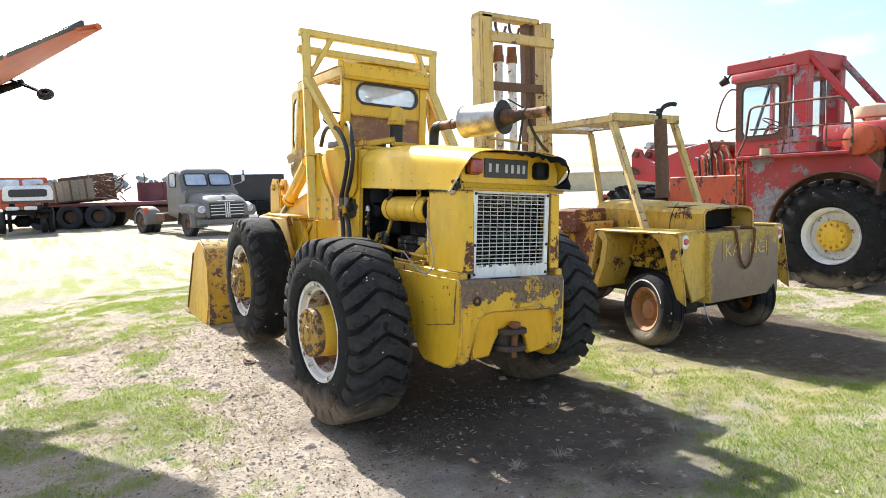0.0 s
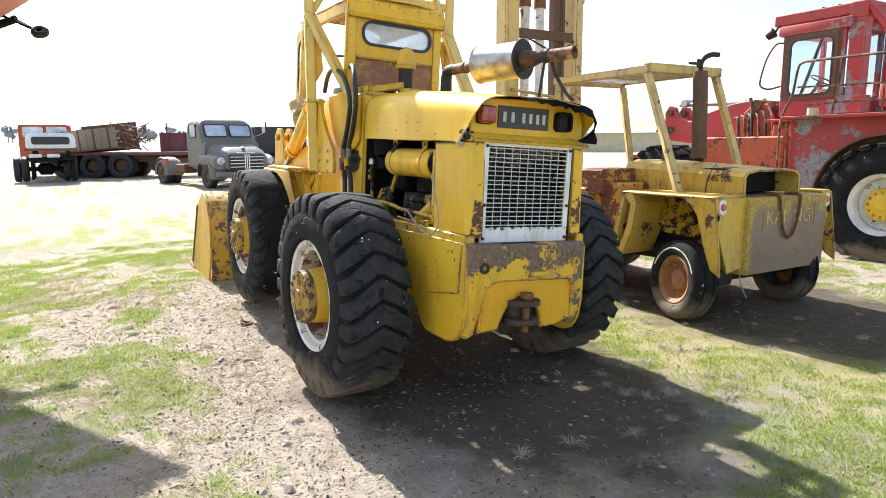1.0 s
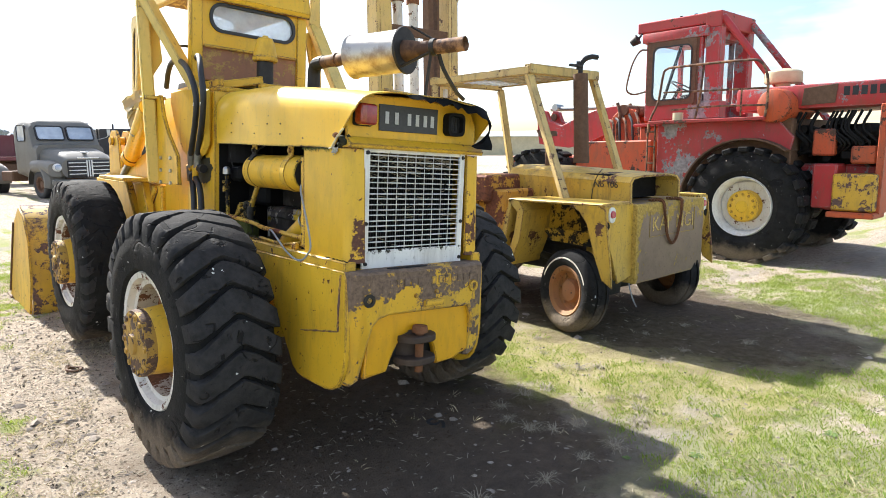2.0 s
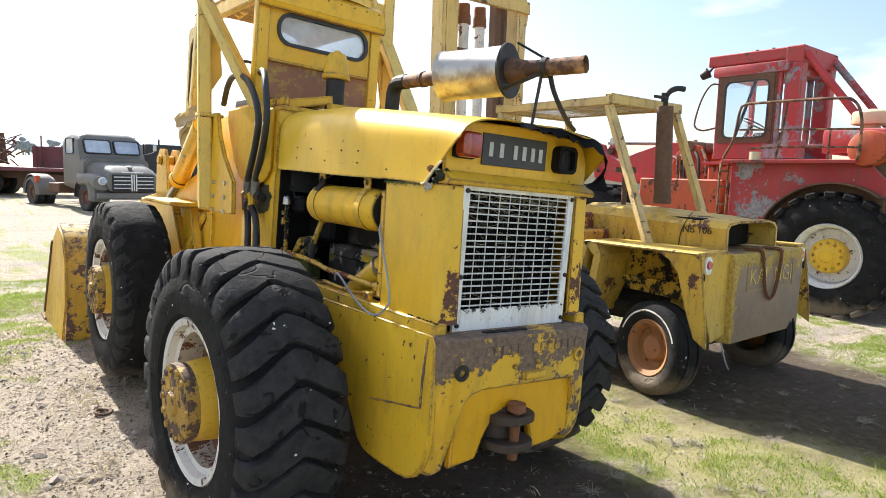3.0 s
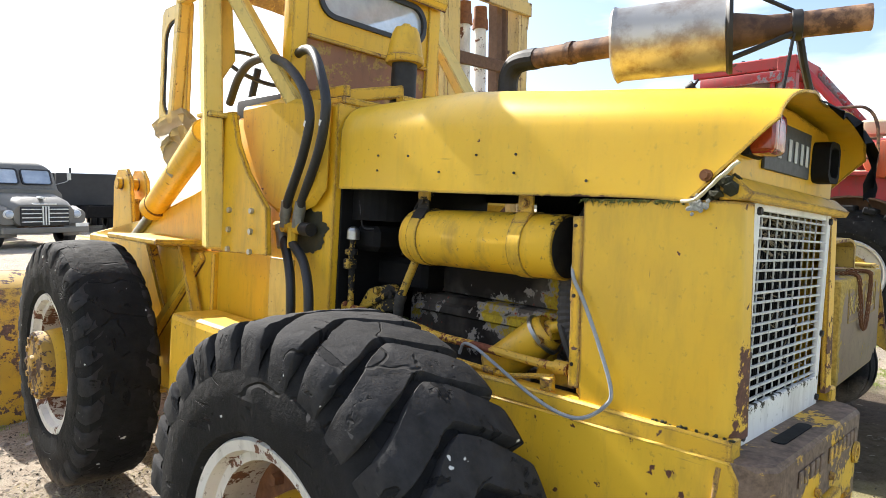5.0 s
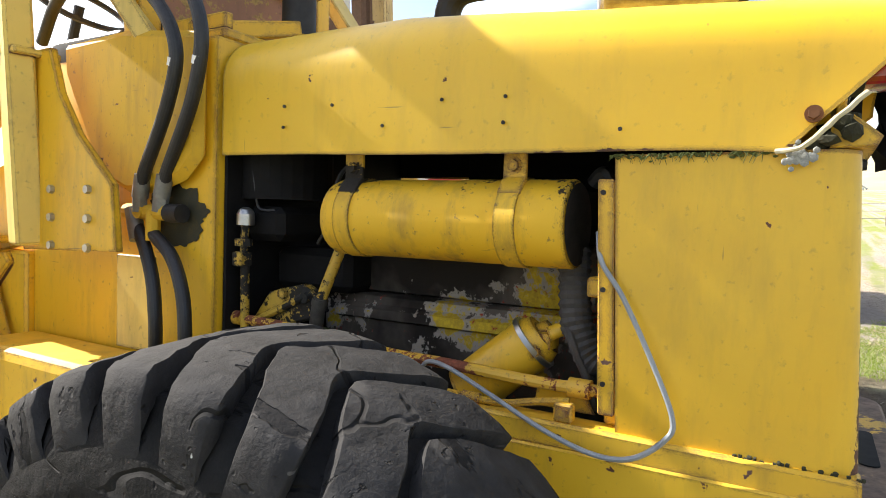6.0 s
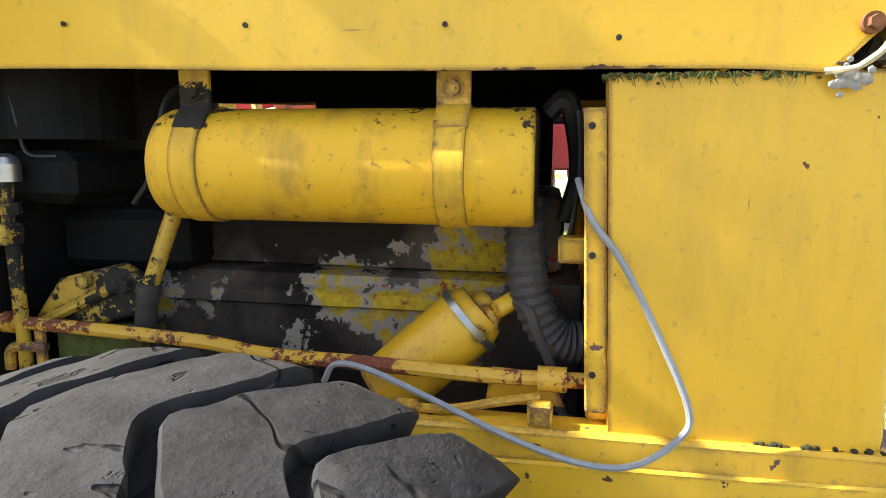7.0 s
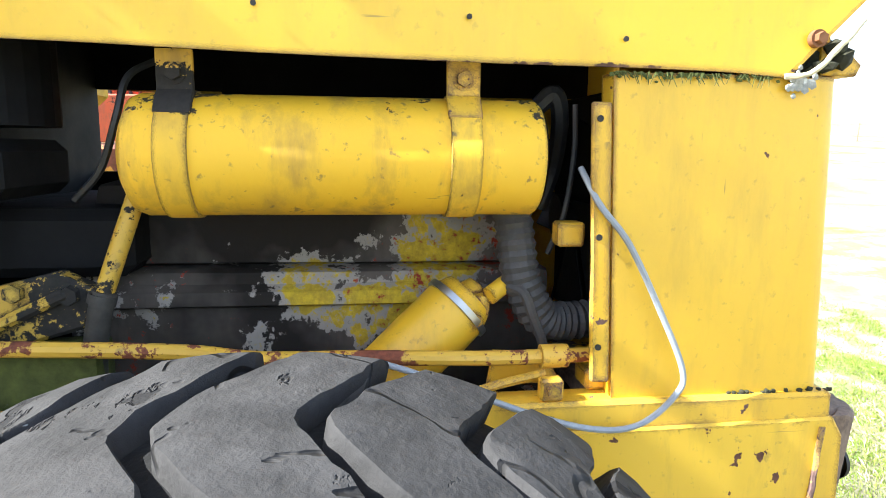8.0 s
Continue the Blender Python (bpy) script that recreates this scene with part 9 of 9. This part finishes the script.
def island_material(name, cols, rough=0.9, thin=0.0):
    m, n, l, b = mat_base(name)
    g = n.new("ShaderNodeNewGeometry")
    r = n.new("ShaderNodeValToRGB")
    e = r.color_ramp.elements
    e[0].color, e[1].color = (*cols[0], 1), (*cols[-1], 1)
    for i, c in enumerate(cols[1:-1]):
        k = e.new((i + 1) / (len(cols) - 1))
        k.color = (*c, 1)
    l.new(g.outputs["Random Per Island"], r.inputs[0])
    f = noise_node(n, l, 80, 3, 0.6, None, "Object", False)
    col = mix(n, l, ramp(n, l, f, 0.3, 0.8), r.outputs[0], tuple(c * 0.6 for c in cols[0]))
    l.new(col, b.inputs["Base Color"])
    if thin:
        tr, ms = n.new("ShaderNodeBsdfTranslucent"), n.new("ShaderNodeMixShader")
        l.new(col, tr.inputs[0])
        ms.inputs[0].default_value = thin
        l.new(b.outputs[0], ms.inputs[1])
        l.new(tr.outputs[0], ms.inputs[2])
        l.new(ms.outputs[0], n["Material Output"].inputs[0])
    b.inputs["Roughness"].default_value = rough
    b.inputs["Specular IOR Level"].default_value = 0.25
    return m


STONE_MAT = island_material("field_stone", [(0.33, 0.28, 0.23), (0.48, 0.42, 0.36), (0.24, 0.20, 0.17), (0.40, 0.35, 0.29)])
GRASS_MAT = island_material("grass_blades", [(0.20, 0.33, 0.035), (0.32, 0.41, 0.06), (0.50, 0.47, 0.17), (0.25, 0.36, 0.045)], 0.55, 0.45)
DRY_MAT = island_material("dry_grass_blades", [(0.60, 0.52, 0.34), (0.48, 0.40, 0.25), (0.66, 0.60, 0.43)], 0.8, 0.25)


def blades(name, label, n, mat, seed, pick, hmin, hmax, flat=0.35):
    rnd = random.Random(seed)
    verts, faces = [], []
    made, tries = 0, 0
    while made < n and tries < n * 12:
        tries += 1
        spot = pick(rnd)
        if spot is None:
            continue
        x, y, k = spot
        z = ground_z(x, y)
        for j in range(k):
            a = rnd.uniform(0, 6.28)
            h = rnd.uniform(hmin, hmax)
            bx, by = x + rnd.gauss(0, 0.012 + 0.003 * k), y + rnd.gauss(0, 0.012 + 0.003 * k)
            lean = h * rnd.uniform(0.2, 1.0) * (1 + flat)
            w = 0.0013 + 0.0014 * rnd.random()
            ca, sa = math.cos(a), math.sin(a)
            i = len(verts)
            verts += [(bx - sa * w, by + ca * w, z - 0.004), (bx + sa * w, by - ca * w, z - 0.004), (bx + ca * lean * 0.45 + sa * w * 0.8, by + sa * lean * 0.45 - ca * w * 0.8, z + h * 0.65), (bx + ca * lean, by + sa * lean, z + h)]
            faces += [(i, i + 1, i + 2), (i, i + 2, i + 3)]
            made += 1
    me = bpy.data.meshes.new(name)
    me.from_pydata(verts, [], faces)
    me.materials.append(mat)
    tagged(new(name, me), label, "grass", kind="stuff")


def pick_green(rnd):
    x, y = rnd.uniform(-5.0, 7.0), rnd.uniform(-3.2, 8.0)
    g = turf(x, y)
    if rnd.random() > (g - 0.28) * 1.9 or soil_shade(x, y) > 0.35:
        return None
    return x, y, 7


def pick_dry(rnd):
    x, y = rnd.uniform(-4.5, 6.5), rnd.uniform(-3.0, 6.5)
    v = noise.noise(Vector((x, y, 4.0)) * 1.1)
    if v < 0.12 and rnd.random() < 0.93 or soil_shade(x, y) > 0.18 and rnd.random() < 0.97:
        return None
    return x, y, 6


def scatter_clods():
    """Crumbs and clods of earth, too many to count."""
    rnd = random.Random(12)
    verts, faces = [], []
    tri = ((0, 1, 2), (0, 2, 3), (0, 3, 4), (0, 4, 5), (0, 5, 1))
    for i in range(15000):
        x, y = (rnd.gauss(-1.2, 0.9), rnd.uniform(-2.8, 5.0)) if i < 8000 else (rnd.uniform(-4.5, 6.0), rnd.uniform(-2.8, 6.0))
        if turf(x, y) > 0.5 and rnd.random() < 0.8 or soil_shade(x, y) > 0.2:
            continue
        s, z, a = 0.004 + 0.012 * rnd.random() ** 3, ground_z(x, y), rnd.uniform(0, 6.28)
        k = len(verts)
        verts.append((x + s * rnd.uniform(-0.3, 0.3), y + s * rnd.uniform(-0.3, 0.3), z + s * rnd.uniform(0.5, 1.0)))
        for j in range(5):
            q = s * rnd.uniform(0.8, 1.4)
            verts.append((x + q * math.cos(a + j * 1.257), y + q * math.sin(a + j * 1.257), z - 0.002))
        faces += [tuple(k + j for j in t) for t in tri]
    me = bpy.data.meshes.new("clods")
    me.from_pydata(verts, [], faces)
    me.materials.append(CLOD_MAT)
    tagged(new("earth_crumbs", me), "crumbs and clods of dry brown earth", "earth", kind="stuff")


CLOD_MAT = island_material("earth_clod", [(0.44, 0.37, 0.285), (0.36, 0.29, 0.22), (0.50, 0.43, 0.34), (0.32, 0.26, 0.20)])
scatter_clods()
scatter_stones()
blades("grass", "short green grass in patches", 330000, GRASS_MAT, 31, pick_green, 0.005, 0.026)
blades("dry_grass", "dry straw-coloured grass lying on the earth", 42000, DRY_MAT, 32, pick_dry, 0.005, 0.030, 1.6)

TUFT_MAT = plain("bleached_straw", (0.40, 0.35, 0.26), (0.27, 0.22, 0.16), 0.85, 0.0, 30, 0.0)
WEED_MAT = plain("weed_leaf", (0.10, 0.165, 0.035), (0.17, 0.23, 0.06), 0.7, 0.0, 30, 0.2, 0.002)


def weed_mesh(seed):
    """A flat rosette of toothed leaves."""
    rnd = random.Random(seed)
    bm = fresh()
    crown = bm.verts.new((0, 0, 0.004))
    for i in range(rnd.randint(8, 12)):
        a = i * 2.4 + rnd.uniform(-0.3, 0.3)
        ln, w = rnd.uniform(0.045, 0.085), rnd.uniform(0.010, 0.016)
        rise = rnd.uniform(0.1, 0.45)
        d, s = Vector((math.cos(a), math.sin(a), 0)), Vector((-math.sin(a), math.cos(a), 0))
        rows = []
        for k in range(6):
            f = k / 5
            c = d * ln * (0.08 + 0.92 * f) + Vector((0, 0, 0.006 + ln * rise * (f - 0.9 * f * f)))
            ww = w * (0.25 + 1.1 * math.sin(math.pi * min(1, f * 0.9 + 0.05))) * (1.0 if k % 2 else 0.72)
            rows.append([bm.verts.new(c - s * ww + Vector((0, 0, 0.004))), bm.verts.new(c), bm.verts.new(c + s * ww + Vector((0, 0, 0.004)))])
        for k in range(2):
            bm.faces.new((crown, rows[0][k + 1], rows[0][k]))
        for p, q in zip(rows, rows[1:]):
            for k in range(2):
                bm.faces.new((p[k], p[k + 1], q[k + 1], q[k]))
    return bm


def tuft_mesh(seed):
    """A bleached tuft of long dry blades."""
    rnd = random.Random(seed)
    bm = fresh()
    crown = bm.verts.new((0, 0, 0))
    for i in range(46):
        a, h, out = rnd.uniform(0, 6.28), rnd.uniform(0.006, 0.035), rnd.uniform(0.03, 0.11)
        d, s = Vector((math.cos(a), math.sin(a), 0)), Vector((-math.sin(a), math.cos(a), 0)) * 0.0016
        c = Vector((rnd.gauss(0, 0.012), rnd.gauss(0, 0.012), 0))
        p = [c, c + d * out * 0.5 + Vector((0, 0, h)), c + d * out + Vector((0, 0, h * rnd.uniform(0.2, 1.0)))]
        v = [[bm.verts.new(q - s * k), bm.verts.new(q + s * k)] for q, k in zip(p, (1.0, 0.9, 0.3))]
        bm.faces.new((crown, v[0][1], v[0][0]))
        for e, g in zip(v, v[1:]):
            bm.faces.new((e[0], e[1], g[1], g[0]))
    return bm


def plant(name, meshes, spots, label, category, group, mat, rnd, lo, hi):
    kinds = []
    for k in range(3):
        me = bpy.data.meshes.new(name)
        bm = meshes(k + 5)
        bm.to_mesh(me)
        bm.free()
        me.materials.append(mat)
        kinds.append(me)
    for i, (x, y) in enumerate(spots):
        ob = new(name, kinds[i % 3])
        s = rnd.uniform(lo, hi)
        ob.matrix_world = Matrix.Translation((x, y, ground_z(x, y) - 0.003)) @ Matrix.Rotation(rnd.uniform(0, 6.28), 4, "Z") @ Matrix.Diagonal((s, s, s, 1))
        tagged(ob, label, category, group)


def place_plants():
    rnd = random.Random(77)
    spots = [(-2.31, 3.35), (-1.94, 2.90), (-2.06, 0.94), (-1.65, 0.16), (-1.49, 0.08), (-2.84, 3.45), (-2.86, 3.15)]
    spots += [(rnd.uniform(-3.4, -1.5), rnd.uniform(-0.6, 5.0)) for k in range(10)] + [(rnd.uniform(0.6, 3.0), rnd.uniform(-1.6, -0.5)) for k in range(5)]
    plant("weed", weed_mesh, spots, "flat dark green weed rosette on the earth", "weed", "weeds in the paddock", WEED_MAT, rnd, 0.35, 0.7)
    spots = [(1.03, 0.16), (0.69, -0.01), (0.77, -0.29), (0.90, -0.34), (-0.04, -0.49), (-0.35, -0.45), (0.63, -0.60), (-0.86, 2.95)]
    spots += [(rnd.uniform(0.3, 1.3), rnd.uniform(-0.7, 0.4)) for k in range(9)] + [(rnd.uniform(1.2, 3.6), rnd.uniform(-0.5, 1.0)) for k in range(14)]
    plant("dry_tuft", tuft_mesh, spots, "bleached tuft of dry grass on the earth", "grass tuft", "dry tufts round the machines", TUFT_MAT, rnd, 0.7, 1.25)
    # an iron shackle lying on the ground
    x, y = -1.08, 2.55
    bm = fresh()
    pts = [(0.045 * math.cos(a), 0.045 * math.sin(a), 0.012) for a in (radians(40 + 280 * k / 8) for k in range(9))]
    tube(bm, pts, 0.010, 8, 4)
    rod(bm, (0.034, -0.05, 0.012), (0.034, 0.05, 0.012), 0.010, 0.010, 10)
    rod(bm, (0.034, 0.045, 0.012), (0.034, 0.062, 0.012), 0.017, 0.017, 6)
    ob = part("shackle", bm, BROWN_STEEL, None, "", pose(x, y, ground_z(x, y), 8, 0, 60))
    tagged(ob, "brown iron shackle lying on the bare earth", "shackle")


place_plants()


def scatter_litter():
    """Straw bits and dark crumbs lying about, too many to count."""
    rnd = random.Random(91)
    for name, label, n, mat, lo, hi in (("straw_bits", "bits of straw and twig lying on the earth", 5200, TUFT_MAT, 0.012, 0.05), ("dark_crumbs", "dark crumbs of bark and dung on the earth", 1800, STRAW_DARK, 0.004, 0.014)):
        verts, faces = [], []
        for i in range(n):
            x, y = (rnd.gauss(-1.4, 1.1), rnd.uniform(-2.8, 5.0)) if i % 2 else (rnd.uniform(-4.2, 6.0), rnd.uniform(-2.8, 6.0))
            z, a, ln = ground_z(x, y) + 0.003, rnd.uniform(0, 6.28), rnd.uniform(lo, hi)
            w = ln * 0.05 if hi > 0.02 else ln * 0.6
            c, s = math.cos(a), math.sin(a)
            k = len(verts)
            h = rnd.uniform(0.002, 0.008)
            verts += [(x - s * w, y + c * w, z), (x + s * w, y - c * w, z), (x + c * ln + s * w, y + s * ln - c * w, z + h), (x + c * ln - s * w, y + s * ln + c * w, z + h), (x + c * ln * 0.5, y + s * ln * 0.5, z + h + w)]
            faces += [(k, k + 1, k + 4), (k + 1, k + 2, k + 4), (k + 2, k + 3, k + 4), (k + 3, k, k + 4)]
        me = bpy.data.meshes.new(name)
        me.from_pydata(verts, [], faces)
        me.materials.append(mat)
        tagged(new(name, me), label, "litter", kind="stuff")


scatter_litter()
